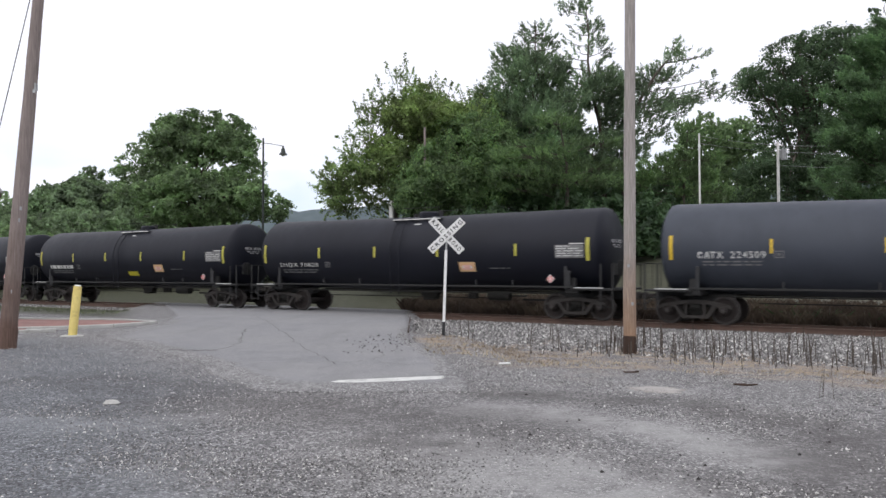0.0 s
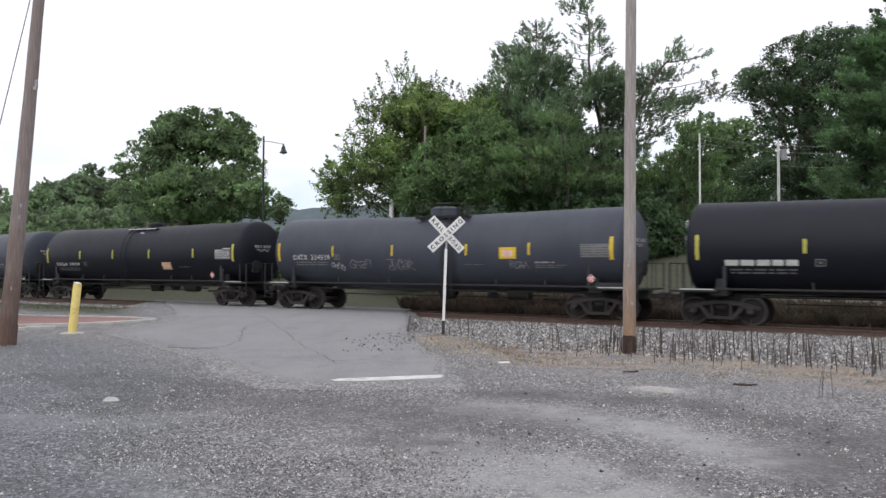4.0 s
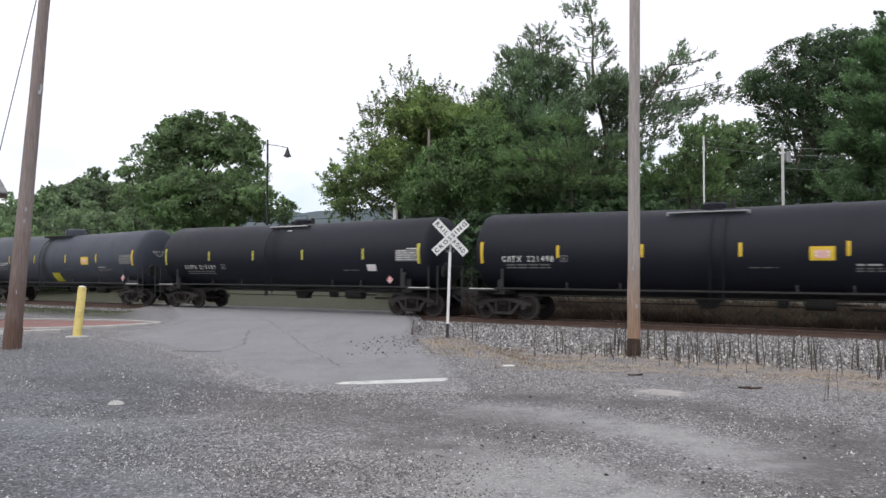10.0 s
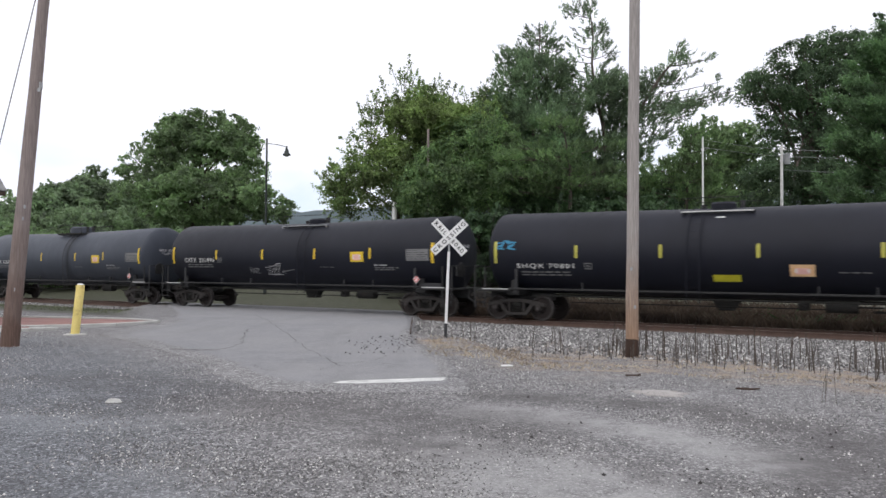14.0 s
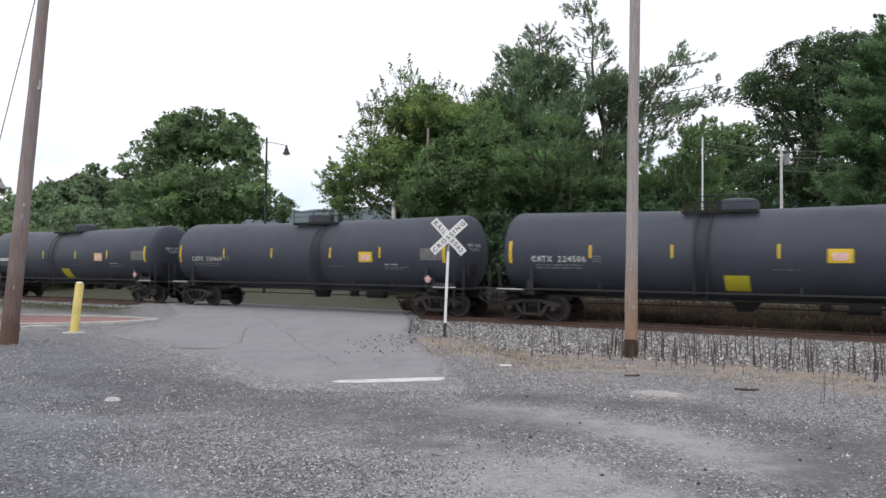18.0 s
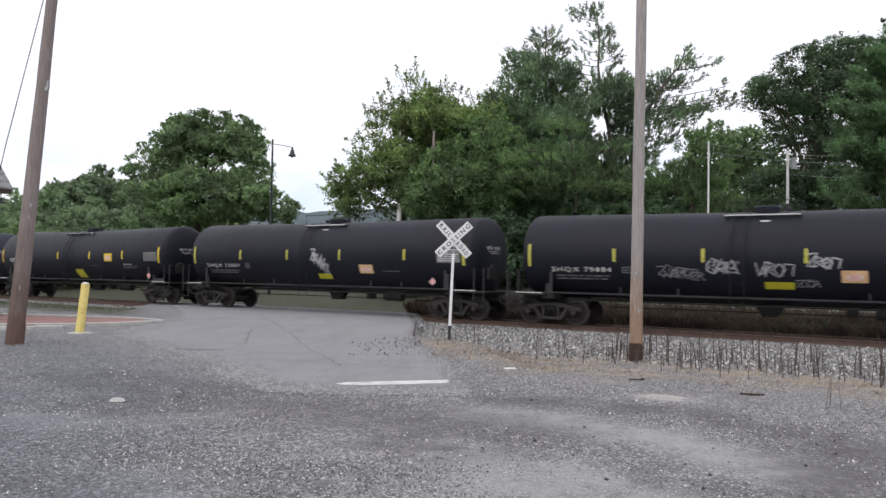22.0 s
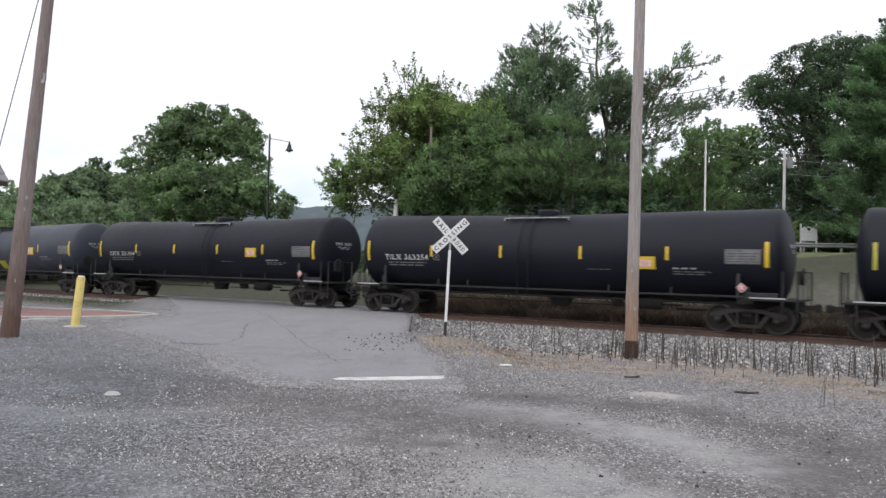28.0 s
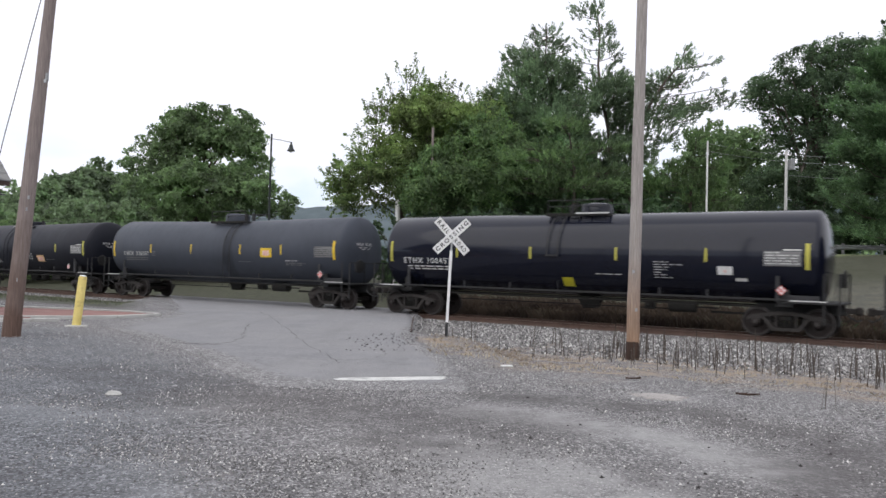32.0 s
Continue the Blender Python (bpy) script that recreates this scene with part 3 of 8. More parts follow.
def lot_colour(nt, nl, vec, big, mid):
    """Old gravelly asphalt: patches, and pale and dark chips of stone."""
    lot = ramp_of(nt, nl, mid.outputs["Fac"], [(0.28, (0.092, 0.088, 0.093)), (0.5, (0.152, 0.146, 0.151)), (0.72, (0.232, 0.224, 0.227))]).outputs[0]
    lot = mixed(nt, nl, ramp_of(nt, nl, big.outputs["Fac"], [(0.35, (0, 0, 0)), (0.65, (0.6, 0.6, 0.6))]).outputs[0], lot, (0.215, 0.211, 0.210))
    for scale, amount in ((85, 0.8), (46, 0.75), (24, 0.30)):
        chips = nt.new("ShaderNodeSeparateColor")
        nl.new(noise_at(nt, nl, vec, scale, kind="ShaderNodeTexVoronoi").outputs["Color"], chips.inputs[0])
        lot = mixed(nt, nl, ramp_of(nt, nl, chips.outputs[0], [(0.84, (0, 0, 0)), (0.92, (amount, amount, amount))]).outputs[0], lot, (0.52, 0.51, 0.505))
        lot = mixed(nt, nl, ramp_of(nt, nl, chips.outputs[1], [(0.76, (0, 0, 0)), (0.9, (amount, amount, amount))]).outputs[0], lot, (0.062, 0.061, 0.062))
    return lot


def ground_material():
    """Gravel lot, ballast, straw and grass, told apart by the sheet's zones; patches and stones at two scales."""
    m, nt, nl, b = nodes_of("ground_surface")
    vec = vector_of(nt, nl, vary=False)
    zone = nt.new("ShaderNodeVertexColor")
    zone.layer_name = "zone"
    z = nt.new("ShaderNodeSeparateColor")
    nl.new(zone.outputs["Color"], z.inputs[0])
    big, mid, fine = noise_at(nt, nl, vec, 0.45, 4), noise_at(nt, nl, vec, 2.2, 5, 0.65), noise_at(nt, nl, vec, 55, 3, 0.7)
    rock = noise_at(nt, nl, vec, 17, kind="ShaderNodeTexVoronoi")
    lot = lot_colour(nt, nl, vec, big, mid)
    worn = nt.new("ShaderNodeVertexColor")
    worn.layer_name = "wear"
    wr = nt.new("ShaderNodeSeparateColor")
    nl.new(worn.outputs["Color"], wr.inputs[0])
    tread = nt.new("ShaderNodeMath")
    tread.operation = "MULTIPLY"
    nl.new(wr.outputs[0], tread.inputs[0])
    nl.new(ramp_of(nt, nl, mid.outputs["Fac"], [(0.30, (0.25, 0.25, 0.25)), (0.58, (0.95, 0.95, 0.95))]).outputs[0], tread.inputs[1])
    pale = ramp_of(nt, nl, fine.outputs["Fac"], [(0.3, (0.284, 0.280, 0.278)), (0.7, (0.384, 0.379, 0.374))]).outputs[0]
    lot = mixed(nt, nl, tread.outputs[0], lot, pale)
    dirt = nt.new("ShaderNodeMath")
    dirt.operation = "MULTIPLY"
    nl.new(wr.outputs[1], dirt.inputs[0])
    nl.new(ramp_of(nt, nl, mid.outputs["Fac"], [(0.48, (1, 1, 1)), (0.78, (0.2, 0.2, 0.2))]).outputs[0], dirt.inputs[1])
    lot = mixed(nt, nl, dirt.outputs[0], lot, (0.090, 0.083, 0.084))
    lot = mixed(nt, nl, wr.outputs[2], lot, mixed(nt, nl, 1.0, lot, (0.64, 0.70, 0.77), "MULTIPLY"))
    # ballast stones
    stones = nt.new("ShaderNodeSeparateColor")
    nl.new(rock.outputs["Color"], stones.inputs[0])
    bal = ramp_of(nt, nl, stones.outputs[0], [(0.0, (0.075, 0.070, 0.067)), (0.35, (0.17, 0.164, 0.158)), (0.7, (0.29, 0.284, 0.272)), (1.0, (0.48, 0.468, 0.446))]).outputs[0]
    gap = ramp_of(nt, nl, rock.outputs["Distance"], [(0.45, (0, 0, 0)), (0.75, (0.8, 0.8, 0.8))]).outputs[0]
    bal = mixed(nt, nl, gap, bal, (0.05, 0.045, 0.04))
    straw = ramp_of(nt, nl, fine.outputs["Fac"], [(0.3, (0.225, 0.174, 0.132)), (0.7, (0.41, 0.318, 0.226))]).outputs[0]
    grass = ramp_of(nt, nl, mid.outputs["Fac"], [(0.3, (0.050, 0.053, 0.034)), (0.55, (0.065, 0.067, 0.045)), (0.75, (0.083, 0.081, 0.057))]).outputs[0]
    col = mixed(nt, nl, z.outputs[0], lot, bal)
    edge = nt.new("ShaderNodeMath")
    edge.operation = "MULTIPLY"
    nl.new(z.outputs[2], edge.inputs[0])
    nl.new(ramp_of(nt, nl, mid.outputs["Fac"], [(0.43, (0, 0, 0)), (0.56, (0.95, 0.95, 0.95))]).outputs[0], edge.inputs[1])
    col = mixed(nt, nl, edge.outputs[0], col, straw)
    col = mixed(nt, nl, z.outputs[1], col, grass)
    nl.new(col, b.inputs["Base Color"])
    b.inputs["Roughness"].default_value = 0.93
    b.inputs["Specular IOR Level"].default_value = 0.3
    h = nt.new("ShaderNodeMath")
    h.operation = "ADD"
    nl.new(rock.outputs["Distance"], h.inputs[0])
    nl.new(fine.outputs["Fac"], h.inputs[1])
    bumped(nt, nl, b, h.outputs[0], 0.7, 0.02)
    return m


def road_material():
    """Old asphalt: worn pale in the wheel tracks, patched, with fine chips."""
    m, nt, nl, b = nodes_of("old_asphalt")
    vec = vector_of(nt, nl, vary=False)
    big, mid, fine = noise_at(nt, nl, vec, 0.30, 3), noise_at(nt, nl, vec, 1.6, 7, 0.72), noise_at(nt, nl, vec, 70, 3, 0.7)
    grit = noise_at(nt, nl, vec, 60, kind="ShaderNodeTexVoronoi")
    col = ramp_of(nt, nl, mid.outputs["Fac"], [(0.3, (0.176, 0.176, 0.186)), (0.7, (0.242, 0.240, 0.250))]).outputs[0]
    col = mixed(nt, nl, ramp_of(nt, nl, big.outputs["Fac"], [(0.42, (0, 0, 0)), (0.62, (0.5, 0.5, 0.5))]).outputs[0], col, (0.252, 0.248, 0.250))
    chips = nt.new("ShaderNodeSeparateColor")
    nl.new(grit.outputs["Color"], chips.inputs[0])
    col = mixed(nt, nl, ramp_of(nt, nl, chips.outputs[0], [(0.82, (0, 0, 0)), (0.93, (0.6, 0.6, 0.6))]).outputs[0], col, (0.36, 0.356, 0.35))
    col = mixed(nt, nl, ramp_of(nt, nl, fine.outputs["Fac"], [(0.52, (0, 0, 0)), (0.72, (0.45, 0.45, 0.45))]).outputs[0], col, (0.085, 0.083, 0.082))
    streak = noise_at(nt, nl, vector_of(nt, nl, (1.6, 0.16, 1), vary=False), 1.0, 5, 0.6)
    col = mixed(nt, nl, ramp_of(nt, nl, streak.outputs["Fac"], [(0.52, (0, 0, 0)), (0.72, (0.6, 0.6, 0.6))]).outputs[0], col, (0.175, 0.173, 0.176))
    # loose gravel spills over the near end
    lot = lot_colour(nt, nl, vec, noise_at(nt, nl, vec, 0.45, 4), noise_at(nt, nl, vec, 2.2, 5, 0.65))
    spill = nt.new("ShaderNodeVertexColor")
    spill.layer_name = "spill"
    k = nt.new("ShaderNodeMath")
    k.operation = "MULTIPLY_ADD"
    k.inputs[1].default_value = 1.3
    nl.new(mid.outputs["Fac"], k.inputs[0])
    nl.new(spill.outputs["Color"], k.inputs[2])
    col = mixed(nt, nl, ramp_of(nt, nl, k.outputs[0], [(0.78, (0, 0, 0)), (1.0, (1, 1, 1))]).outputs[0], col, lot)
    nl.new(col, b.inputs["Base Color"])
    b.inputs["Roughness"].default_value = 0.88
    b.inputs["Specular IOR Level"].default_value = 0.35
    bumped(nt, nl, b, fine.outputs["Fac"], 0.4, 0.006)
    return m


M_GROUND, M_ROAD = ground_material(), road_material()


# ---- the ground, one sheet to the horizon ----
def spread(lo, hi, fine, out_lo, out_hi, grow=1.22):
    mid = np.arange(lo, hi + 1e-6, fine)
    up, a, d = [], hi, fine
    while a < out_hi:
        d *= grow
        a += d
        up.append(a)
    down, a, d = [], lo, fine
    while a > out_lo:
        d *= grow
        a -= d
        down.append(a)
    return np.concatenate([down[::-1], mid, up])


def smear(x, y, pts, w):
    """1 on a line through the points, fading to 0 w metres away."""
    best = np.full(np.shape(x), 1e9)
    for (ax, ay), (bx, by) in zip(pts[:-1], pts[1:]):
        dx, dy = bx - ax, by - ay
        f = np.clip(((x - ax) * dx + (y - ay) * dy) / (dx * dx + dy * dy), 0, 1)
        best = np.minimum(best, np.hypot(x - ax - f * dx, y - ay - f * dy))
    return 1 - step(0.2 * w, w, best)


def zones(x, y):
    """How much of ballast, grass and straw lies at a place."""
    s, d = along(x, y)
    right = beside(x, y)
    left = 1 - step(-11.4, -9.6, x + 0.32 * (y - 26))
    rag = 0.9 * np.sin(x * 1.3 + 0.7 * y) + 0.6 * np.sin(2.9 * x - 1.7 * y)
    bal = np.where(d > -3.2, right * (1 - step(5.5, 8.5, d + 0.8 * rag)) + left * (1 - step(2.4, 3.4, d + 0.2 * rag)), 0)
    grass = np.where(d < 0, step(2.6, 3.8, -d), 0.85 * left * step(3.4, 4.6, d) * (1 - step(9.2, 10.6, d)))
    grass = np.where(np.hypot(x, y - 30) > 70, 1.0, grass)
    straw = np.where(d > 0, right * step(6.5, 9.0, d + rag) * (1 - step(13.0, 15.5, d + rag)), 0.12 * step(2.2, 3.0, -d) * (1 - step(4.0, 6.5, -d)))
    straw = np.where(d < -5.5, 0.45 * step(9, 14, s) * step(5.5, 7.5, -d) * (1 - step(13, 17, -d)), straw)
    grass = np.where(d < -5.5, grass * (1 - 0.25 * step(9, 14, s) * (1 - step(13, 17, -d))), grass)
    straw = np.maximum.reduce([0.78 * straw, smear(x, y, [(-0.35, 19.2), (0.1, 18.3), (0.6, 16.2)], 0.8), smear(x, y, [(1.9, 14.6), (3.0, 14.2)], 0.7), smear(x, y, [(6.2, 14.4), (7.0, 14.8)], 0.6)])
    return np.clip(bal, 0, 1), np.clip(grass, 0, 1), np.clip(straw, 0, 1)


ROAD = [(10.6, -2.2, 0.35), (11.6, -3.0, 0.42), (12.7, -3.6, 0.25), (13.6, -4.1, 0.25), (15.0, -4.8, 0.05), (17.2, -6.4, -0.35), (18.8, -7.6, -0.62), (20.0, -8.6, -0.70), (21.5, -8.9, -0.78),
        (23.5, -8.9, -0.85), (25.5, -8.9, -0.95), (29.3, -9.6, -1.1), (33.0, -10.9, -1.35), (36.0, -12.0, -1.6), (39.0, -13.2, -4.6), (41.5, -14.2, -9.0), (43.5, -14.8, -13.6)]
gx, gy = spread(-34, 34, 0.34, -2600, 2600), spread(4, 52, 0.34, -700, 3200)
GX, GY = np.meshgrid(gx, gy)
GZ = ground_z(GX, GY)
on_road = (GX > np.interp(GY, [r[0] for r in ROAD], [r[1] for r in ROAD]) - 0.6) & (GX < np.interp(GY, [r[0] for r in ROAD], [r[2] for r in ROAD]) + 0.6) & (GY > 10.0) & (GY < 44.5)
near = (np.hypot(GX, GY - 25) < 60) & ~on_road
GZ = GZ + np.where(near, 0.012 * np.sin(GX * 1.9 + 0.8 * np.sin(GY)) * np.sin(GY * 1.4), 0)
nx, ny = len(gx), len(gy)
idx = np.arange(nx * ny).reshape(ny, nx)
faces = np.stack([idx[:-1, :-1], idx[:-1, 1:], idx[1:, 1:], idx[1:, :-1]], -1).reshape(-1, 4)
ground_me = sheet_mesh("ground", np.stack([GX, GY, GZ], -1).reshape(-1, 3), faces, [M_GROUND], True)
za, zb, zc = zones(GX, GY)
layer = ground_me.color_attributes.new("zone", "FLOAT_COLOR", "POINT")
layer.data.foreach_set("color", np.stack([za, zb, zc, np.ones_like(za)], -1).reshape(-1).astype(np.float32))


def pale_at(x, y):
    """Worn, swept places of the lot."""
    return np.maximum.reduce([smear(x, y, [(0.5, 9.35), (1.4, 8.95), (1.9, 8.3), (2.5, 7.5), (2.9, 6.7)], 0.62), smear(x, y, [(2.7, 10.9), (3.2, 10.75)], 0.5), 0.8 * smear(x, y, [(-4.6, 8.6), (-3.4, 8.3), (-2.6, 9.0)], 0.5),
                              0.8 * smear(x, y, [(0.1, 7.1), (0.9, 6.0), (1.3, 4.8)], 1.5), 0.5 * smear(x, y, [(-2.2, 6.5), (-1.8, 5.0)], 0.5)])


def brown_at(x, y):
    """Dark, damp streaks of dirt in the lot."""
    return np.maximum.reduce([0.75 * smear(x, y, [(0.6, 10.5), (2.2, 10.0), (3.2, 9.7), (3.3, 8.9), (3.9, 8.4), (4.4, 7.4)], 0.6), 0.55 * smear(x, y, [(-3.4, 9.9), (-1.6, 9.5), (-0.6, 9.0), (0.6, 8.4)], 1.5), 0.45 * smear(x, y, [(-5.5, 12.2), (-4.2, 11.2), (-2.8, 10.8)], 1.2),
                              0.7 * smear(x, y, [(3.7, 7.4), (3.2, 6.2), (3.1, 5.2)], 1.1), 0.35 * smear(x, y, [(-3.6, 6.2), (-2.7, 5.4)], 0.8), 0.7 * smear(x, y, [(-0.6, 7.6), (0.1, 7.2)], 0.5), 0.4 * smear(x, y, [(1.7, 6.6), (2.2, 5.6)], 0.35)])


pale, brown = pale_at(GX, GY), brown_at(GX, GY)
slate = np.maximum(0.7 * smear(GX, GY, [(-10.5, 18.0), (-8.0, 15.5), (-6.2, 13.0), (-4.6, 10.6)], 2.8), 0.75 * smear(GX, GY, [(-6.5, 12.0), (-4.6, 9.0), (-3.4, 6.0), (-2.6, 4.0)], 2.6))  # darker, bluer gravel
layer = ground_me.color_attributes.new("wear", "FLOAT_COLOR", "POINT")
layer.data.foreach_set("color", np.stack([pale, brown, slate, np.ones_like(pale)], -1).reshape(-1).astype(np.float32))
ground = thing("ground", "grey gravel lot with pale ballast, straw and a grassy bank", "ground", ground_me, kind="structure")


def floor_at(x, y):
    return float(ground_z(x, y))


def draped(rows, lift, cols=14, ragged=0.0, seed=1, name="sheet", material=None, sub=4):
    """A thin sheet laid on the ground; rows: depth, left edge, right edge."""
    rng = np.random.default_rng(seed)
    ys = [r[0] for r in rows]
    yy = np.linspace(ys[0], ys[-1], (len(rows) - 1) * sub + 1)
    xl, xr = np.interp(yy, ys, [r[1] for r in rows]), np.interp(yy, ys, [r[2] for r in rows])
    xl, xr = xl + rng.normal(0, ragged, len(yy)), xr + rng.normal(0, ragged, len(yy))
    u = np.linspace(0, 1, cols)
    X = xl[:, None] + (xr - xl)[:, None] * u
    Y = np.repeat(yy[:, None], cols, 1)
    Z = ground_z(X, Y) + lift
    n, k = X.shape
    top = np.stack([X, Y, Z], -1).reshape(-1, 3)
    i = np.arange(n * k).reshape(n, k)
    f = np.stack([i[:-1, :-1], i[:-1, 1:], i[1:, 1:], i[1:, :-1]], -1).reshape(-1, 4)
    rim = np.concatenate([i[0, :], i[1:, -1], i[-1, -2::-1], i[-2:0:-1, 0]])
    low = top[rim] - (0, 0, 0.05 + lift)
    j = n * k + np.arange(len(rim))
    side = np.stack([rim, j, np.roll(j, -1), np.roll(rim, -1)], -1)
    return sheet_mesh(name, np.concatenate([top, low]), np.concatenate([f, side]), [material], True)


road_me = draped(ROAD, 0.012, 40, 0.035, 3, "road", M_ROAD, 6)
co = np.empty(len(road_me.vertices) * 3, np.float32)
road_me.vertices.foreach_get("co", co)
rx, ry = co[0::3], co[1::3]
edge_l, edge_r = np.interp(ry, [r[0] for r in ROAD], [r[1] for r in ROAD]), np.interp(ry, [r[0] for r in ROAD], [r[2] for r in ROAD])
inside = np.minimum(rx - edge_l, 2.2 * (edge_r - rx) + step(22, 25, ry) * 2)
spill = np.clip(1.0 - np.minimum(inside / 0.9, (ry - 10.6) / 1.3), 0, 1) * (1 - step(24, 30, ry))
layer = road_me.color_attributes.new("spill", "FLOAT_COLOR", "POINT")
layer.data.foreach_set("color", np.stack([spill, spill, spill, np.ones_like(spill)], -1).reshape(-1).astype(np.float32))
road = thing("road", "old grey patched asphalt road over the railway crossing", "road",
             road_me, kind="structure")

# ---- the track ----
railway = thing("railway_track", "single railway track of rusty rails on pale ballast", "railway track", kind="structure")


def rail_mesh(side):
    """A flat-bottomed rail drawn along the track."""
    prof = [(-0.036, 0), (0.036, 0), (0.036, -0.035), (0.010, -0.050), (0.010, -0.150), (0.070, -0.165), (0.070, -0.180), (-0.070, -0.180), (-0.070, -0.165), (-0.010, -0.150), (-0.010, -0.050), (-0.036, -0.035)]
    s = np.concatenate([np.arange(-500, -90, 5.0), np.arange(-90, 50, 1.0), np.arange(50, 501, 5.0)])
    v = np.stack([on_track(s, side + a, b) for a, b in prof], 1)
    n, k = len(s), len(prof)
    i = np.arange(n * k).reshape(n, k)
    f = np.stack([i[:-1], np.roll(i, -1, 1)[:-1], np.roll(i, -1, 1)[1:], i[1:]], -1).reshape(-1, 4)
    slot = np.tile(np.arange(k) == 0, n - 1).astype(np.int32)
    return sheet_mesh("rail", v.reshape(-1, 3), f, [M_RAIL, M_RAILTOP], False, slot)


for side in (0.755, -0.755):
    part("rail", rail_mesh(side), None, railway, "rusty steel rail with a polished head")


# ---- tank cars: x along the car, the near side at -y, z up from the rail heads ----
HALF, HEAD, RAD, AXIS = 7.85, 0.42, 1.51, 2.52
BOGIE, AXLE, WHEEL = 7.05, 0.89, 0.457
TRAIN_SPEED = -13.4945
# seconds by which the train runs ahead of its even pace
AHEAD = ((0, 0), (20, 0.001), (21, 0.004), (22, 0.009), (23, 0.017), (24, 0.017), (25, -0.011), (26, -0.006), (27, 0.001), (29, -0.003), (32, -0.004))


def tank_axis(x, sag):
    return AXIS - sag * np.maximum(0, 1 - np.abs(x) / HALF)


def on_side(x, z, sag, lift=0.006):
    """A point of the tank's near side at x along it and z above the rails."""
    a = tank_axis(x, sag)
    return (x, -np.sqrt(np.maximum(0.01, RAD * RAD - (z - a) ** 2)) - lift, z)


def tank_shell(material, sag):
    prof = [(-HALF - HEAD * math.sin(a), RAD * math.cos(a)) for a in np.linspace(math.pi / 2, 0, 9)][:-1]
    prof = [(x, max(r, 0.02)) for x, r in prof]
    prof.append((-HALF, RAD))
    for x in (-5.2, -2.6, 0.0, 2.6, 5.2):
        prof.append((x, RAD))
    prof.append((HALF, RAD))
    prof += [(-x, r) for x, r in prof[:8][::-1]]
    n = 48
    v, f = [], []
    for x, r in prof:
        a = tank_axis(x, sag)
        v += [(x, r * math.sin(k * math.tau / n), a + r * math.cos(k * math.tau / n)) for k in range(n)]
    for i in range(len(prof) - 1):
        f += [(i * n + k, i * n + (k + 1) % n, (i + 1) * n + (k + 1) % n, (i + 1) * n + k) for k in range(n)]
    f += [tuple(range(n))[::-1], tuple(range((len(prof) - 1) * n, len(prof) * n))]
    sh = Shape().add(v, f)
    return mesh_of("tank_shell", sh, material, 30)


def decal(x0, x1, z0, z1, sag, lift=0.006, skew=0.0, thick=0.0):
    """A sheet on the near side between x0, x1 and z0, z1."""
    rows = max(2, int(abs(z1 - z0) / 0.1) + 2)
    v, f = [], []
    for i, z in enumerate(np.linspace(z0, z1, rows)):
        k = skew * i / (rows - 1)
        v += [on_side(x0 + k, z, sag, lift), on_side(x1 + k, z, sag, lift)]
    f = [(2 * i, 2 * i + 1, 2 * i + 3, 2 * i + 2) for i in range(rows - 1)]
    sh = Shape().add(v, f)
    if thick:
        n = len(v)
        sh.add([(p[0], p[1] + thick, p[2]) for p in v], [])
        rim = [2 * i for i in range(rows)] + [2 * i + 1 for i in range(rows - 1, -1, -1)]
        sh.f += [(rim[i], rim[(i + 1) % len(rim)], rim[(i + 1) % len(rim)] + n, rim[i] + n) for i in range(len(rim))]
        sh.slot += [0] * len(rim)
    return sh


def joined(*shapes):
    out = Shape()
    for s in shapes:
        n = len(out.v)
        out.v += s.v
        out.f += [tuple(i + n for i in f) for f in s.f]
        out.slot += s.slot
    return out


def lettered(text, x, z, width, height, sag, lift=0.007):
    co, faces = lettering(text, width, height, 0.012, 1.22)
    return Shape().add([on_side(x + a, z + b, sag, lift) for a, b, _ in co], faces)


def plain_mark(x, z, width, height, sag):
    """The owner's mark as four plain shapes: a ring, a wedge, a bracket and a cross."""
    w, sh = width / 4.6, Shape()

    def put(poly):
        sh.add([on_side(x + a * w, z + b * height, sag, 0.007) for a, b in poly], [tuple(range(len(poly)))])

    o = [(0.5 + 0.5 * math.cos(a), 0.5 + 0.5 * math.sin(a)) for a in np.linspace(0.5, 5.9, 13)]
    i = [(0.5 + 0.26 * math.cos(a), 0.5 + 0.30 * math.sin(a)) for a in np.linspace(0.5, 5.9, 13)]
    for k in range(12):
        put([o[k], o[k + 1], i[k + 1], i[k]])
    put([(1.2, 0), (1.45, 0), (1.72, 0.62), (1.72, 1.0), (1.58, 1.0)])
    put([(1.72, 1.0), (1.72, 0.62), (1.98, 0), (2.22, 0), (1.84, 1.0)])
    put([(2.25, 0.80), (3.2, 0.80), (3.2, 1.0), (2.25, 1.0)])
    put([(2.61, 0.0), (2.84, 0.0), (2.84, 0.80), (2.61, 0.80)])
    put([(3.4, 0), (3.66, 0), (4.6, 1.0), (4.34, 1.0)])
    put([(4.34, 0), (4.6, 0), (3.66, 1.0), (3.4, 1.0)])
    return sh


def bars(x, z, rows, sag, seed, height=0.035, step_z=0.085):
    """Writing too small to read: rows of plain bars."""
    rng, sh = random.Random(seed), Shape()
    out = []
    for i, w in enumerate(rows):
        a = 0.0
        while a < w - 0.05:
            b = min(w, a + rng.uniform(0.12, 0.42))
            out.append(decal(x + a, x + b, z - i * step_z, z - i * step_z + height, sag, 0.007))
            a = b + 0.07
    return joined(*out) if out else sh


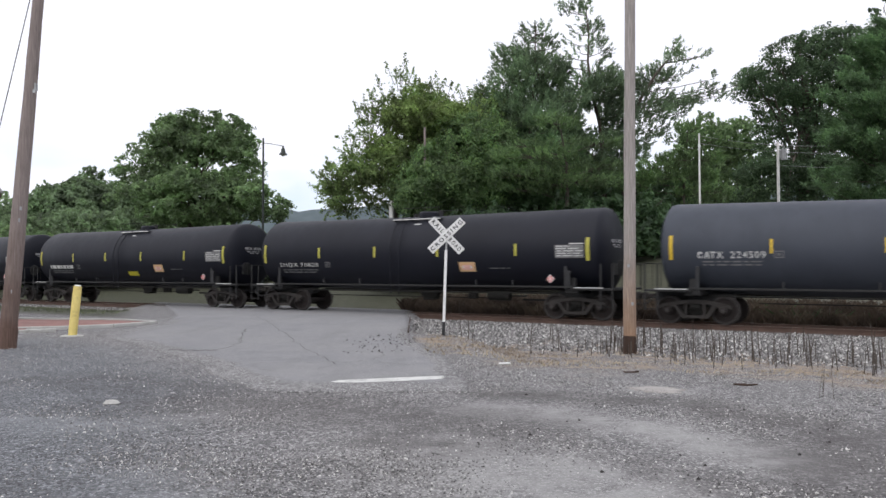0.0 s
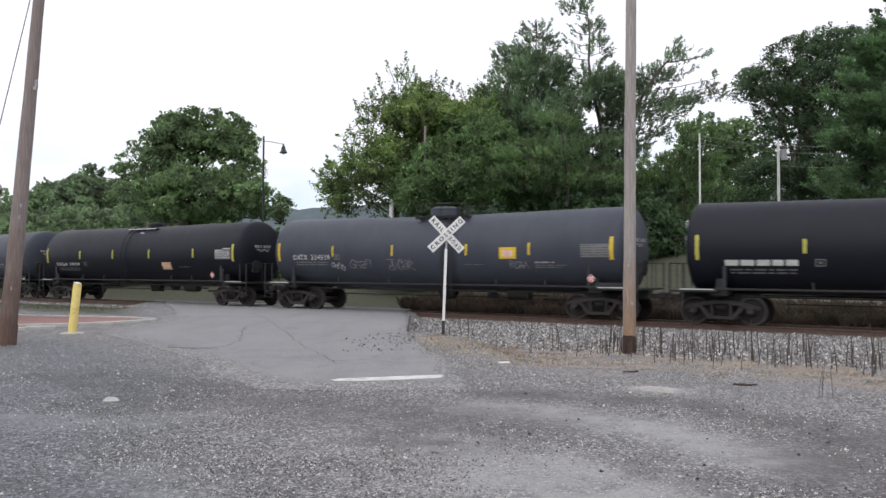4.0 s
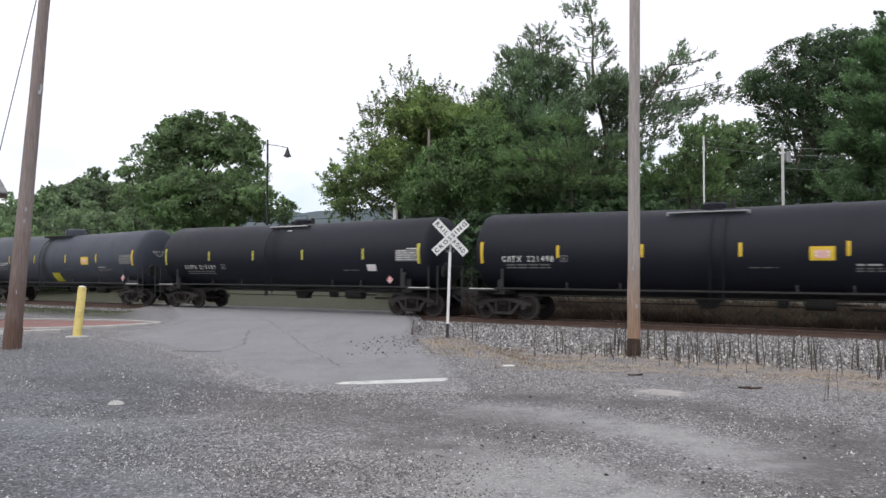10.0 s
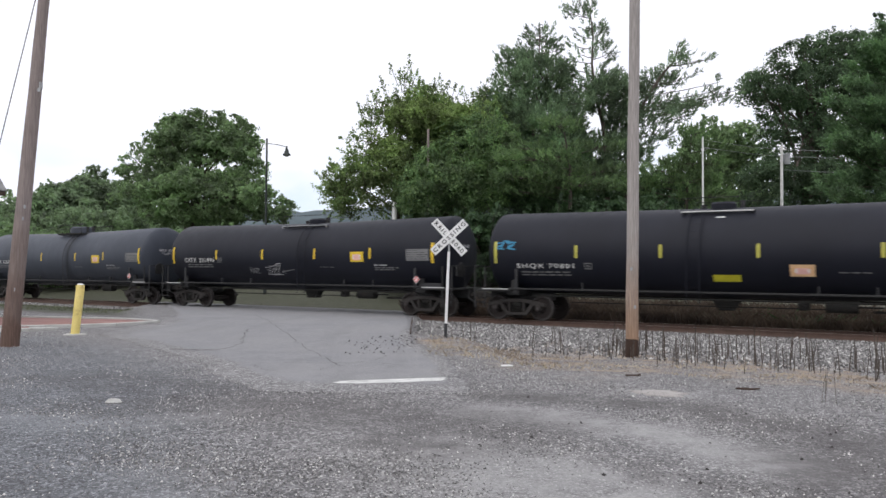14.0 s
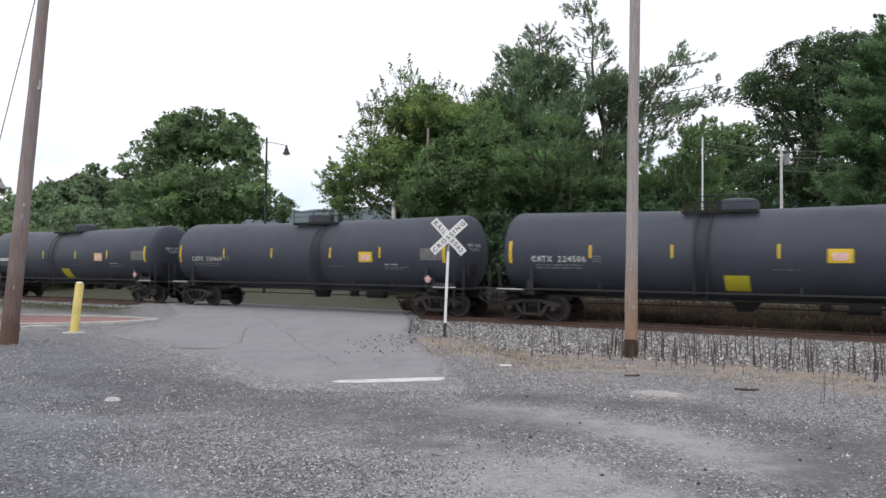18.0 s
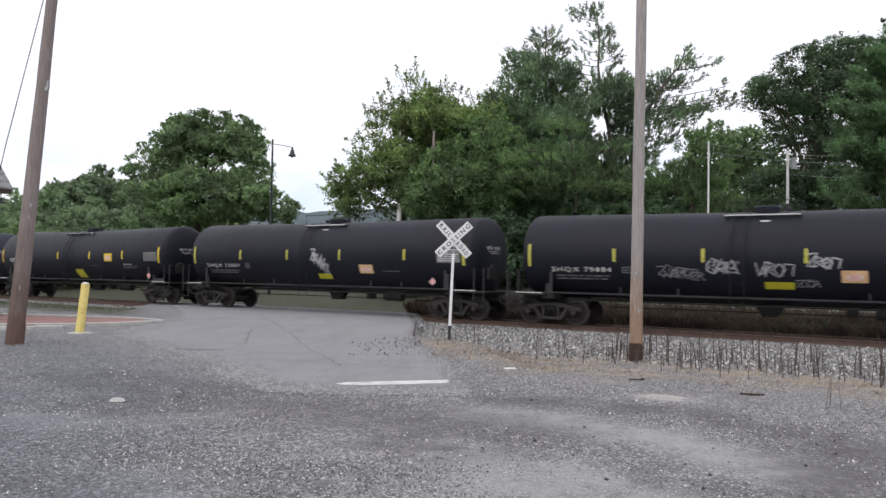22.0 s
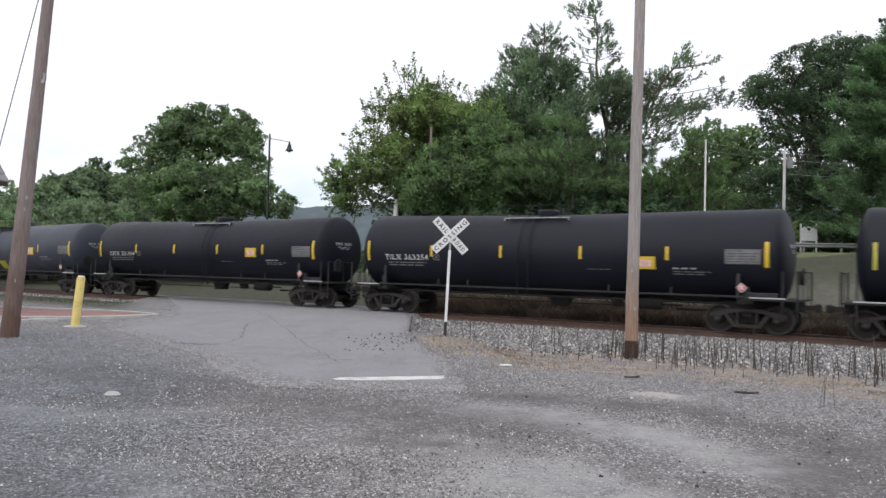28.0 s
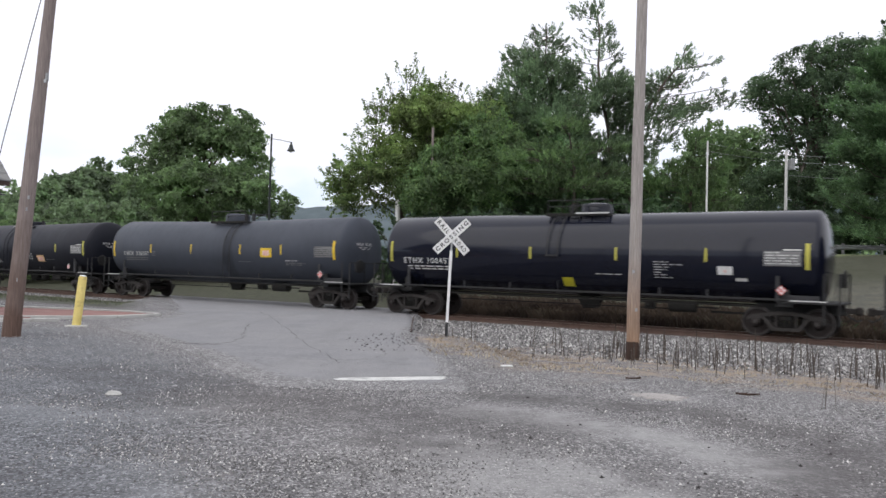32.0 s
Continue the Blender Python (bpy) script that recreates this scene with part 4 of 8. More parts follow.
def head_bars(e):
    """Writing too small to read on the head of the tank."""
    def put(y, z):
        r = math.hypot(y, z - AXIS)
        return (e * (HALF + HEAD * math.sqrt(1 - (r / RAD) ** 2) + 0.010), e * y, z)

    sh = Shape()
    for z0, z1, words in ((2.75, 2.87, ((-0.62, -0.36), (-0.32, -0.20), (-0.10, 0.10), (0.13, 0.38))), (2.65, 2.69, ((-0.5, -0.25), (-0.2, 0.15), (0.19, 0.3))), (2.58, 2.62, ((-0.36, 0.0), (0.05, 0.25)))):
        for a, b in words:
            n = max(1, round((b - a) / 0.07)) if z1 - z0 > 0.1 else 1
            for k in range(n):
                p, q = a + (b - a) * k / n, a + (b - a) * (k + 0.72) / n
                sh.add([put(p, z0), put(q, z0), put(q, z1), put(p, z1)], [(0, 1, 2, 3)])
    return sh


def stroke(pts, pen, sag):
    """A sprayed line on the near side through points (along, height)."""
    fine = []
    for a, b in zip(pts[:-1], pts[1:]):
        fine += [(a[0] + (b[0] - a[0]) * f, a[1] + (b[1] - a[1]) * f) for f in (0, 0.33, 0.67)]
    fine.append(pts[-1])
    v, n = [], len(fine)
    for i, p in enumerate(fine):
        q, r = fine[min(i + 1, n - 1)], fine[max(i - 1, 0)]
        dx, dz = q[0] - r[0], q[1] - r[1]
        k = math.hypot(dx, dz) or 1
        v += [on_side(p[0] + e * dz / k * pen / 2, p[1] - e * dx / k * pen / 2, sag, 0.008) for e in (-1, 1)]
    return Shape().add(v, [(2 * i, 2 * i + 1, 2 * i + 3, 2 * i + 2) for i in range(n - 1)])


def scribble(x, z, w, h, sag, seed, letters=4, pen=0.020, fall=0.0):
    """A sprayed tag: crowded angular and round strokes like letters that nobody can read, its line falling along the way;
    a single letter is an arrow."""
    rng, out = random.Random(seed), []
    if letters == 1:
        return joined(stroke([(x + w, z + h), (x, z)], pen, sag), stroke([(x + 0.16, z + 0.10), (x, z), (x + 0.18, z - 0.05)], pen, sag))
    shapes = ([(0.1, 0), (0.2, 1), (0.9, 0.9), (0.8, 0.1)], [(0, 0.9), (0.3, 0), (0.55, 0.7), (0.75, 0.05), (1, 1)], [(0.9, 0.8), (0.45, 1), (0.1, 0.6), (0.15, 0.15), (0.6, 0), (0.95, 0.3)],
              [(0.1, 0), (0.15, 1), (0.85, 0.75), (0.2, 0.5), (0.95, 0)], [(0.5, 1), (0.1, 0.55), (0.5, 0), (0.9, 0.5), (0.5, 1)], [(0, 0), (0.45, 1), (0.9, 0), (0.7, 0.35), (0.2, 0.4)], [(0, 0.95), (1, 1), (0.1, 0.05), (1, 0)])
    cell = w / letters
    for k in range(letters):
        a, b, tall = x + k * cell, z - fall * (k + 0.5) / letters, h * rng.uniform(0.75, 1.1)
        lean = rng.uniform(-0.1, 0.25) * cell
        out.append(stroke([(a + cell * (1.6 * u - 0.25 + rng.uniform(-0.06, 0.06)) + lean * v, b + tall * (v + rng.uniform(-0.05, 0.05))) for u, v in rng.choice(shapes)], pen * rng.uniform(0.8, 1.2), sag))
        if rng.random() < 0.45:
            out.append(stroke([(a + cell * rng.uniform(0, 0.4), b + tall * rng.uniform(0.1, 0.9)), (a + cell * rng.uniform(0.7, 1.2), b + tall * rng.uniform(0.1, 0.9))], pen * 0.8, sag))
    return joined(*out)


def diamond(x, z, r, y, thick=0.004):
    """An upright square plate standing on its corner, its face at -y."""
    return Shape().slab([(x + a, z + b) for a, b in ((0, -r), (r, 0), (0, r), (-r, 0))], -y, -y + thick)


# -- bogies --
def wheelset_mesh():
    sh = Shape()
    for e in (-1, 1):
        prof = [(0.655, 0.10), (0.655, 0.17), (0.705, 0.19), (0.690, 0.375), (0.665, 0.40), (0.665, 0.478), (0.695, 0.484), (0.710, 0.460), (0.800, 0.455), (0.800, 0.395), (0.745, 0.372), (0.755, 0.19), (0.800, 0.155), (0.800, 0.09)]
        slots = [0, 0, 0, 0, 0, 1, 1, 1, 1, 0, 0, 0, 0]
        p = [(e * y, r) for y, r in prof]
        sh.turned(p if e > 0 else p, 28, slots=slots)
        sh.turned([(e * 0.80, 0.085), (e * 1.09, 0.085)], 12)
        sh.turned([(e * 1.085, 0.10), (e * 1.125, 0.10), (e * 1.135, 0.06), (e * 1.135, 0.01)], 14, slots=[0, 0, 1])
        for k in range(3):
            a = k * math.tau / 3
            sh.rod((0.055 * math.cos(a), e * 1.13, 0.055 * math.sin(a)), (0.055 * math.cos(a), e * 1.155, 0.055 * math.sin(a)), 0.016, n=6, slot=1)
    sh.turned([(-0.66, 0.085), (0.66, 0.085)], 12)
    return mesh_of("wheelset", sh, [M_WHEEL, M_RIM], 40)


def side_frame_mesh(e):
    sh = Shape()
    y0, y1 = (e * 0.93, e * 1.06) if e > 0 else (e * 1.06, e * 0.93)
    top = [(-1.16, 0.60), (-1.16, 0.50), (-1.02, 0.56), (-0.76, 0.56), (-0.62, 0.62), (-0.30, 0.68), (0.30, 0.68), (0.62, 0.62), (0.76, 0.56), (1.02, 0.56), (1.16, 0.50), (1.16, 0.60), (1.05, 0.66), (0.55, 0.76), (0.25, 0.80), (-0.25, 0.80), (-0.55, 0.76), (-1.05, 0.66)]
    low = [(-0.70, 0.58), (-0.58, 0.62), (-0.34, 0.30), (0.34, 0.30), (0.58, 0.62), (0.70, 0.58), (0.42, 0.20), (-0.42, 0.20)]
    sh.slab(top, y0, y1)
    sh.slab(low, y0, y1)
    for x in (-0.29, 0.29):
        sh.box(x, e * 0.995, 0.49, 0.085, 0.14, 0.42, 0.015)
    for x in (-AXLE, AXLE):
        sh.box(x, e * 1.02, 0.485, 0.26, 0.15, 0.17, 0.03)
    sh.box(0, e * 1.07, 0.735, 0.30, 0.03, 0.05, 0.01)
    return mesh_of("side_frame", sh, M_CAST, 30)


def spring_mesh(e):
    sh = Shape()
    for x in (0.0,):
        pts = [(x + 0.055 * math.cos(a), e * 1.0 + 0.055 * math.sin(a), 0.31 + 0.23 * a / (5 * math.tau)) for a in np.linspace(0, 5 * math.tau, 41)]
        sh.pipe(pts, 0.016, 4)
    return mesh_of("spring", sh, M_UNDER)


def bolster_mesh():
    sh = Shape()
    sh.box(0, 0, 0.60, 0.36, 2.05, 0.16, 0.03)
    sh.turned([(0, 0.2), (0.14, 0.2)], 16, m=Matrix.Translation((0, 0, 0.68)) @ Matrix.Rotation(radians(90), 4, "X"))
    for x in (-0.42, 0.42):
        sh.box(x, 0, 0.40, 0.10, 1.7, 0.10, 0.02)
        for y in (-0.72, 0.72):
            sh.box(x * 1.02, y, 0.45, 0.06, 0.12, 0.30, 0.02)
    return mesh_of("bogie", sh, M_UNDER, 30)


WHEELSET_ME, BOLSTER_ME = wheelset_mesh(), bolster_mesh()
FRAME_ME, SPRING_ME = {e: side_frame_mesh(e) for e in (-1, 1)}, {e: spring_mesh(e) for e in (-1, 1)}


def add_bogie(car, x):
    b = part("bogie", BOLSTER_ME, None, car, "dusty cast-steel bogie", at=pose(x, 0, 0))
    for e in (-1, 1):
        part("side_frame", FRAME_ME[e], None, b)
        for x in (-0.14, 0.0, 0.14):
            part("spring", SPRING_ME[e], None, b, at=pose(x, 0, 0))
    for a in (-AXLE, AXLE):
        part("wheelset", WHEELSET_ME, None, b, at=pose(a, 0, WHEEL))
    return b


# -- the car's steelwork --
def add_underframe(car, strap, brackets):
    for e in (-1, 1):
        part("stub_sill", Shape().box(e * 7.3, 0, 0.90, 2.6, 0.42, 0.34, 0.02), M_SILL, car)
        part("bolster_beam", Shape().box(e * BOGIE, 0, 1.02, 0.5, 2.7, 0.16, 0.03), M_SILL, car)
        for y in (-1, 1):
            part("saddle", Shape().slab([(e * BOGIE - 0.13, 1.05), (e * BOGIE + 0.13, 1.05), (e * BOGIE + 0.10, 1.50), (e * BOGIE - 0.10, 1.50)], y * 1.26, y * 1.18), M_SILL, car)
        part("end_platform", Shape().box(e * 7.85, 0, 1.10, 1.55, 2.96, 0.07, 0.012), M_SILL, car)
        part("platform_edge", Shape().box(e * 7.72, -1.487, 1.155, 1.05, 0.012, 0.035, 0.004), M_WHITE, car, "white striped platform edge")
        cp = Shape()
        cp.box(e * 8.72, 0, 0.88, 0.50, 0.16, 0.16, 0.02)
        cp.box(e * 8.98, 0.03, 0.88, 0.20, 0.30, 0.26, 0.05)
        cp.box(e * 9.04, -0.13, 0.88, 0.12, 0.08, 0.24, 0.02)
        part("coupler", cp, M_CAST, car, "rusty knuckle coupler")
        hose = Shape().pipe([(e * 8.6, -0.35, 0.85), (e * 8.75, -0.35, 0.70), (e * 8.95, -0.25, 0.58), (e * 9.05, -0.1, 0.62)], 0.025)
        part("air_hose", hose, M_WIRE, car)
        lad = Shape()
        for x in (8.16, 8.58):
            lad.box(e * x, -1.46, 1.22, 0.055, 0.03, 1.54, 0.006)
        for k in range(2):
            lad.rod((e * 8.16, -1.46, 0.5 + k * 0.28), (e * 8.58, -1.46, 0.5 + k * 0.28), 0.010, n=6)
        part("end_ladder", lad, M_SILL, car)
        lad2 = Shape()
        for x in (8.16, 8.58):
            lad2.rod((e * x, 1.46, 0.45), (e * x, 1.46, 2.05), 0.016, n=6)
        for k in range(2):
            lad2.rod((e * 8.16, 1.46, 0.5 + k * 0.28), (e * 8.58, 1.46, 0.5 + k * 0.28), 0.012, n=6)
        part("end_ladder", lad2, M_SILL, car)
        rail_up = Shape().pipe([(e * 8.6, -1.46, 1.15), (e * 8.6, -1.46, 2.0), (e * 8.6, 1.46, 2.0), (e * 8.6, 1.46, 1.15)], 0.018)
        rail_up.rod((e * 8.6, -0.5, 1.12), (e * 8.6, -0.5, 2.0), 0.014)
        rail_up.rod((e * 8.6, 0.5, 1.12), (e * 8.6, 0.5, 2.0), 0.014)
        part("end_handrail", rail_up, M_SILL, car)
        for y in (-1, 1):
            part("side_post", Shape().box(e * 6.86, y * 1.455, 1.50, 0.11, 0.05, 0.80, 0.012), strap, car, "grey steel tank strap")
    for y in (-1, 1):
        part("side_rail", Shape().box(0, y * 1.49, 1.175, 14.3, 0.035, 0.065, 0.008), M_SILL, car, "long side rail below the tank")
        pipe = Shape().rod((-6.4, y * 1.0, 0.93), (6.4, y * 1.0, 0.93), 0.03, n=6)
        part("brake_pipe", pipe, M_UNDER, car)
        for x in brackets:
            part("rail_bracket", Shape().box(x, y * 1.42, 1.30, 0.05, 0.10, 0.24, 0.008), strap, car)
    wheel = Shape().turned([(0, 0.27), (0.02, 0.29), (0.04, 0.27), (0.02, 0.25)], 18, m=Matrix.Translation((8.68, -0.9, 1.85)) @ Matrix.Rotation(radians(90), 4, "Z"))
    for k in range(4):
        a = k * math.tau / 4
        wheel.rod((8.70, -0.9, 1.85), (8.70, -0.9 + 0.26 * math.cos(a), 1.85 + 0.26 * math.sin(a)), 0.012, n=5)
    part("brake_wheel", wheel, M_SILL, car)
    part("brake_box", Shape().box(8.56, -0.9, 1.80, 0.16, 0.30, 0.42, 0.03), M_SILL, car)
    cyl = Shape().rod((3.3, -0.55, 0.80), (4.2, -0.55, 0.80), 0.19, n=14).rod((4.2, -0.55, 0.80), (4.9, -0.55, 0.80), 0.03, n=6)
    part("brake_reservoir", cyl, M_UNDER, car)
    part("brake_valve", Shape().box(2.7, -0.75, 0.82, 0.34, 0.30, 0.30, 0.04).box(2.7, -0.95, 0.86, 0.16, 0.12, 0.16, 0.03), M_UNDER, car)
    part("brake_lever", Shape().box(5.2, -0.3, 0.66, 1.2, 0.03, 0.08, 0.01).rod((-5.2, -0.3, 0.7), (3.3, -0.3, 0.7), 0.02, n=6), M_UNDER, car)
    valve = Shape().rod((0.25, 0, 1.12), (0.25, 0, 0.62), 0.16, n=14).box(0.25, 0, 0.60, 0.5, 0.5, 0.06, 0.015)
    valve.slab([(-0.25, 0.98), (0.75, 0.98), (0.50, 0.60), (0.0, 0.60)], -0.16, -0.12).slab([(-0.25, 0.98), (0.75, 0.98), (0.50, 0.60), (0.0, 0.60)], 0.12, 0.16)
    part("bottom_outlet", valve, M_UNDER, car)


def add_ladder(car, x, sag, material, z_low=1.2):
    """The ladder that climbs the tank's side to the top platform; its low end hangs beside the rail or stops half-way."""
    sh, half = Shape(), 0.21
    top, a0 = math.acos(0.62 / RAD), -0.1 if z_low < 2 else math.asin((z_low - AXIS + sag) / RAD)
    for dx in (-half, half):
        pts = [(x + dx, -(RAD + 0.10) * math.cos(a), AXIS - sag + (RAD + 0.10) * math.sin(a)) for a in np.linspace(a0, top, 10)]
        sh.pipe(([(x + dx, -1.56, z_low)] if z_low < 2 else []) + pts, 0.020, 5)
    for a in np.linspace(a0, top, 8 if z_low < 2 else 5):
        p = (-(RAD + 0.10) * math.cos(a), AXIS - sag + (RAD + 0.10) * math.sin(a))
        sh.rod((x - half, *p), (x + half, *p), 0.005, n=4)
    if z_low < 2:
        for k in range(4):
            sh.rod((x - half, -1.58, 1.35 + 0.27 * k), (x + half, -1.58, 1.35 + 0.27 * k), 0.005, n=4)
    else:
        sh.box(x, -(RAD + 0.12) * math.cos(a0), z_low, 0.5, 0.05, 0.06, 0.01)
        sh.rod((x + half, -1.50, 0.85), (x + half, -1.50, 1.55), 0.018, n=5)
    part("side_ladder", sh, material, car)


SLAT_ME = mesh_of("slat", Shape().box(0, 0, 0, 2.33, 0.048, 0.03, 0.004), M_SILL)


def add_top(car, style, sag, shell, deck_x=0.05, dome_x=0.15):
    """The fittings at the middle of the tank's top: a platform and the dome on it."""
    z = AXIS + RAD - sag
    if style == "tall":
        deck, slats = Shape(), [y for k in range(8) for y in (-0.94 + k * 0.083, 0.94 - k * 0.083)]
        deck.box(deck_x, 0, z - 0.115, 0.05, 1.95, 0.06, 0.006)
        deck = part("top_platform", deck, M_SILL, car, "dark grated walkway on the tank")
        for y in (-0.99, 0.99, -0.32, 0.32):
            part("edge_bar", Shape().box(deck_x, y, z - 0.09, 2.4, 0.03, 0.10, 0.006), M_UNDER, deck)
        for x in (-1.15, -0.45, 0.45, 1.15):
            part("cross_bar", Shape().box(deck_x + x, 0, z - 0.115, 0.05, 1.94, 0.06, 0.006), M_SILL, deck)
        for y in slats:
            part("slat", SLAT_ME, None, deck, at=pose(deck_x, y, z - 0.06))
        rails = Shape()
        for y in (-0.97, 0.97):
            for x in (deck_x - 1.15, deck_x, deck_x + 1.15):
                rails.rod((x, y, z - 0.05), (x, y, z + 0.42), 0.018, n=6)
            rails.rod((deck_x - 1.15, y, z + 0.42), (deck_x + 1.15, y, z + 0.42), 0.018, n=6)
            rails.rod((deck_x - 1.15, y, z + 0.20), (deck_x + 1.15, y, z + 0.20), 0.012, n=6)
        part("top_handrail", rails, M_SILL, car)
        dome = Shape().turned([(0, 0.60), (0.30, 0.60), (0.37, 0.57), (0.42, 0.46), (0.43, 0.02)], 24, m=Matrix.Translation((dome_x, 0, z - 0.05)) @ Matrix.Rotation(radians(90), 4, "X"))
        part("dome_housing", dome, shell, car)
        part("dome_lid", Shape().box(dome_x, 0, z + 0.54, 0.5, 0.10, 0.05, 0.01), M_SILL, car)
        part("safety_valve", Shape().rod((2 * deck_x - dome_x + 0.2, 0.1, z - 0.05), (2 * deck_x - dome_x + 0.2, 0.1, z + 0.38), 0.09, n=10), M_SILL, car)
        part("vent_pipe", Shape().rod((2 * deck_x - dome_x - 0.2, 0, z - 0.05), (2 * deck_x - dome_x - 0.2, 0, z + 0.36), 0.07, n=10), M_SILL, car)
        if shell is M_GLOSS:
            part("walkway_edge", Shape().box(deck_x + 0.58, -1.012, z - 0.05, 1.24, 0.012, 0.05, 0.004), M_WHITE, car, "white walkway edge on the tank top")
    else:
        long_ = 2.66 if style == "plain" else 2.30
        deck = part("top_platform", Shape().box(deck_x, 0, z - 0.19, 0.05, 1.8, 0.05, 0.006), M_SILL, car)
        for x in (deck_x - long_ / 2 + 0.05, deck_x + long_ / 2 - 0.05):
            part("cross_bar", Shape().box(x, 0, z - 0.19, 0.05, 1.8, 0.05, 0.006), M_SILL, deck)
        for y in (-0.86, -0.78, -0.70, 0.70, 0.78, 0.86):
            part("slat", SLAT_ME, None, deck, at=pose(deck_x, y, z - 0.155))
        edge = Shape().box(deck_x, -0.91, z - 0.15, long_, 0.02, 0.045, 0.005)
        if style == "plain":
            for e in (-1, 1):
                edge.box(deck_x + e * (long_ / 2 - 0.03), -0.93, z - 0.20, 0.06, 0.02, 0.12, 0.005)
        part("walkway_edge", edge, M_WHITE if style != "plain" else M_GALV, car, "pale walkway edge on the tank top")
        dome = Shape().turned([(0, 0.42), (0.18, 0.42), (0.24, 0.36), (0.25, 0.02)], 24, m=Matrix.Translation((dome_x, 0, z - 0.04)) @ Matrix.Rotation(radians(90), 4, "X"))
        part("dome_housing", dome, shell, car)
        part("safety_valve", Shape().rod((dome_x + 0.6, 0, z - 0.02), (dome_x + 0.6, 0, z + 0.25), 0.08, n=10), M_SILL, car)
        part("vent_pipe", Shape().rod((dome_x - 0.65, 0, z - 0.02), (dome_x - 0.65, 0, z + 0.14), 0.10, n=10), M_SILL, car)
        for y in (-0.9, 0.9):
            a, b = deck_x - long_ / 2 + 0.05, deck_x + long_ / 2 - 0.05
            part("top_handrail", Shape().pipe([(a, y, z - 0.16), (a, y, z + 0.30), (b, y, z + 0.30), (b, y, z - 0.16)], 0.013, 5), M_SILL, car)
        if style == "white":
            part("top_plate", decal(0.10, 0.40, 3.60, 3.645, sag), M_WHITE, car, "small white plate")


def base_car(shell, sag, top, label, ladder=None, deck_x=0.05, dome_x=0.15, brackets=(-4.3, -2.35, 3.2, 4.75)):
    car = thing("tank_car", label, "tank car", group="tank cars of the train")
    part("tank_shell", tank_shell(shell, sag), None, car)
    add_underframe(car, M_STRAP, brackets)
    add_top(car, top, sag, shell, deck_x, dome_x)
    if ladder is not None:
        add_ladder(car, ladder, sag, M_SILL if top == "tall" else shell, 0.80 if shell is not M_GLOSS else 2.42)
    add_bogie(car, -BOGIE)
    add_bogie(car, BOGIE)
    thin = 0.075 if top == "tall" else 0.10
    first, second, third, fourth = (-4.62, -1.80, 1.47, 4.45) if shell is M_GREY else (-4.62, -1.52, 1.94, 4.58) if shell is M_GREY_PLAIN else (-4.62, -1.58, 1.57, 4.61) if top == "plain" else (-4.52, -1.55, 1.50, 4.90) if top == "white" else (-4.62, -1.52, 1.70, 4.70)
    for x, z0, z1, w in ((-7.70, 2.10, 2.90, 0.11), (7.70, 2.10, 2.90, 0.13), (first, 2.29, 2.73, thin), (second, 2.29, 2.73, thin), (third, 2.29, 2.73, thin), (fourth, 2.29, 2.73, thin)):
        part("reflector_strip", decal(x - w / 2, x + w / 2, z0, z1, sag, 0.010, thick=0.012), M_YELLOW_OLD if top == "white" or shell is M_GLOSS else M_YELLOW, car, "yellow reflector strip")
    for e in (-1, 1):
        tagged(part("head_stencil", head_bars(e), M_SPRAY, car, smooth=0), kind="stuff")
    return car


SAG = {"grey": 0.11, "black": 0.09, "low": 0.05, "gloss": 0.02}
PROTO = {
    "grey": base_car(M_GREY, SAG["grey"], "tall", "grey steel tank car rolling on the railway track", -0.86, -0.43, 0.02, (-4.3, -3.0, 2.1, 4.75)),
    "grey_plain": base_car(M_GREY_PLAIN, SAG["grey"], "tall", "grey steel tank car rolling on the railway track", 1.12, 0.48, 0.08, (-4.3, -1.7, 3.2, 5.2)),
    "black": base_car(M_BLACK, SAG["black"], "plain", "black steel tank car rolling on the railway track", 0.86, 0.43, 0.45),
    "black_patch": base_car(M_BLACK, SAG["black"], "plain", "black steel tank car rolling on the railway track", -0.62, -0.43, -0.35, (-4.3, -3.0, 2.6, 4.75)),
    "low": base_car(M_BLACK, SAG["low"], "white", "dull black tank car with a white-edged top walkway", -0.48, 0.12, 0.15),
    "gloss": base_car(M_GLOSS, SAG["gloss"], "tall", "glossy black tank car with white lettering, near-new paint", -0.62, 0.04, 0.42),
}

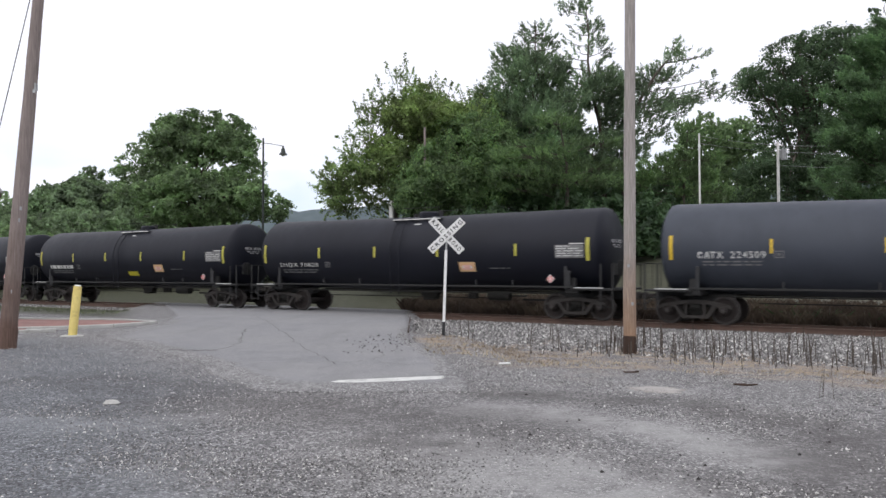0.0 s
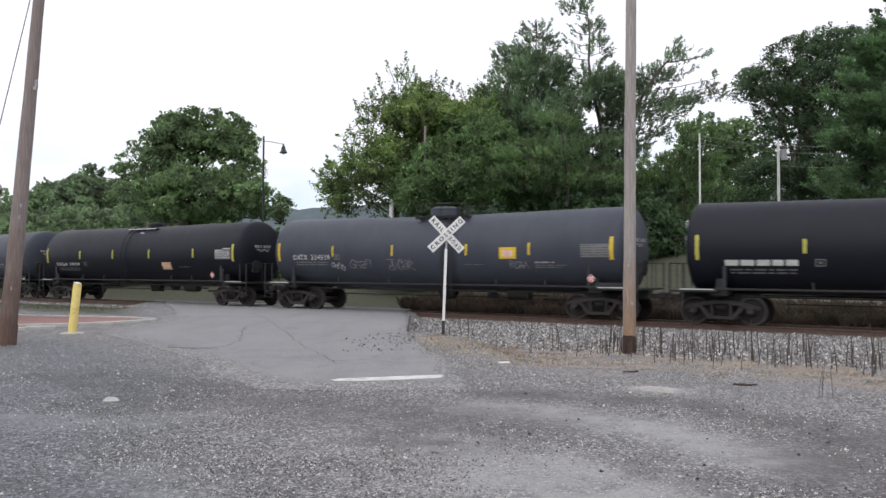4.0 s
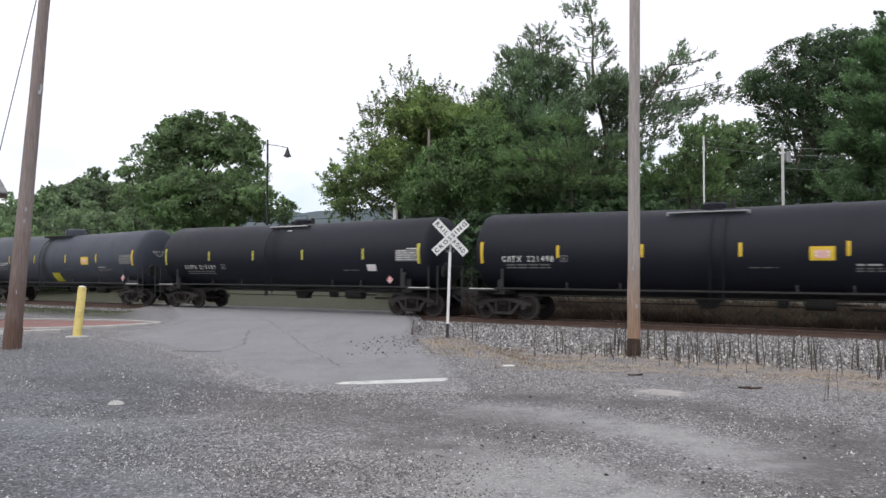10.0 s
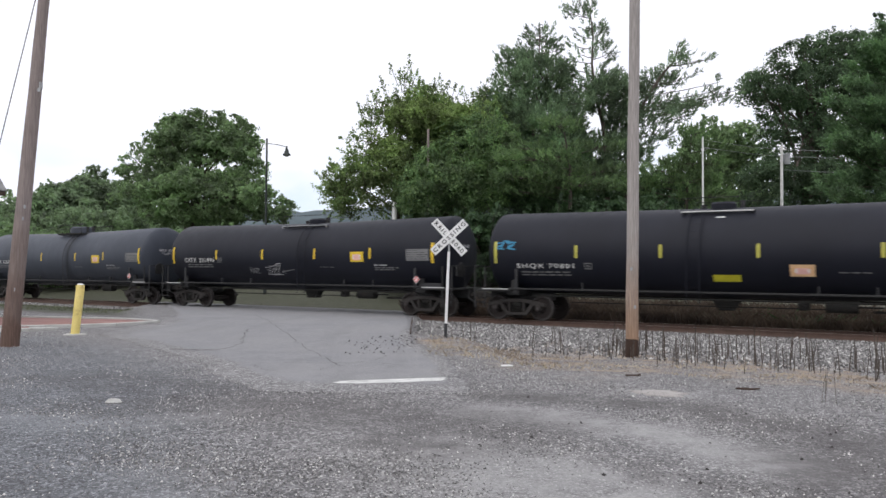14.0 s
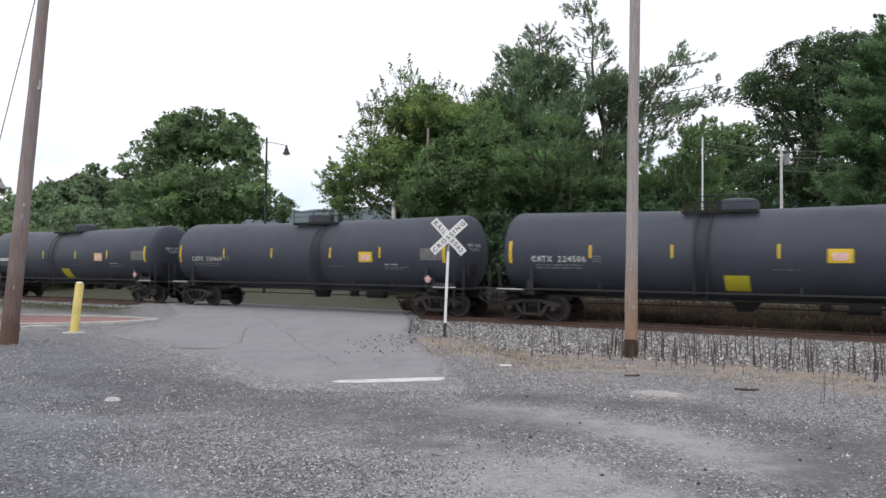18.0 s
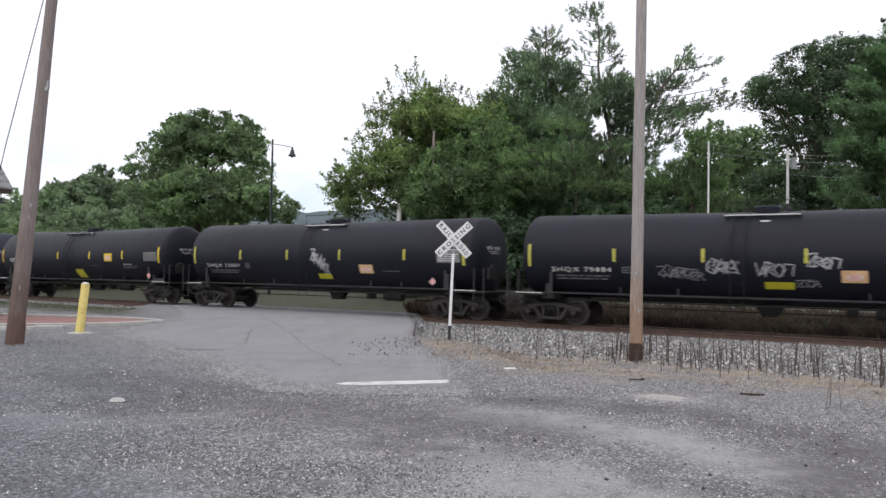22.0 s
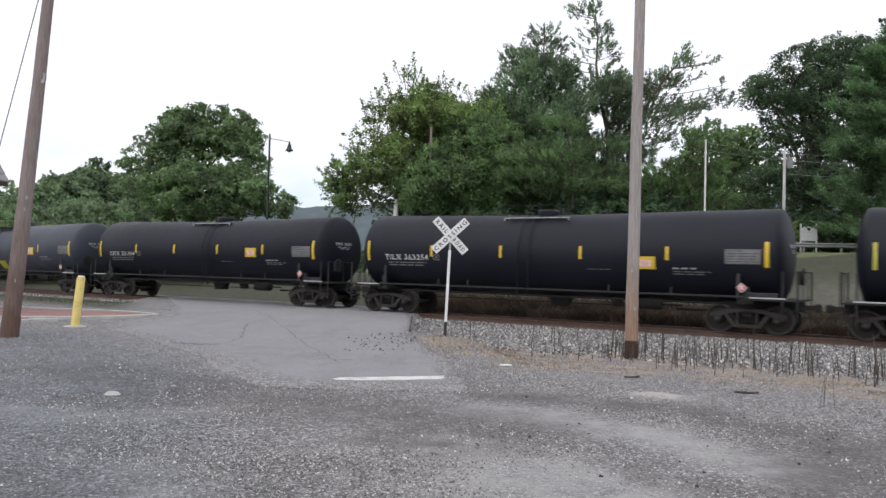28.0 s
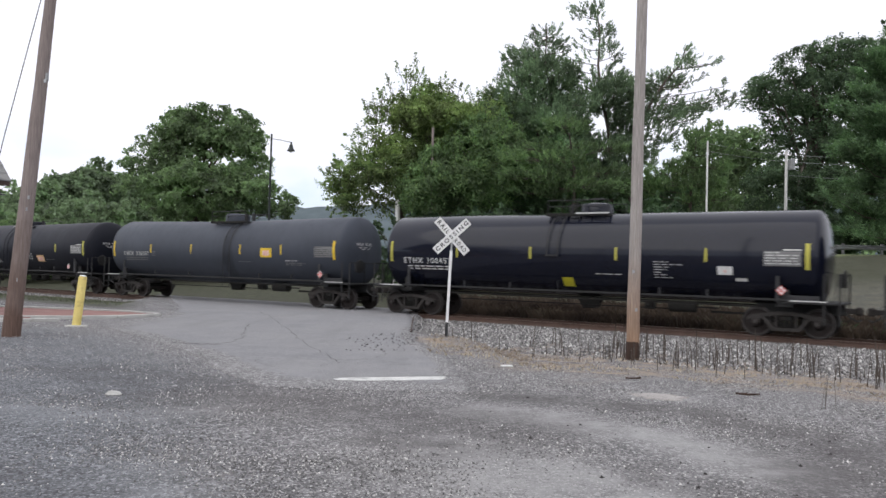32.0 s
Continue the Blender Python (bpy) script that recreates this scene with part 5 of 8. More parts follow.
# each car: its place along the track at nine seconds, its make, its mark and number, and what is painted or stuck on it
# (placard: along, foot, kind; square: along and width of the lime patch; spray: along, height, width, height, letters, pen, fall)
CARS = [
    (-158.36, "low", "SHQX", "", dict(placard=(2.45, 1.72, "o"))),
    (-140.22, "low", "SHQX", "", dict(placard=(2.45, 1.72, "o"), square=(0.2, 0.8, 1.52, 0.22))),
    (-122.08, "low", "SHQX", "70828", dict(placard=(2.45, 1.72, "o"))),
    (-103.84, "grey", "", "224509", dict(placard=(2.86, 2.18, "o"))),
    (-85.58, "low", "SHQX", "70914", dict(placard=(2.45, 1.72, "o"))),
    (-67.24, "grey", "", "224518", dict(placard=(3.37, 2.16, "y"), spray=[(-4.75, 1.86, 0.7, 0.24, 4, 0.03, 0.2), (-3.7, 1.80, 1.0, 0.35, 4, 0.026, 0), (-1.75, 1.72, 1.2, 0.45, 5, 0.026, 0), (3.8, 1.80, 0.7, 0.30, 4, 0.026, 0)])),
    (-49.02, "low", "SHRX", "", dict(placard=(2.35, 1.75, "o"))),
    (-30.83, "black", "", "221551", dict(placard=(3.47, 2.16, "y"))),
    (-12.51, "grey", "", "226095", dict(placard=(3.02, 2.18, "y"), square=(-0.10, 0.76, 1.24, 0.50))),
    (5.65, "low", "SHPX", "215189", dict(placard=(5.06, 1.81, "p"))),
    (23.89, "black", "", "221498", dict(placard=(3.56, 2.16, "y"))),
    (42.14, "grey", "", "226096", dict(placard=(3.52, 2.15, "y"))),
    (60.34, "black", "", "221496", dict(placard=(3.58, 2.16, "y"), spray=[(-2.45, 1.66, 0.50, 0.26, 3, 0.026, 0), (-1.37, 1.60, 0.85, 0.46, 4, 0.034, 0), (-0.45, 1.72, 0.78, 0.12, 1, 0.026, 0)])),
    (78.51, "low", "SHQX", "70801", dict(placard=(2.40, 1.72, "o"), square=(0.1, 0.85, 1.53, 0.22), blue=True)),
    (96.67, "grey", "", "", dict(placard=(3.3, 2.16, "o"), square=(-0.10, 0.78, 1.24, 0.50))),
    (114.89, "grey", "", "224464", dict(placard=(3.50, 2.12, "y"))),
    (133.14, "grey", "", "224506", dict(placard=(2.82, 2.16, "y"), square=(-0.18, 0.76, 1.25, 0.50))),
    (151.43, "black", "", "221528", dict(placard=(2.99, 2.18, "y"), square=(0.0, 0.77, 1.26, 0.48))),
    (169.63, "low", "SHQX", "70859", dict(placard=(2.55, 1.74, "o"), square=(0.16, 0.75, 1.48, 0.22), spray=[(-0.12, 2.36, 0.92, 0.50, 5, 0.055, 0.72), (-0.08, 2.34, 0.9, 0.48, 4, 0.035, 0.70)])),
    (187.79, "low", "SHQX", "70884", dict(placard=(2.45, 1.72, "o"), square=(0.30, 0.85, 1.48, 0.22), spray=[(-3.0, 1.86, 1.45, 0.36, 7, 0.026, 0.18), (-2.9, 1.76, 1.2, 0.30, 4, 0.024, 0), (-1.42, 1.94, 0.9, 0.46, 3, 0.045, 0), (-1.40, 1.98, 0.85, 0.36, 4, 0.03, 0), (0.1, 1.86, 1.0, 0.46, 4, 0.042, 0), (1.2, 1.56, 0.65, 0.24, 4, 0.027, 0), (1.53, 2.20, 0.85, 0.40, 4, 0.048, 0.12)])),
    (206.19, "black", "", "221502", dict(placard=(3.46, 2.16, "y"))),
    (224.6, "grey", "", "226048", dict(placard=(3.24, 2.14, "y"), square=(-0.25, 0.75, 1.26, 0.50), spray=[(-4.5, 1.74, 1.05, 0.38, 6, 0.032, 0), (-3.3, 1.74, 1.0, 0.36, 6, 0.032, 0)])),
    (243.03, "black", "", "221494", dict(placard=(3.5, 2.16, "y"))),
    (261.45, "black", "TILX", "363254", dict(placard=(3.53, 1.98, "y"))),
    (279.75, "low", "SHQX", "70808", dict(placard=(2.85, 1.72, "o"), spray=[(-4.05, 1.62, 0.6, 0.34, 3, 0.034, 0), (-3.3, 1.72, 0.6, 0.10, 1, 0.03, 0), (-2.3, 1.62, 0.8, 0.24, 4, 0.03, 0), (0.88, 2.58, 0.5, 0.36, 3, 0.026, 0), (0.98, 2.30, 0.4, 0.32, 3, 0.026, 0)], tags=[("815", 1.6, 1.84, 0.75, 0.34)])),
    (298.06, "grey", "", "226097", dict(placard=(3.3, 2.16, "y"))),
    (316.49, "gloss", "ETHX", "100457", dict(placard=(5.06, 1.89, "p"), square=(-0.36, 0.42, 1.34, 0.32))),
    (334.8, "black", "", "", dict(placard=(3.4, 2.16, "y"))),
]


def dress(car, make, mark, number, extra, seed):
    """Lettering, placards and paint of one car."""
    sag, low = SAG[make], make == "low"
    tz = 1.90 if low else (2.04 if make == "gloss" else 2.15)
    tx, tw, th = (-6.85, 2.22, 0.195) if low else ((-7.1, 2.2, 0.225) if make == "gloss" else (-6.85, 2.07, 0.215))
    if mark == "SHPX":
        tx += 0.5
    if number:
        if mark:
            sh = lettered(mark + " " + number, tx, tz, tw, th, sag)
        else:
            part("owner_mark", plain_mark(tx, tz, 0.80, th, sag), M_WHITE, car, "white owner's mark", smooth=0)
            sh = lettered(number, tx + 1.02, tz, tw - 1.02, th, sag)
    else:
        sh = bars(tx, tz + 0.02, [tw], sag, seed, 0.18)
    part("car_number", sh, M_WHITE, car, "white car number", smooth=0)
    tagged(part("data_stencil", bars(tx + 0.15, tz - 0.13, [tw - 0.25, tw - 0.3], sag, seed + 1, 0.045, 0.10), M_FADED if make != "gloss" else M_WHITE, car, smooth=0), kind="stuff")
    if make != "gloss":
        bx = tx + tw + (0.39 if low else 0.24)
        box = joined(decal(bx, bx + 0.28, tz, tz + 0.03, sag), decal(bx, bx + 0.28, tz + 0.19, tz + 0.22, sag), decal(bx, bx + 0.03, tz, tz + 0.22, sag), decal(bx + 0.25, bx + 0.28, tz, tz + 0.22, sag), decal(bx + 0.10, bx + 0.18, tz + 0.07, tz + 0.15, sag))
        part("class_stencil", box, M_FADED, car, smooth=0)
    x, z, kind = extra["placard"]
    w, h = (0.69, 0.42) if kind == "y" else ((0.70, 0.36) if low and kind == "o" else ((0.46, 0.27) if kind == "p" else (0.70, 0.42)))
    pl = part("placard", decal(x, x + w, z, z + h, sag, 0.010, thick=0.012), {"y": M_YELLOW, "o": M_ORANGE, "p": M_SIGN}[kind], car, {"y": "yellow placard sheet with a faded print", "o": "faded orange placard sheet", "p": "faded pink placard sheet"}[kind])
    part("print", decal(x + 0.15, x + w - 0.14, z + 0.07, z + h - 0.11, sag, 0.014), M_PINK, pl, "faded pink print")
    tagged(part("print", joined(*[decal(x + 0.14 + dx, x + 0.20 + dx, z + 0.12 + dz, z + 0.18 + dz, sag, 0.017) for dx in (0, w - 0.34) for dz in (0, h - 0.32)]), M_SIGN, pl, "white print marks"), kind="stuff")
    px_ = (6.57 if mark == "SHPX" else 6.47) if low else 6.58 if make == "grey" else 6.45
    st = part("data_panel", decal(px_, px_ + 1.08, 2.20, 2.66, sag, 0.006), M_FADED, car, "faded grey block of stencilled data")
    rng = random.Random(seed + 5)
    tagged(part("print", bars(px_ + 0.04, 2.60, [0.5, 0.95, 1.0, 0.9, 1.0], sag, seed + 6, 0.03 if low or make == "gloss" else 0.02, 0.085), M_WHITE if low or make == "gloss" else M_STRAP, st, smooth=0), kind="stuff")
    if low or make == "gloss":
        part("print", decal(px_ + 0.55, px_ + 1.08, 2.68, 2.72, sag, 0.007), M_WHITE, st)
    if low:
        tagged(part("small_text", bars(3.75, 1.83, [0.85], sag, seed + 2, 0.03), M_FADED, car, smooth=0), kind="stuff")
    elif make == "gloss":
        tagged(part("small_text", bars(3.0, 2.25, [0.5, 0.95, 0.5, 0.45, 0.3, 0.5, 0.6], sag, seed + 2, 0.032, 0.085), M_SPRAY, car, smooth=0), kind="stuff")
        tagged(part("small_text", bars(0.95, 1.80, [0.9], sag, seed + 3, 0.03), M_WHITE, car, smooth=0), kind="stuff")
        part("small_text", decal(5.6, 5.95, 1.70, 1.80, sag), M_WHITE, car, smooth=0)
    else:
        wx = 4.63 if "square" in extra else 4.80
        tagged(part("small_text", bars(wx, 2.00, [0.75], sag, seed + 4, 0.05), M_SPRAY, car, smooth=0), kind="stuff")
        tagged(part("small_text", bars(wx, 1.90, [1.2, 1.0], sag, seed + 2, 0.035, 0.075), M_FADED, car, smooth=0), kind="stuff")
        tagged(part("small_text", bars((1.25 if make == "grey" else 1.5) if "square" in extra else 1.82, 1.93, [0.85], sag, seed + 3, 0.025), M_FADED, car, smooth=0), kind="stuff")
    dx, y = (6.28, 1.47) if low else (6.98, 1.53)
    di = part("hazard_placard", diamond(dx, 1.46, 0.16, y), M_SIGN if make != "gloss" else M_RED, car, "white and red hazard diamond")
    part("print", joined(*[diamond(dx + a, 1.46 + b, 0.055, y + 0.004) for a, b in ((-0.08, 0), (0.08, 0), (0, -0.08), (0, 0.08))]), M_RED if make != "gloss" else M_SIGN, di)
    if low:
        stand = Shape().box(6.98, -1.45, 1.70, 0.17, 0.10, 0.10, 0.02).box(6.98, -1.46, 1.42, 0.10, 0.07, 0.48, 0.01)
        part("jack_stand", stand, M_STRAP, car)
    else:
        part("step_panel", Shape().box(7.55, -1.35, 1.24, 0.95, 0.04, 0.16, 0.01), M_STRAP, car)
    if "square" in extra:
        a, w, z, h = extra["square"]
        part("inspection_patch", decal(a, a + w, z, z + h, sag, 0.008), M_LIME, car, "lime-yellow painted patch")
    for k, (a, z, w, h, letters, pen, fall) in enumerate(extra.get("spray", ())):
        part("graffiti", scribble(a, z, w, h, sag, seed * 7 + k, letters, pen, fall), M_SPRAY if pen > 0.027 else M_SPRAY_THIN, car, "white sprayed graffiti" if pen > 0.027 else "faint grey sprayed graffiti", smooth=0)
    for word, a, z, w, h in extra.get("tags", ()):
        part("graffiti", lettered(word, a, z, w, h, sag, 0.008), M_SPRAY, car, "white sprayed graffiti", smooth=0)
    if extra.get("spray") or extra.get("blue"):
        tagged(car, car["label"].replace("rolling on the railway track", "with sprayed graffiti on its side").replace("with a white-edged top walkway", "with sprayed graffiti on its side"))
    if extra.get("blue"):
        part("graffiti", scribble(-7.68, 2.62, 0.72, 0.32, sag, seed, 3, 0.045), M_BLUE, car, "blue sprayed graffiti", smooth=0)


TRAIN, used = [], set()
for n, (place, make, mark, number, extra) in enumerate(CARS):
    kind = "grey_plain" if make == "grey" and "square" not in extra else "black_patch" if make == "black" and ("square" in extra or mark == "TILX") else make
    if kind in used:
        car = copy_thing(PROTO[kind], pose(0, 0, 0))
    else:
        car = PROTO[kind]
        used.add(kind)
    TRAIN.append((place, car))
for n, ((place, car), row) in enumerate(zip(TRAIN, CARS)):
    dress(car, row[1], row[2], row[3], row[4], 100 + 13 * n)


# ---- things beside the track ----
def crossbuck():
    x, y, z = 0.12, 21.7, 0.07
    t = thing("crossbuck_sign", "white railroad crossing crossbuck on a thin white post", "road sign", at=pose(x, y, z, 0, 1.9, -4))
    post = Shape().box(0, 0, 1.20, 0.075, 0.04, 2.06, 0.006)
    part("post", post, M_POSTWHITE, t, "white painted steel post")
    part("post_foot", Shape().box(0, 0, -0.12, 0.080, 0.05, 0.80, 0.006), M_STRAP, t, "bare dark steel foot")
    part("post_back", Shape().box(0, 0.035, 2.3, 0.05, 0.03, 0.9, 0.004), M_GALV, t)
    c = 2.62
    for k, (a, words) in enumerate(((-45, (("RAIL", -0.55, 0.42), ("ROAD", 0.13, 0.42))), (45, (("CROSSING", -0.57, 1.14),)))):
        m = Matrix.Rotation(radians(-a), 4, "Y")
        blade = part("blade", Shape().box(0, 0, 0, 1.22, 0.012, 0.228, 0.004, m=m), M_SIGN, t, "white reflective blade", at=pose(0, -0.035 - 0.016 * k, c))
        for wd, x0, w in words:
            co, faces = lettering(wd, w, 0.118, 0.02, 1.45)
            sh = Shape().add([tuple(m @ Vector((x0 + p[0], -0.0075, p[1] - 0.059))) for p in co], faces)
            part("lettering", sh, M_SIGNBLACK, blade, "black capital letters", smooth=0)
    part("bolt", Shape().rod((0, -0.066, c + 0.06), (0, 0.05, c + 0.06), 0.008, n=8), M_GALV, t)


def utility_pole(x, y, height, r0, r1, lean, wood, base_wood, label, seed):
    rng = random.Random(seed)
    z = floor_at(x, y)
    t = thing("utility_pole", label, "utility pole", at=pose(x, y, z))
    pts, rs = [], []
    for i in range(15):
        f = i / 14
        h = -0.2 + (height + 0.2) * f
        pts.append((lean * h / 7.4 + rng.uniform(-0.006, 0.006), rng.uniform(-0.006, 0.006), h))
        rs.append(r0 + (r1 - r0) * f + rng.uniform(-0.004, 0.004))
    part("shaft", Shape().pipe(pts, rs, 16), wood, t)
    part("damp_foot", Shape().pipe([(lean * h / 7.4, 0, h) for h in (-0.2, 0.15, 0.36, 0.44)], [r0 + 0.008, r0 + 0.008, r0 + 0.006, r0 + 0.001], 16), base_wood, t, "dark rotten foot of the pole")
    return t


def nails(t, spots, r, lean):
    for k, (a, h) in enumerate(spots):
        part("pole_tag", Shape().box(r * math.sin(a) + lean * h / 7.4, -r * math.cos(a), h, 0.06, 0.02, 0.08, 0.004), M_GALV, t, "small metal tag")


crossbuck()
pole_r = utility_pole(4.53, 18.99, 11.5, 0.152, 0.118, 0.06, M_POLE, M_POLE_BASE, "tall weathered grey wooden utility pole with a dark foot", 5)
nails(pole_r, [(-0.4, 2.1), (0.2, 1.2)], 0.145, 0.06)
pole_l = utility_pole(-9.14, 16.96, 11.0, 0.178, 0.082, 0.56, M_POLE_OLD, M_POLE_OLD, "leaning brown wooden utility pole with a guy wire", 6)
nails(pole_l, [(1.0, 5.45), (0.6, 2.95), (0.5, 2.7), (0.3, 1.2)], 0.15, 0.56)
part("knob", Shape().box(0.55, -0.03, 5.55, 0.05, 0.08, 0.16, 0.01), M_GALV, pole_l)
part("guy_wire", Shape().pipe([(0.72, 0.0, 9.9), (0.38, 0.0, 7.42), (-0.42, 0.16, 4.26), (-1.36, 0.35, 0.1)], 0.010, 5), M_WIRE, pole_l, "thin steel guy wire")

# bollard
bz = floor_at(-9.2, 20.1)
bol = thing("bollard", "faded yellow steel bollard, leaning slightly, in a concrete footing", "bollard", at=pose(-9.2, 20.1, bz, 0, 5.5, 0))
part("tube", Shape().turned([(0, 0.105), (1.22, 0.102), (1.26, 0.085), (1.275, 0.02)], 20, m=Matrix.Rotation(radians(90), 4, "X")), M_BOLLARD, bol)
part("cap", Shape().turned([(1.262, 0.088), (1.285, 0.07), (1.292, 0.01)], 20, m=Matrix.Rotation(radians(90), 4, "X")), M_SIGN, bol, "pale worn cap")
part("footing", Shape().turned([(-0.1, 0.30), (0.015, 0.28), (0.03, 0.20), (0.03, 0.02)], 14, m=Matrix.Rotation(radians(-5.5), 4, "Y") @ Matrix.Rotation(radians(90), 4, "X")), M_CONCRETE, bol)

# stop line, paved walk with its kerbs
thing("stop_line", "worn white stop line painted on the asphalt", "road marking", draped([(11.50, -1.45, -1.15), (11.60, -1.53, -0.75), (11.72, -1.50, -0.38), (11.85, -1.10, -0.02), (11.97, -0.72, 0.05), (12.10, -0.32, 0.06), (12.20, 0.0, 0.04)], 0.016, 14, 0.022, 8, "stop_line", M_PAINT, 6), kind="structure")
walk_rows = [(22.0, -12.6, -11.5), (23.2, -14.5, -9.5), (24.2, -16.0, -8.9), (24.9, -17.5, -8.95), (25.7, -19.0, -10.1), (26.5, -22.0, -14.0)]
thing("brick_walk", "red brick paved walk of the station", "pavement", draped(walk_rows, 0.055, 20, 0.0, 9, "brick_walk", M_PAVER, 4), kind="structure")


def kerb(pts, label):
    """A low concrete kerb along a line on the ground."""
    sh = Shape()
    for a, b in zip(pts[:-1], pts[1:]):
        dx, dy = b[0] - a[0], b[1] - a[1]
        n = math.hypot(dx, dy)
        ox, oy = -dy / n * 0.07, dx / n * 0.07
        v = []
        for p in (a, b):
            z = floor_at(*p)
            v += [(p[0] + ox, p[1] + oy, z - 0.1), (p[0] + ox, p[1] + oy, z + 0.085), (p[0] + ox * 0.6, p[1] + oy * 0.6, z + 0.10), (p[0] - ox * 0.6, p[1] - oy * 0.6, z + 0.10), (p[0] - ox, p[1] - oy, z + 0.085), (p[0] - ox, p[1] - oy, z - 0.1)]
        sh.add(v, [(i, (i + 1) % 6, 6 + (i + 1) % 6, 6 + i) for i in range(6)] + [(5, 4, 3, 2, 1, 0), (6, 7, 8, 9, 10, 11)])
    return thing("kerb", label, "kerb", sh, M_CONCRETE, kind="structure", smooth=0)


kerb([(-22, 27.2), (-14.1, 26.75), (-12.0, 26.3), (-10.1, 25.8), (-9.0, 25.0), (-8.75, 24.75)], "pale concrete kerb behind the brick walk")
kerb([(-8.75, 24.55), (-9.5, 23.3), (-10.4, 22.55), (-11.5, 22.1), (-13.0, 21.7)], "pale concrete kerb before the brick walk")
kerb([(-10.3, 21.5), (-11.0, 20.95), (-12.5, 20.3)], "short white concrete kerb on the gravel")


# cracks and tar lines in the asphalt
def crack(pts, w, seed):
    rng = random.Random(seed)
    fine = []
    for a, b in zip(pts[:-1], pts[1:]):
        for k in range(8):
            f = k / 8
            fine.append((a[0] + (b[0] - a[0]) * f + rng.uniform(-0.06, 0.06), a[1] + (b[1] - a[1]) * f + rng.uniform(-0.10, 0.10)))
    fine.append(pts[-1])
    v = []
    for i, p in enumerate(fine):
        q, r = fine[min(i + 1, len(fine) - 1)], fine[max(i - 1, 0)]
        dx, dy = q[0] - r[0], q[1] - r[1]
        n = math.hypot(dx, dy) or 1
        k = w * rng.uniform(0.4, 1.2) / 2
        for e in (-1, 1):
            x, y = p[0] - e * dy / n * k, p[1] + e * dx / n * k
            v.append((x, y, floor_at(x, y) + 0.014))
    return thing("asphalt_crack", "dark crack in the grey asphalt", "crack", Shape().add(v, [(2 * i, 2 * i + 1, 2 * i + 3, 2 * i + 2) for i in range(len(fine) - 1)]), M_CRACK, kind="structure", smooth=0)


crack([(-5.3, 16.4), (-4.75, 16.25), (-4.45, 16.6), (-4.5, 18.0), (-4.85, 19.7), (-5.4, 22.3)], 0.035, 1)
crack([(-5.5, 16.35), (-5.0, 16.22), (-4.5, 16.32)], 0.10, 2)
edge_board = Shape()
for ya, yb in ((21.3, 24.0), (24.0, 26.8), (26.8, 29.4)):
    xa, xb = -0.80 - 0.03 * (ya - 19.9), -0.80 - 0.03 * (yb - 19.9)
    za = floor_at(xa - 0.3, (ya + yb) / 2)
    edge_board.slab([(xa, ya), (xa + 0.045, ya), (xb + 0.045, yb - 0.01), (xb, yb - 0.01)], 0, 1)
    edge_board.v[-8:] = [(p[0], p[2], za - 0.42 + 0.44 * (1 if abs(p[1]) > 0.5 else 0)) for p in edge_board.v[-8:]]
thing("crossing_edge_board", "rusty brown board edging the asphalt at the crossing", "edging", edge_board, M_EDGE)
crack([(-7.2, 31.0), (-5.0, 24.0), (-3.7, 19.7), (-2.6, 16.0), (-1.8, 13.8)], 0.022, 3)
crack([(-4.6, 14.4), (-3.2, 14.0), (-1.4, 14.2), (-0.6, 13.9)], 0.022, 4)
crack([(-2.0, 13.0), (-1.7, 13.7), (-0.9, 13.5), (-0.4, 13.8)], 0.014, 6)
crack([(-3.2, 14.0), (-3.0, 13.2), (-2.6, 12.8)], 0.014, 7)
crack([(-1.4, 14.2), (-1.0, 15.2), (-1.2, 16.0)], 0.014, 8)
crack([(-2.6, 17.6), (-2.0, 17.8), (-1.5, 17.6)], 0.018, 10)
crack([(-3.9, 13.2), (-4.4, 14.6), (-4.2, 15.6)], 0.02, 5)

# the lamp post beyond the track
lb = floor_at(-11.49, 52.0)
lamp = thing("street_lamp", "dark iron lamp post with a bell-shaped hanging lamp", "street lamp", at=pose(-11.49, 52.0, lb))
part("post", Shape().pipe([(0, 0, -0.1), (0, 0, 1.0), (0, 0, 10.47 - lb)], [0.13, 0.085, 0.058], 12), M_DARK_IRON, lamp)
part("arm", Shape().pipe([(0, 0, 10.16 - lb), (0.58, 0, 10.09 - lb), (1.30, 0, 9.95 - lb)], 0.021, 6), M_DARK_IRON, lamp)
drop = pose(1.30, 0, 9.98 - lb) @ Matrix.Rotation(radians(-90), 4, "X") @ Matrix.Scale(1.16, 4)
bell = part("shade", Shape().turned([(0.0, 0.045), (0.14, 0.06), (0.20, 0.10), (0.36, 0.13), (0.46, 0.20), (0.50, 0.23), (0.52, 0.22), (0.50, 0.02)], 18, m=drop), M_DARK_IRON, lamp, "bell-shaped iron shade")
part("globe", Shape().turned([(0.49, 0.15), (0.56, 0.12), (0.60, 0.02)], 14, m=drop), M_LAMPGLASS, bell)

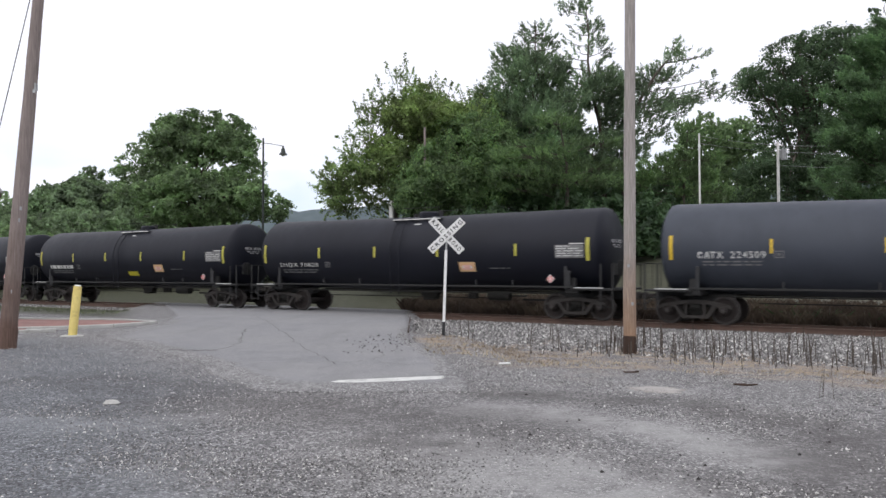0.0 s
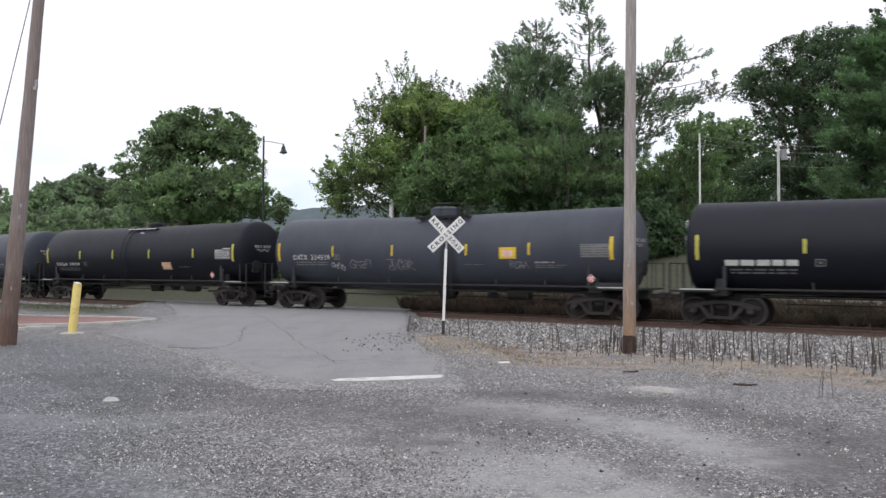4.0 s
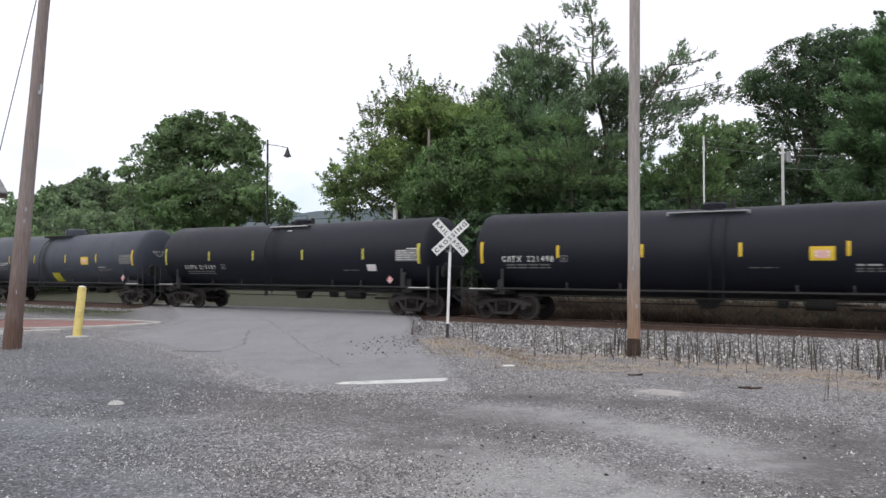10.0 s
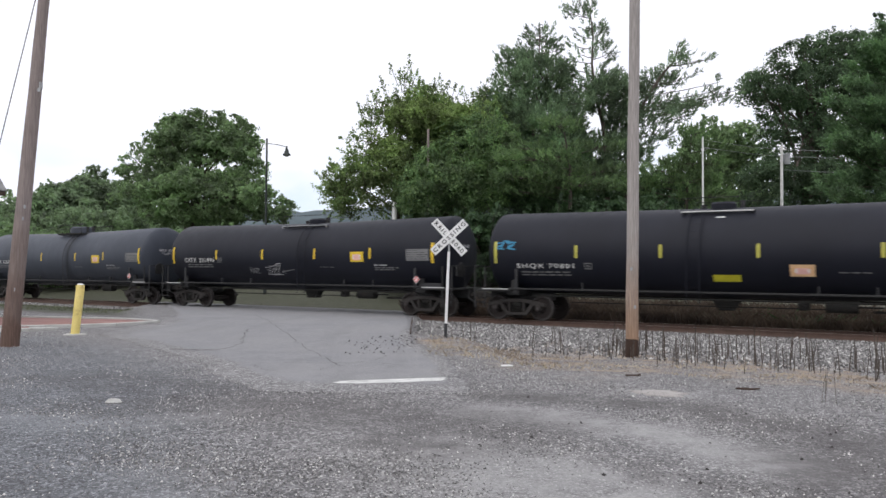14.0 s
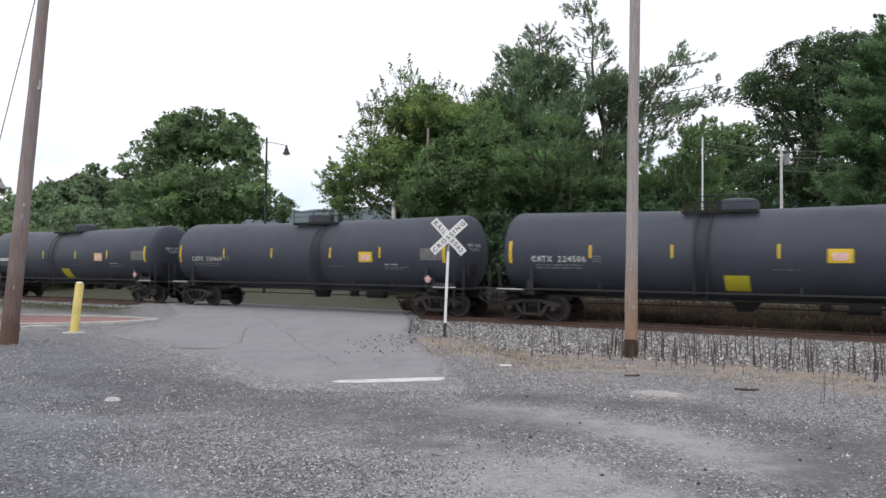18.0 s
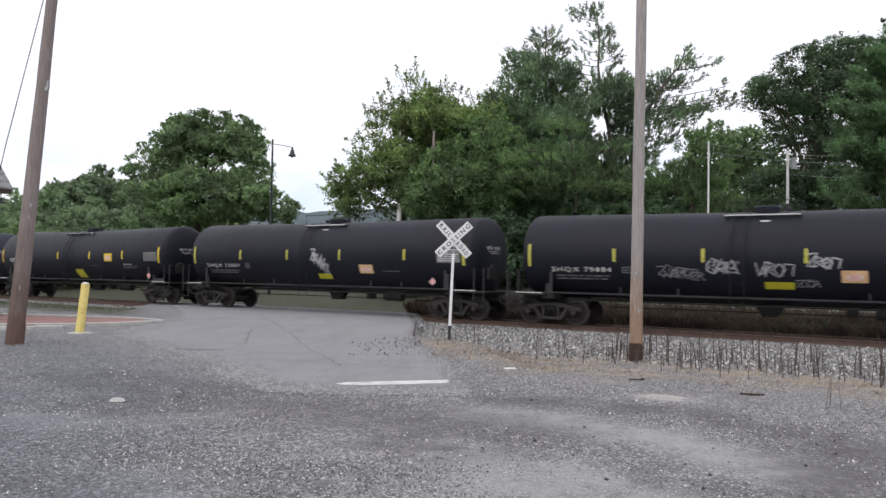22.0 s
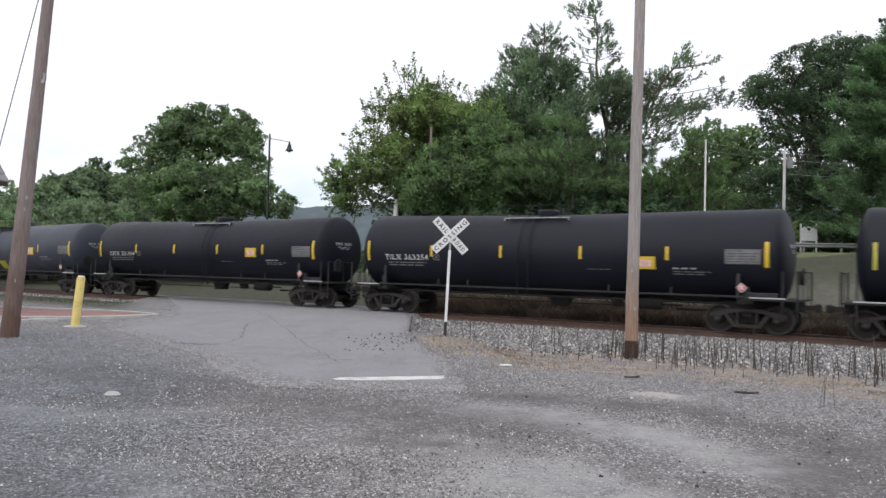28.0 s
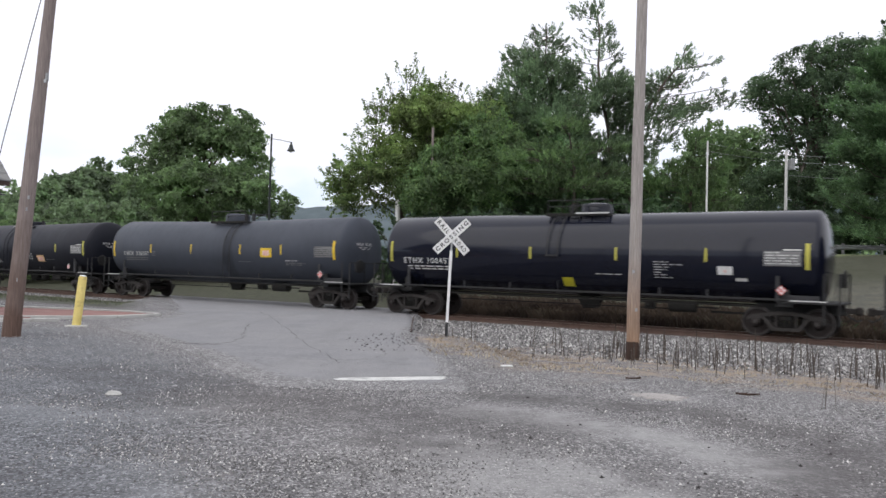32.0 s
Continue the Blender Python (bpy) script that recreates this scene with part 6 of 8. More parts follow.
# the station's roof corner, with a lamp below the eave; the house lies along the track
st = thing("station_house", "cream station house with a grey shingled gable roof", "house", at=pose(-13.1, 23.9, 0, 0, 0, math.degrees(TRACK_TURN)))
part("wall", Shape().box(-5.2, -5.8, 1.9, 7.2, 9.0, 4.4, 0.02), M_WALL, st)
EAVE, RIDGE = 4.08, 9.23
for e, x0 in ((1, 0.0), (-1, -10.4)):
    part("roof", Shape().add([(x0, 0, EAVE), (x0, -12, EAVE), (-5.2, -12, RIDGE), (-5.2, 0, RIDGE), (x0 - e * 0.12, 0, EAVE - 0.02), (x0 - e * 0.12, -12, EAVE - 0.02), (-5.2, -12, RIDGE - 0.16), (-5.2, 0, RIDGE - 0.16)],
                             [(0, 1, 2, 3), (7, 6, 5, 4), (0, 3, 7, 4), (1, 5, 6, 2), (0, 4, 5, 1)]), M_SHINGLE, st, smooth=0)
for k in range(22):
    f, g_ = k / 22, (k + 1.15) / 22
    part("shingle_course", Shape().add([(0.03 - 5.2 * f, 0.02, EAVE + 5.15 * f + 0.035), (0.03 - 5.2 * f, -12, EAVE + 5.15 * f + 0.035), (0.02 - 5.2 * g_, -12, EAVE + 5.15 * g_ + 0.012), (0.02 - 5.2 * g_, 0.02, EAVE + 5.15 * g_ + 0.012), (0.03 - 5.2 * f, 0.02, EAVE + 5.15 * f + 0.0), (0.03 - 5.2 * f, -12, EAVE + 5.15 * f + 0.0)], [(0, 1, 2, 3), (4, 5, 1, 0)]), M_SHINGLE, st, smooth=0)
part("eave_board", Shape().box(-0.02, -6, EAVE - 0.07, 0.05, 12, 0.14, 0.01), M_EDGE, st, "dark eave board")
part("gable_wall", Shape().slab([(-9.2, EAVE - 0.1), (-1.2, EAVE - 0.1), (-5.2, RIDGE - 0.9)], -1.2, -1.35), M_WALL, st, smooth=0)
part("eave_lamp", Shape().rod((-0.15, -0.25, EAVE - 0.02), (-0.15, -0.25, EAVE - 0.28), 0.012, n=6).turned([(0, 0.03), (0.10, 0.06), (0.14, 0.20), (0.16, 0.22), (0.16, 0.02)], 16, m=pose(-0.15, -0.25, EAVE - 0.26) @ Matrix.Rotation(radians(-90), 4, "X")), M_DARK_IRON, st, "dark iron lamp under the eave")


# poles, rail fence, notice board and shed behind the track
def far_pole(x, y, top, r, label, box=False, wood=None, arm=True):
    z = floor_at(x, y)
    t = thing("distant_pole", label, "utility pole", at=pose(x, y, z))
    part("shaft", Shape().pipe([(0, 0, -0.2), (0, 0, (top - z) / 2), (0, 0, top - z)], [r, r * 0.92, r * 0.82], 12), wood or M_FARPOLE, t)
    if box:
        part("transformer", Shape().rod((0.36, -0.1, top - z - 1.35), (0.36, -0.1, top - z - 0.55), 0.20, n=16).box(0.18, -0.05, top - z - 0.95, 0.2, 0.06, 0.5, 0.01), M_GALV, t, "pale grey transformer can")
    if arm:
        part("crossarm", Shape().box(0.1, 0, top - z - 0.25, 0.5, 0.08, 0.08, 0.01), M_FARPOLE, t)
    return t


far_pole(25.2, 58.9, 11.35, 0.115, "pale wooden pole with a transformer can among trees", True)
far_pole(15.6, 47.5, 10.0, 0.062, "thin pale wooden pole among trees", arm=False)
far_pole(-0.86, 48.3, 10.5, 0.09, "slim brown-grey wooden pole overgrown by vines", wood=M_POLE_OLD, arm=False)
far_pole(-2.95, 49.5, 6.15, 0.19, "short grey wooden pole behind the track")
wires = thing("power_lines", "thin sagging power lines between the far poles", "power line")
for z0, z1, x1, y1 in ((11.1, 11.5, 44, 58), (10.6, 10.9, 44, 58.2), (9.6, 9.6, 44, 58.4)):
    pts = [(25.2 + (x1 - 25.2) * f, 58.9 + (y1 - 58.9) * f, z0 + (z1 - z0) * f - 1.2 * f * (1 - f)) for f in np.linspace(0, 1, 9)]
    part("wire", Shape().pipe(pts, 0.016, 4), M_GALV, wires)
for z0, z1 in ((11.1, 9.85), (10.6, 9.4)):
    pts = [(25.2 - 9.6 * f, 58.9 - 11.4 * f, z0 + (z1 - z0) * f - 0.3 * f * (1 - f)) for f in np.linspace(0, 1, 7)]
    part("wire", Shape().pipe(pts, 0.016, 4), M_GALV, wires)

fence = thing("guard_rail", "weathered grey corrugated steel guard rail above the grassy bank", "guard rail")
FENCE = [(14.5 + 2.15 * k, 53.2 - 0.55 * k) for k in range(15)]
for x, y in FENCE:
    z = floor_at(x, y)
    part("post", Shape().box(x, y, z + 0.33, 0.15, 0.15, 1.0, 0.02), M_GALV, fence)
BEAM = [(0.0, -0.155), (-0.015, -0.15), (-0.08, -0.105), (-0.08, -0.06), (-0.01, -0.02), (-0.01, 0.02), (-0.08, 0.06), (-0.08, 0.105), (-0.015, 0.15), (0.0, 0.155)]
for (xa, ya), (xb, yb) in zip(FENCE[:-1], FENCE[1:]):
    za_, zb_ = floor_at(xa, ya) + 0.58, floor_at(xb, yb) + 0.58
    v = [(x, y - 0.09 + q + o, z + h) for x, y, z in ((xa, ya, za_), (xb, yb, zb_)) for o in (0, 0.006) for q, h in BEAM]
    f = [(i, i + 1, 21 + i, 20 + i) for i in range(9)] + [(10 + i, 30 + i, 31 + i, 11 + i) for i in range(9)] + [(0, 20, 30, 10), (9, 19, 39, 29)]
    part("beam", Shape().add(v, f), M_GALV, fence, smooth=30)

M_LAWN = surface("fresh_green_lawn", (0.085, 0.108, 0.045), (0.150, 0.175, 0.078), 0.95, 0, 25, 0.8, 0.5, 0.02, stain=(0.155, 0.140, 0.090))
thing("bank_lawn", "strip of fresh green lawn on top of the bank", "lawn", draped([(44.2, 17.5, 22.0), (45.6, 15.5, 27.0), (47.5, 14.5, 29.0), (49.5, 14.0, 31.0), (51.5, 14.5, 32.0)], 0.012, 16, 0.35, 15, "bank_lawn", M_LAWN, 3), kind="structure")
nb = thing("notice_board", "white notice board with an arched top on two posts", "sign", at=pose(23.7, 51.6, floor_at(23.7, 51.6)))
arch = [(-0.47, 1.18), (0.47, 1.18)] + [(0.47 * math.cos(a), 1.92 + 0.20 * math.sin(a)) for a in np.linspace(0, math.pi, 9)]
part("board", Shape().slab([(a, b - 0.3) for a, b in arch], -0.03, 0.03), M_SIGN, nb, smooth=0)
part("mark", Shape().turned([(-0.042, 0.01), (-0.042, 0.10), (-0.030, 0.10)], 12, m=pose(0, 0, 1.65)), M_SIGNBLACK, nb, "small dark round printed mark")
for x in (-0.51, 0.51):
    part("leg", Shape().box(x, 0.0, 0.9, 0.09, 0.09, 2.2, 0.01), M_SIGN, nb)
sg = thing("post_sign", "small white sign on a dark post on the bank", "sign", at=pose(19.15, 50.6, floor_at(19.15, 50.6)))
part("post", Shape().box(0, 0, 0.95, 0.14, 0.10, 2.3, 0.01), M_DARK_IRON, sg)
part("panel", Shape().box(0.08, -0.07, 2.22, 0.5, 0.03, 0.34, 0.01), M_SIGN, sg)
sz = floor_at(19.9, 57.5)
shed = thing("shed", "small pale grey shed behind the guard rail", "shed", at=pose(19.9, 57.5, sz))
part("wall", Shape().box(0, 0, (5.75 - sz) / 2 - 0.2, 2.4, 2.6, 5.75 - sz + 0.4, 0.02), M_HOUSE, shed)
part("roof", Shape().slab([(-1.4, 5.70 - sz), (1.4, 5.70 - sz), (1.4, 5.82 - sz), (0, 6.05 - sz), (-1.4, 5.82 - sz)], -1.5, 1.5), M_SHINGLE, shed, smooth=0)
kz = floor_at(17.6, 55.3)
tk = thing("gas_tank", "white rounded gas tank on tall legs beside the shed", "tank", at=pose(17.6, 55.3, kz))
part("vessel", Shape().turned([(-0.55, 0.05), (-0.52, 0.2), (-0.45, 0.34), (-0.3, 0.40), (0.3, 0.40), (0.45, 0.34), (0.52, 0.2), (0.55, 0.05)], 20, m=pose(0, 0, 4.85 - kz, 0, 0, 70)), M_SIGN, tk)
for x in (-0.3, 0.3):
    part("leg", Shape().box(x, 0, (4.6 - kz) / 2 - 0.1, 0.12, 0.5, 4.6 - kz + 0.2, 0.02), M_CONCRETE, tk)

# bits on the gravel
thing("litter", "scrap of white litter on the gravel", "litter", Shape().box(0, 0, 0.02, 0.20, 0.10, 0.03, 0.012, m=Matrix.Rotation(0.2, 4, "Z")), M_SIGN, at=pose(1.15, 14.0, floor_at(1.15, 14.0)))
thing("pale_stone", "pale flat stone in the gravel lot", "stone", Shape().turned([(-0.03, 0.03), (-0.02, 0.09), (0.0, 0.11), (0.035, 0.07), (0.045, 0.01)], 7, m=Matrix.Rotation(radians(90), 4, "X") @ Matrix.Diagonal((1, 1, 0.7, 1))), M_CONCRETE, at=pose(-4.0, 9.8, floor_at(-4.0, 9.8)))
for k, (x, y, w) in enumerate(((4.4, 11.4, 0.34), (3.2, 13.2, 0.30))):
    rng = random.Random(k + 4)
    scrap = Shape()
    for j in range(5):
        scrap.box(rng.uniform(-w / 2, w / 2), rng.uniform(-0.05, 0.05), 0.01, w * rng.uniform(0.25, 0.55), rng.uniform(0.02, 0.05), rng.uniform(0.015, 0.03), 0.006, m=Matrix.Rotation(rng.uniform(-0.5, 0.5), 4, "Z") @ Matrix.Rotation(rng.uniform(-0.1, 0.1), 4, "Y"))
    thing("wood_scrap", "dark scraps of rotten wood on the gravel", "scrap", scrap, M_POLE_BASE, at=pose(x, y, floor_at(x, y)), group="wood scraps")
thing("sand_patch", "patch of pale sand spilt on the gravel lot", "sand", draped([(10.55, 2.95, 3.05), (10.7, 2.75, 3.2), (10.85, 2.6, 3.28), (11.0, 2.66, 3.15), (11.12, 2.85, 3.0)], 0.007, 8, 0.06, 9, "sand_patch", M_SAND, 3), kind="structure")


# ---- trees ----
def leaf_quads(rng, centres, size, flat=0.0, long_=1.6, facing=None):
    """Small folded leaves at the centres: two triangles each, turned at random or about a facing; flat: how level they lie."""
    n = len(centres)
    a = rng.normal(size=(n, 3))
    a[:, 2] *= 1 - flat
    if facing is not None:
        face = facing + rng.normal(0, 0.42, (n, 3))
        face /= np.linalg.norm(face, axis=1, keepdims=True) + 1e-9
        a -= face * (a * face).sum(1, keepdims=True)
    a /= np.linalg.norm(a, axis=1, keepdims=True) + 1e-9
    if facing is not None:
        b = np.cross(face, a)
    else:
        b = rng.normal(size=(n, 3))
        b[:, 2] *= 1 - flat
        b -= a * (a * b).sum(1, keepdims=True)
    b /= np.linalg.norm(b, axis=1, keepdims=True) + 1e-9
    w = size * rng.uniform(0.6, 1.35, (n, 1))
    c = np.cross(a, b) * w * 0.22
    v = np.stack([centres - a * w * long_ / 2, centres + b * w / 2 + c, centres + a * w * long_ / 2, centres - b * w / 2 + c], 1).reshape(-1, 3)
    return v, np.arange(4 * n).reshape(n, 4)


def limbs(sh, rng, base, crown, r, count, up=0.35):
    """A tapered trunk into the crown with limbs to points inside it."""
    top = np.array(crown[0][:3])
    mid = base + (top - base) * 0.5 + rng.normal(0, 0.25, 3) * (1, 1, 0)
    pts = [tuple(base - (0, 0, 0.3)), tuple(base + (top - base) * 0.2), tuple(mid), tuple(top)]
    sh.pipe(pts, [r * 1.25, r, r * 0.75, r * 0.25], 10)
    for k in range(count):
        c = crown[k % len(crown)]
        d = rng.normal(size=3)
        d /= np.linalg.norm(d)
        end = np.array(c[:3]) + d * np.array(c[3:6]) * 0.75
        f = rng.uniform(0.3, 0.8)
        start = base + (top - base) * f
        bend = (start + end) / 2 + (0, 0, up)
        sh.pipe([tuple(start), tuple(bend), tuple(end)], [r * 0.38 * (1.1 - f), r * 0.22, r * 0.06], 6)


def unit(v):
    return v / (np.linalg.norm(v, axis=-1, keepdims=True) + 1e-9)


def broadleaf(name, label, base, crown, leaf, trunk_r, count, size, seed, pad=0.95, per=40, holes=0.4, category="tree", spray=0.25, long_spray=1.1, gap=-1.2):
    """A broadleaved tree; crown: ellipsoids (x, y, z, rx, ry, rz[, fullness]). Domed pads of leaves, hollow below,
    sit near their skins with gaps between; twigs with leaves stick out of the skin."""
    rng = np.random.default_rng(seed)
    base = np.array([base[0], base[1], floor_at(base[0], base[1])], float)
    full = np.array([c[6] if len(c) > 6 else 1.0 for c in crown])
    crown = np.array([c[:6] for c in crown])
    sh = Shape()
    limbs(sh, rng, base, crown, trunk_r, 22)
    vol = (crown[:, 3] * crown[:, 4] * crown[:, 5]) ** 0.72 * full
    pick = rng.choice(len(crown), count, p=vol / vol.sum())
    c = crown[pick]
    d = unit(rng.normal(size=(count, 3)))
    lump = 0.90 + 0.16 * np.sin(d[:, 0] * 5 + seed) * np.sin(d[:, 2] * 6 + 2 * seed) + 0.09 * np.sin(d[:, 1] * 9 + d[:, 2] * 7 + seed)
    rad = lump * (1 - holes * rng.random(count) ** 1.8)
    p = c[:, :3] + d * c[:, 3:6] * rad[:, None]
    wave = np.sin(p[:, 0] * 1.1 + seed) + np.sin(p[:, 1] * 1.3) + np.sin(p[:, 2] * 1.7 + seed * 2)
    keep = (wave > gap) & (p[:, 2] > base[2] + 0.4)
    p, d = p[keep], d[keep]
    n = len(p)
    big = pad * rng.uniform(0.45, 1.25, (n, 1, 1))
    g = unit(rng.normal(size=(n, per, 3)) + (d * 0.7 + (0, 0, 0.75))[:, None])
    leaves = p[:, None] + g * big * rng.uniform(0.62, 1.06, (n, per, 1)) * (1, 1, 0.7) + rng.normal(0, 0.06, (n, per, 3))
    leaves, face = leaves.reshape(-1, 3), g.reshape(-1, 3)
    # twigs that stick out of the skin
    n = int(count * spray)
    vol = (crown[:, 3] * crown[:, 4] * crown[:, 5]) ** 0.6 * (1.6 - 0.6 * full)
    c = crown[rng.choice(len(crown), n, p=vol / vol.sum())]
    d = unit(rng.normal(size=(n, 3)))
    root = c[:, :3] + d * c[:, 3:6] * rng.uniform(0.55, 0.98, (n, 1))
    way = unit(d + (0, 0, 0.6) + rng.normal(0, 0.25, (n, 3)))
    reach = long_spray * rng.uniform(0.5, 1.35, (n, 1))
    for o, e in zip(root, root + way * reach):
        if o[2] > base[2] + 0.4:
            sh.pipe([tuple(o - (e - o) * 0.5), tuple((o + e) / 2 - (0, 0, 0.05)), tuple(e)], [0.022, 0.014, 0.006], 3)
    k = 34 if size < 0.11 else 20
    u = rng.uniform(0, 1, (n, k, 1)) ** 0.8
    tip = root[:, None] + way[:, None] * u * reach[:, None] + rng.normal(0, 0.14, (n, k, 3)) * (1.25 - u)
    tip, lift = tip.reshape(-1, 3), np.repeat(way, k, 0) * 0.4 + rng.normal(0, 0.8, (n * k, 3))
    ok = tip[:, 2] > base[2] + 0.4
    leaves, face = np.concatenate([leaves, tip[ok]]), np.concatenate([face, lift[ok]])
    t = thing(name, label, category, at=pose(*base))
    sh.v = [tuple(q - base) for q in np.array(sh.v)]
    part("trunk", sh, M_BARK, t, "grey-brown trunk and limbs")
    v, f = leaf_quads(rng, leaves - base, size, 0.2, facing=face)
    part("crown", sheet_mesh("crown", v, f, [leaf]), None, t, "crown of many small leaves")
    return t


def at_depth(across, up, y):
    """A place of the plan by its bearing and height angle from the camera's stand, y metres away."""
    return ((across - 784) / 1411.0 * y, y, EYE_Z + (486 - up) / 1411.0 * y)


def blob(ax, ay, w, h, y, full=1.0, deep=0.8):
    x, yy, z = at_depth(ax, ay, y)
    rx, rz = w / 2 / 1411.0 * y, h / 2 / 1411.0 * y
    return (x, yy, z, rx, rx * deep, rz, full)


def bough_pine(name, label, trunk, y, boughs, seed, leaf=None, per=15, thick=30):
    """A white pine grown by the wind: a bent leader, and single boughs of needle brushes at the ends of bare branches.
    trunk: bearings and heights from low to top; boughs: bearing, height, width, depth of the plate and its fullness."""
    rng, leaf = np.random.default_rng(seed), leaf or LEAF_PINE
    line = np.array([at_depth(a, u, y) for a, u in trunk])
    base = np.array([line[0][0], y, floor_at(line[0][0], y)])
    line = np.concatenate([[base - (0, 0, 0.3)], line]) - base
    t = thing(name, label, "tree", at=pose(*base))
    sh, k = Shape(), len(line)
    sh.pipe([tuple(p) for p in line], [0.17 * (1 - 0.9 * i / (k - 1)) + 0.012 for i in range(k)], 9)
    centres, ways = [], []
    for ax, ay, w, h, full in boughs:
        c = np.array(at_depth(ax, ay, y)) - base + (0, rng.uniform(-1.5, 1.5) * min(1.0, w / 60), 0)
        r = np.array([w / 2, 0, h / 2]) / 1411.0 * y
        r[1] = min(1.7, max(0.35, r[0]))
        r[2] *= 0.6 if leaf is LEAF_SOFT else 1.0
        root_z = min(c[2] - 0.22 * abs(c[0] - np.interp(c[2], line[:, 2], line[:, 0])) - 0.1, line[-1][2] - 0.1)
        o = np.array([np.interp(root_z, line[:, 2], line[:, 0]), 0, root_z])
        out = unit((c - o) * (1, 1, 0.35) + (1e-4, 0, 0))
        end = c + out * r[0] * 0.85
        sh.pipe([tuple(o), tuple((o + c) / 2 - (0, 0, 0.12)), tuple(c - (0, 0, r[2] * 0.3)), tuple(end)], [0.034, 0.026, 0.018, 0.006], 5)
        n = max(4, int(thick * full ** 1.3 * 4 * r[0] * r[2]))
        q = rng.uniform(-1, 1, (n, 3))
        q *= np.minimum(1, 1 / (np.linalg.norm(q, axis=1, keepdims=True) + 1e-6)) ** 0.8
        q[:, 2] -= 0.25 * np.hypot(q[:, 0], q[:, 1]) ** 2 - 0.1
        p = c + q * r + rng.normal(0, 0.08, (n, 3))
        for i in range(0, n, 9):
            sh.pipe([tuple(c - (0, 0, r[2] * 0.3)), tuple((c + p[i]) / 2 - (0, 0, 0.05)), tuple(p[i])], [0.018, 0.013, 0.006], 4)
        centres.append(p)
        ways.append(unit(out * 0.55 + q * (0.5, 0.5, 0.2) + np.stack([np.zeros(n), np.zeros(n), rng.uniform(0.4, 1.3, n)], 1)))
    part("trunk", sh, M_BARK, t, "dark bent trunk with bare branches")
    c, w = np.concatenate(centres), np.concatenate(ways)
    part("crown", needles(rng, c, w, per, leaf, 0.62), None, t, "brushes of green needles on single boughs")
    return t


def needles(rng, c, w, per, leaf, size=1.0):
    """Brushes of needles at the places c, pointing along w."""
    n = len(c) * per
    u = rng.uniform(-0.25, 0.55, (n, 1)) * size
    cc = np.repeat(c, per, 0) + np.repeat(w, per, 0) * u * rng.uniform(0.6, 1.3, (n, 1)) + rng.normal(0, 0.085 * size, (n, 3))
    a = unit(np.repeat(w, per, 0) + rng.normal(0, 0.55, (n, 3)))
    b = unit(np.cross(a, rng.normal(size=(n, 3))))
    ln, wd = rng.uniform(0.12, 0.24, (n, 1)), rng.uniform(0.022, 0.05, (n, 1))
    v = np.stack([cc - a * ln * 0.4, cc + b * wd, cc + a * ln, cc - b * wd], 1).reshape(-1, 3)
    return sheet_mesh("crown", v, np.arange(4 * n).reshape(n, 4), [leaf])


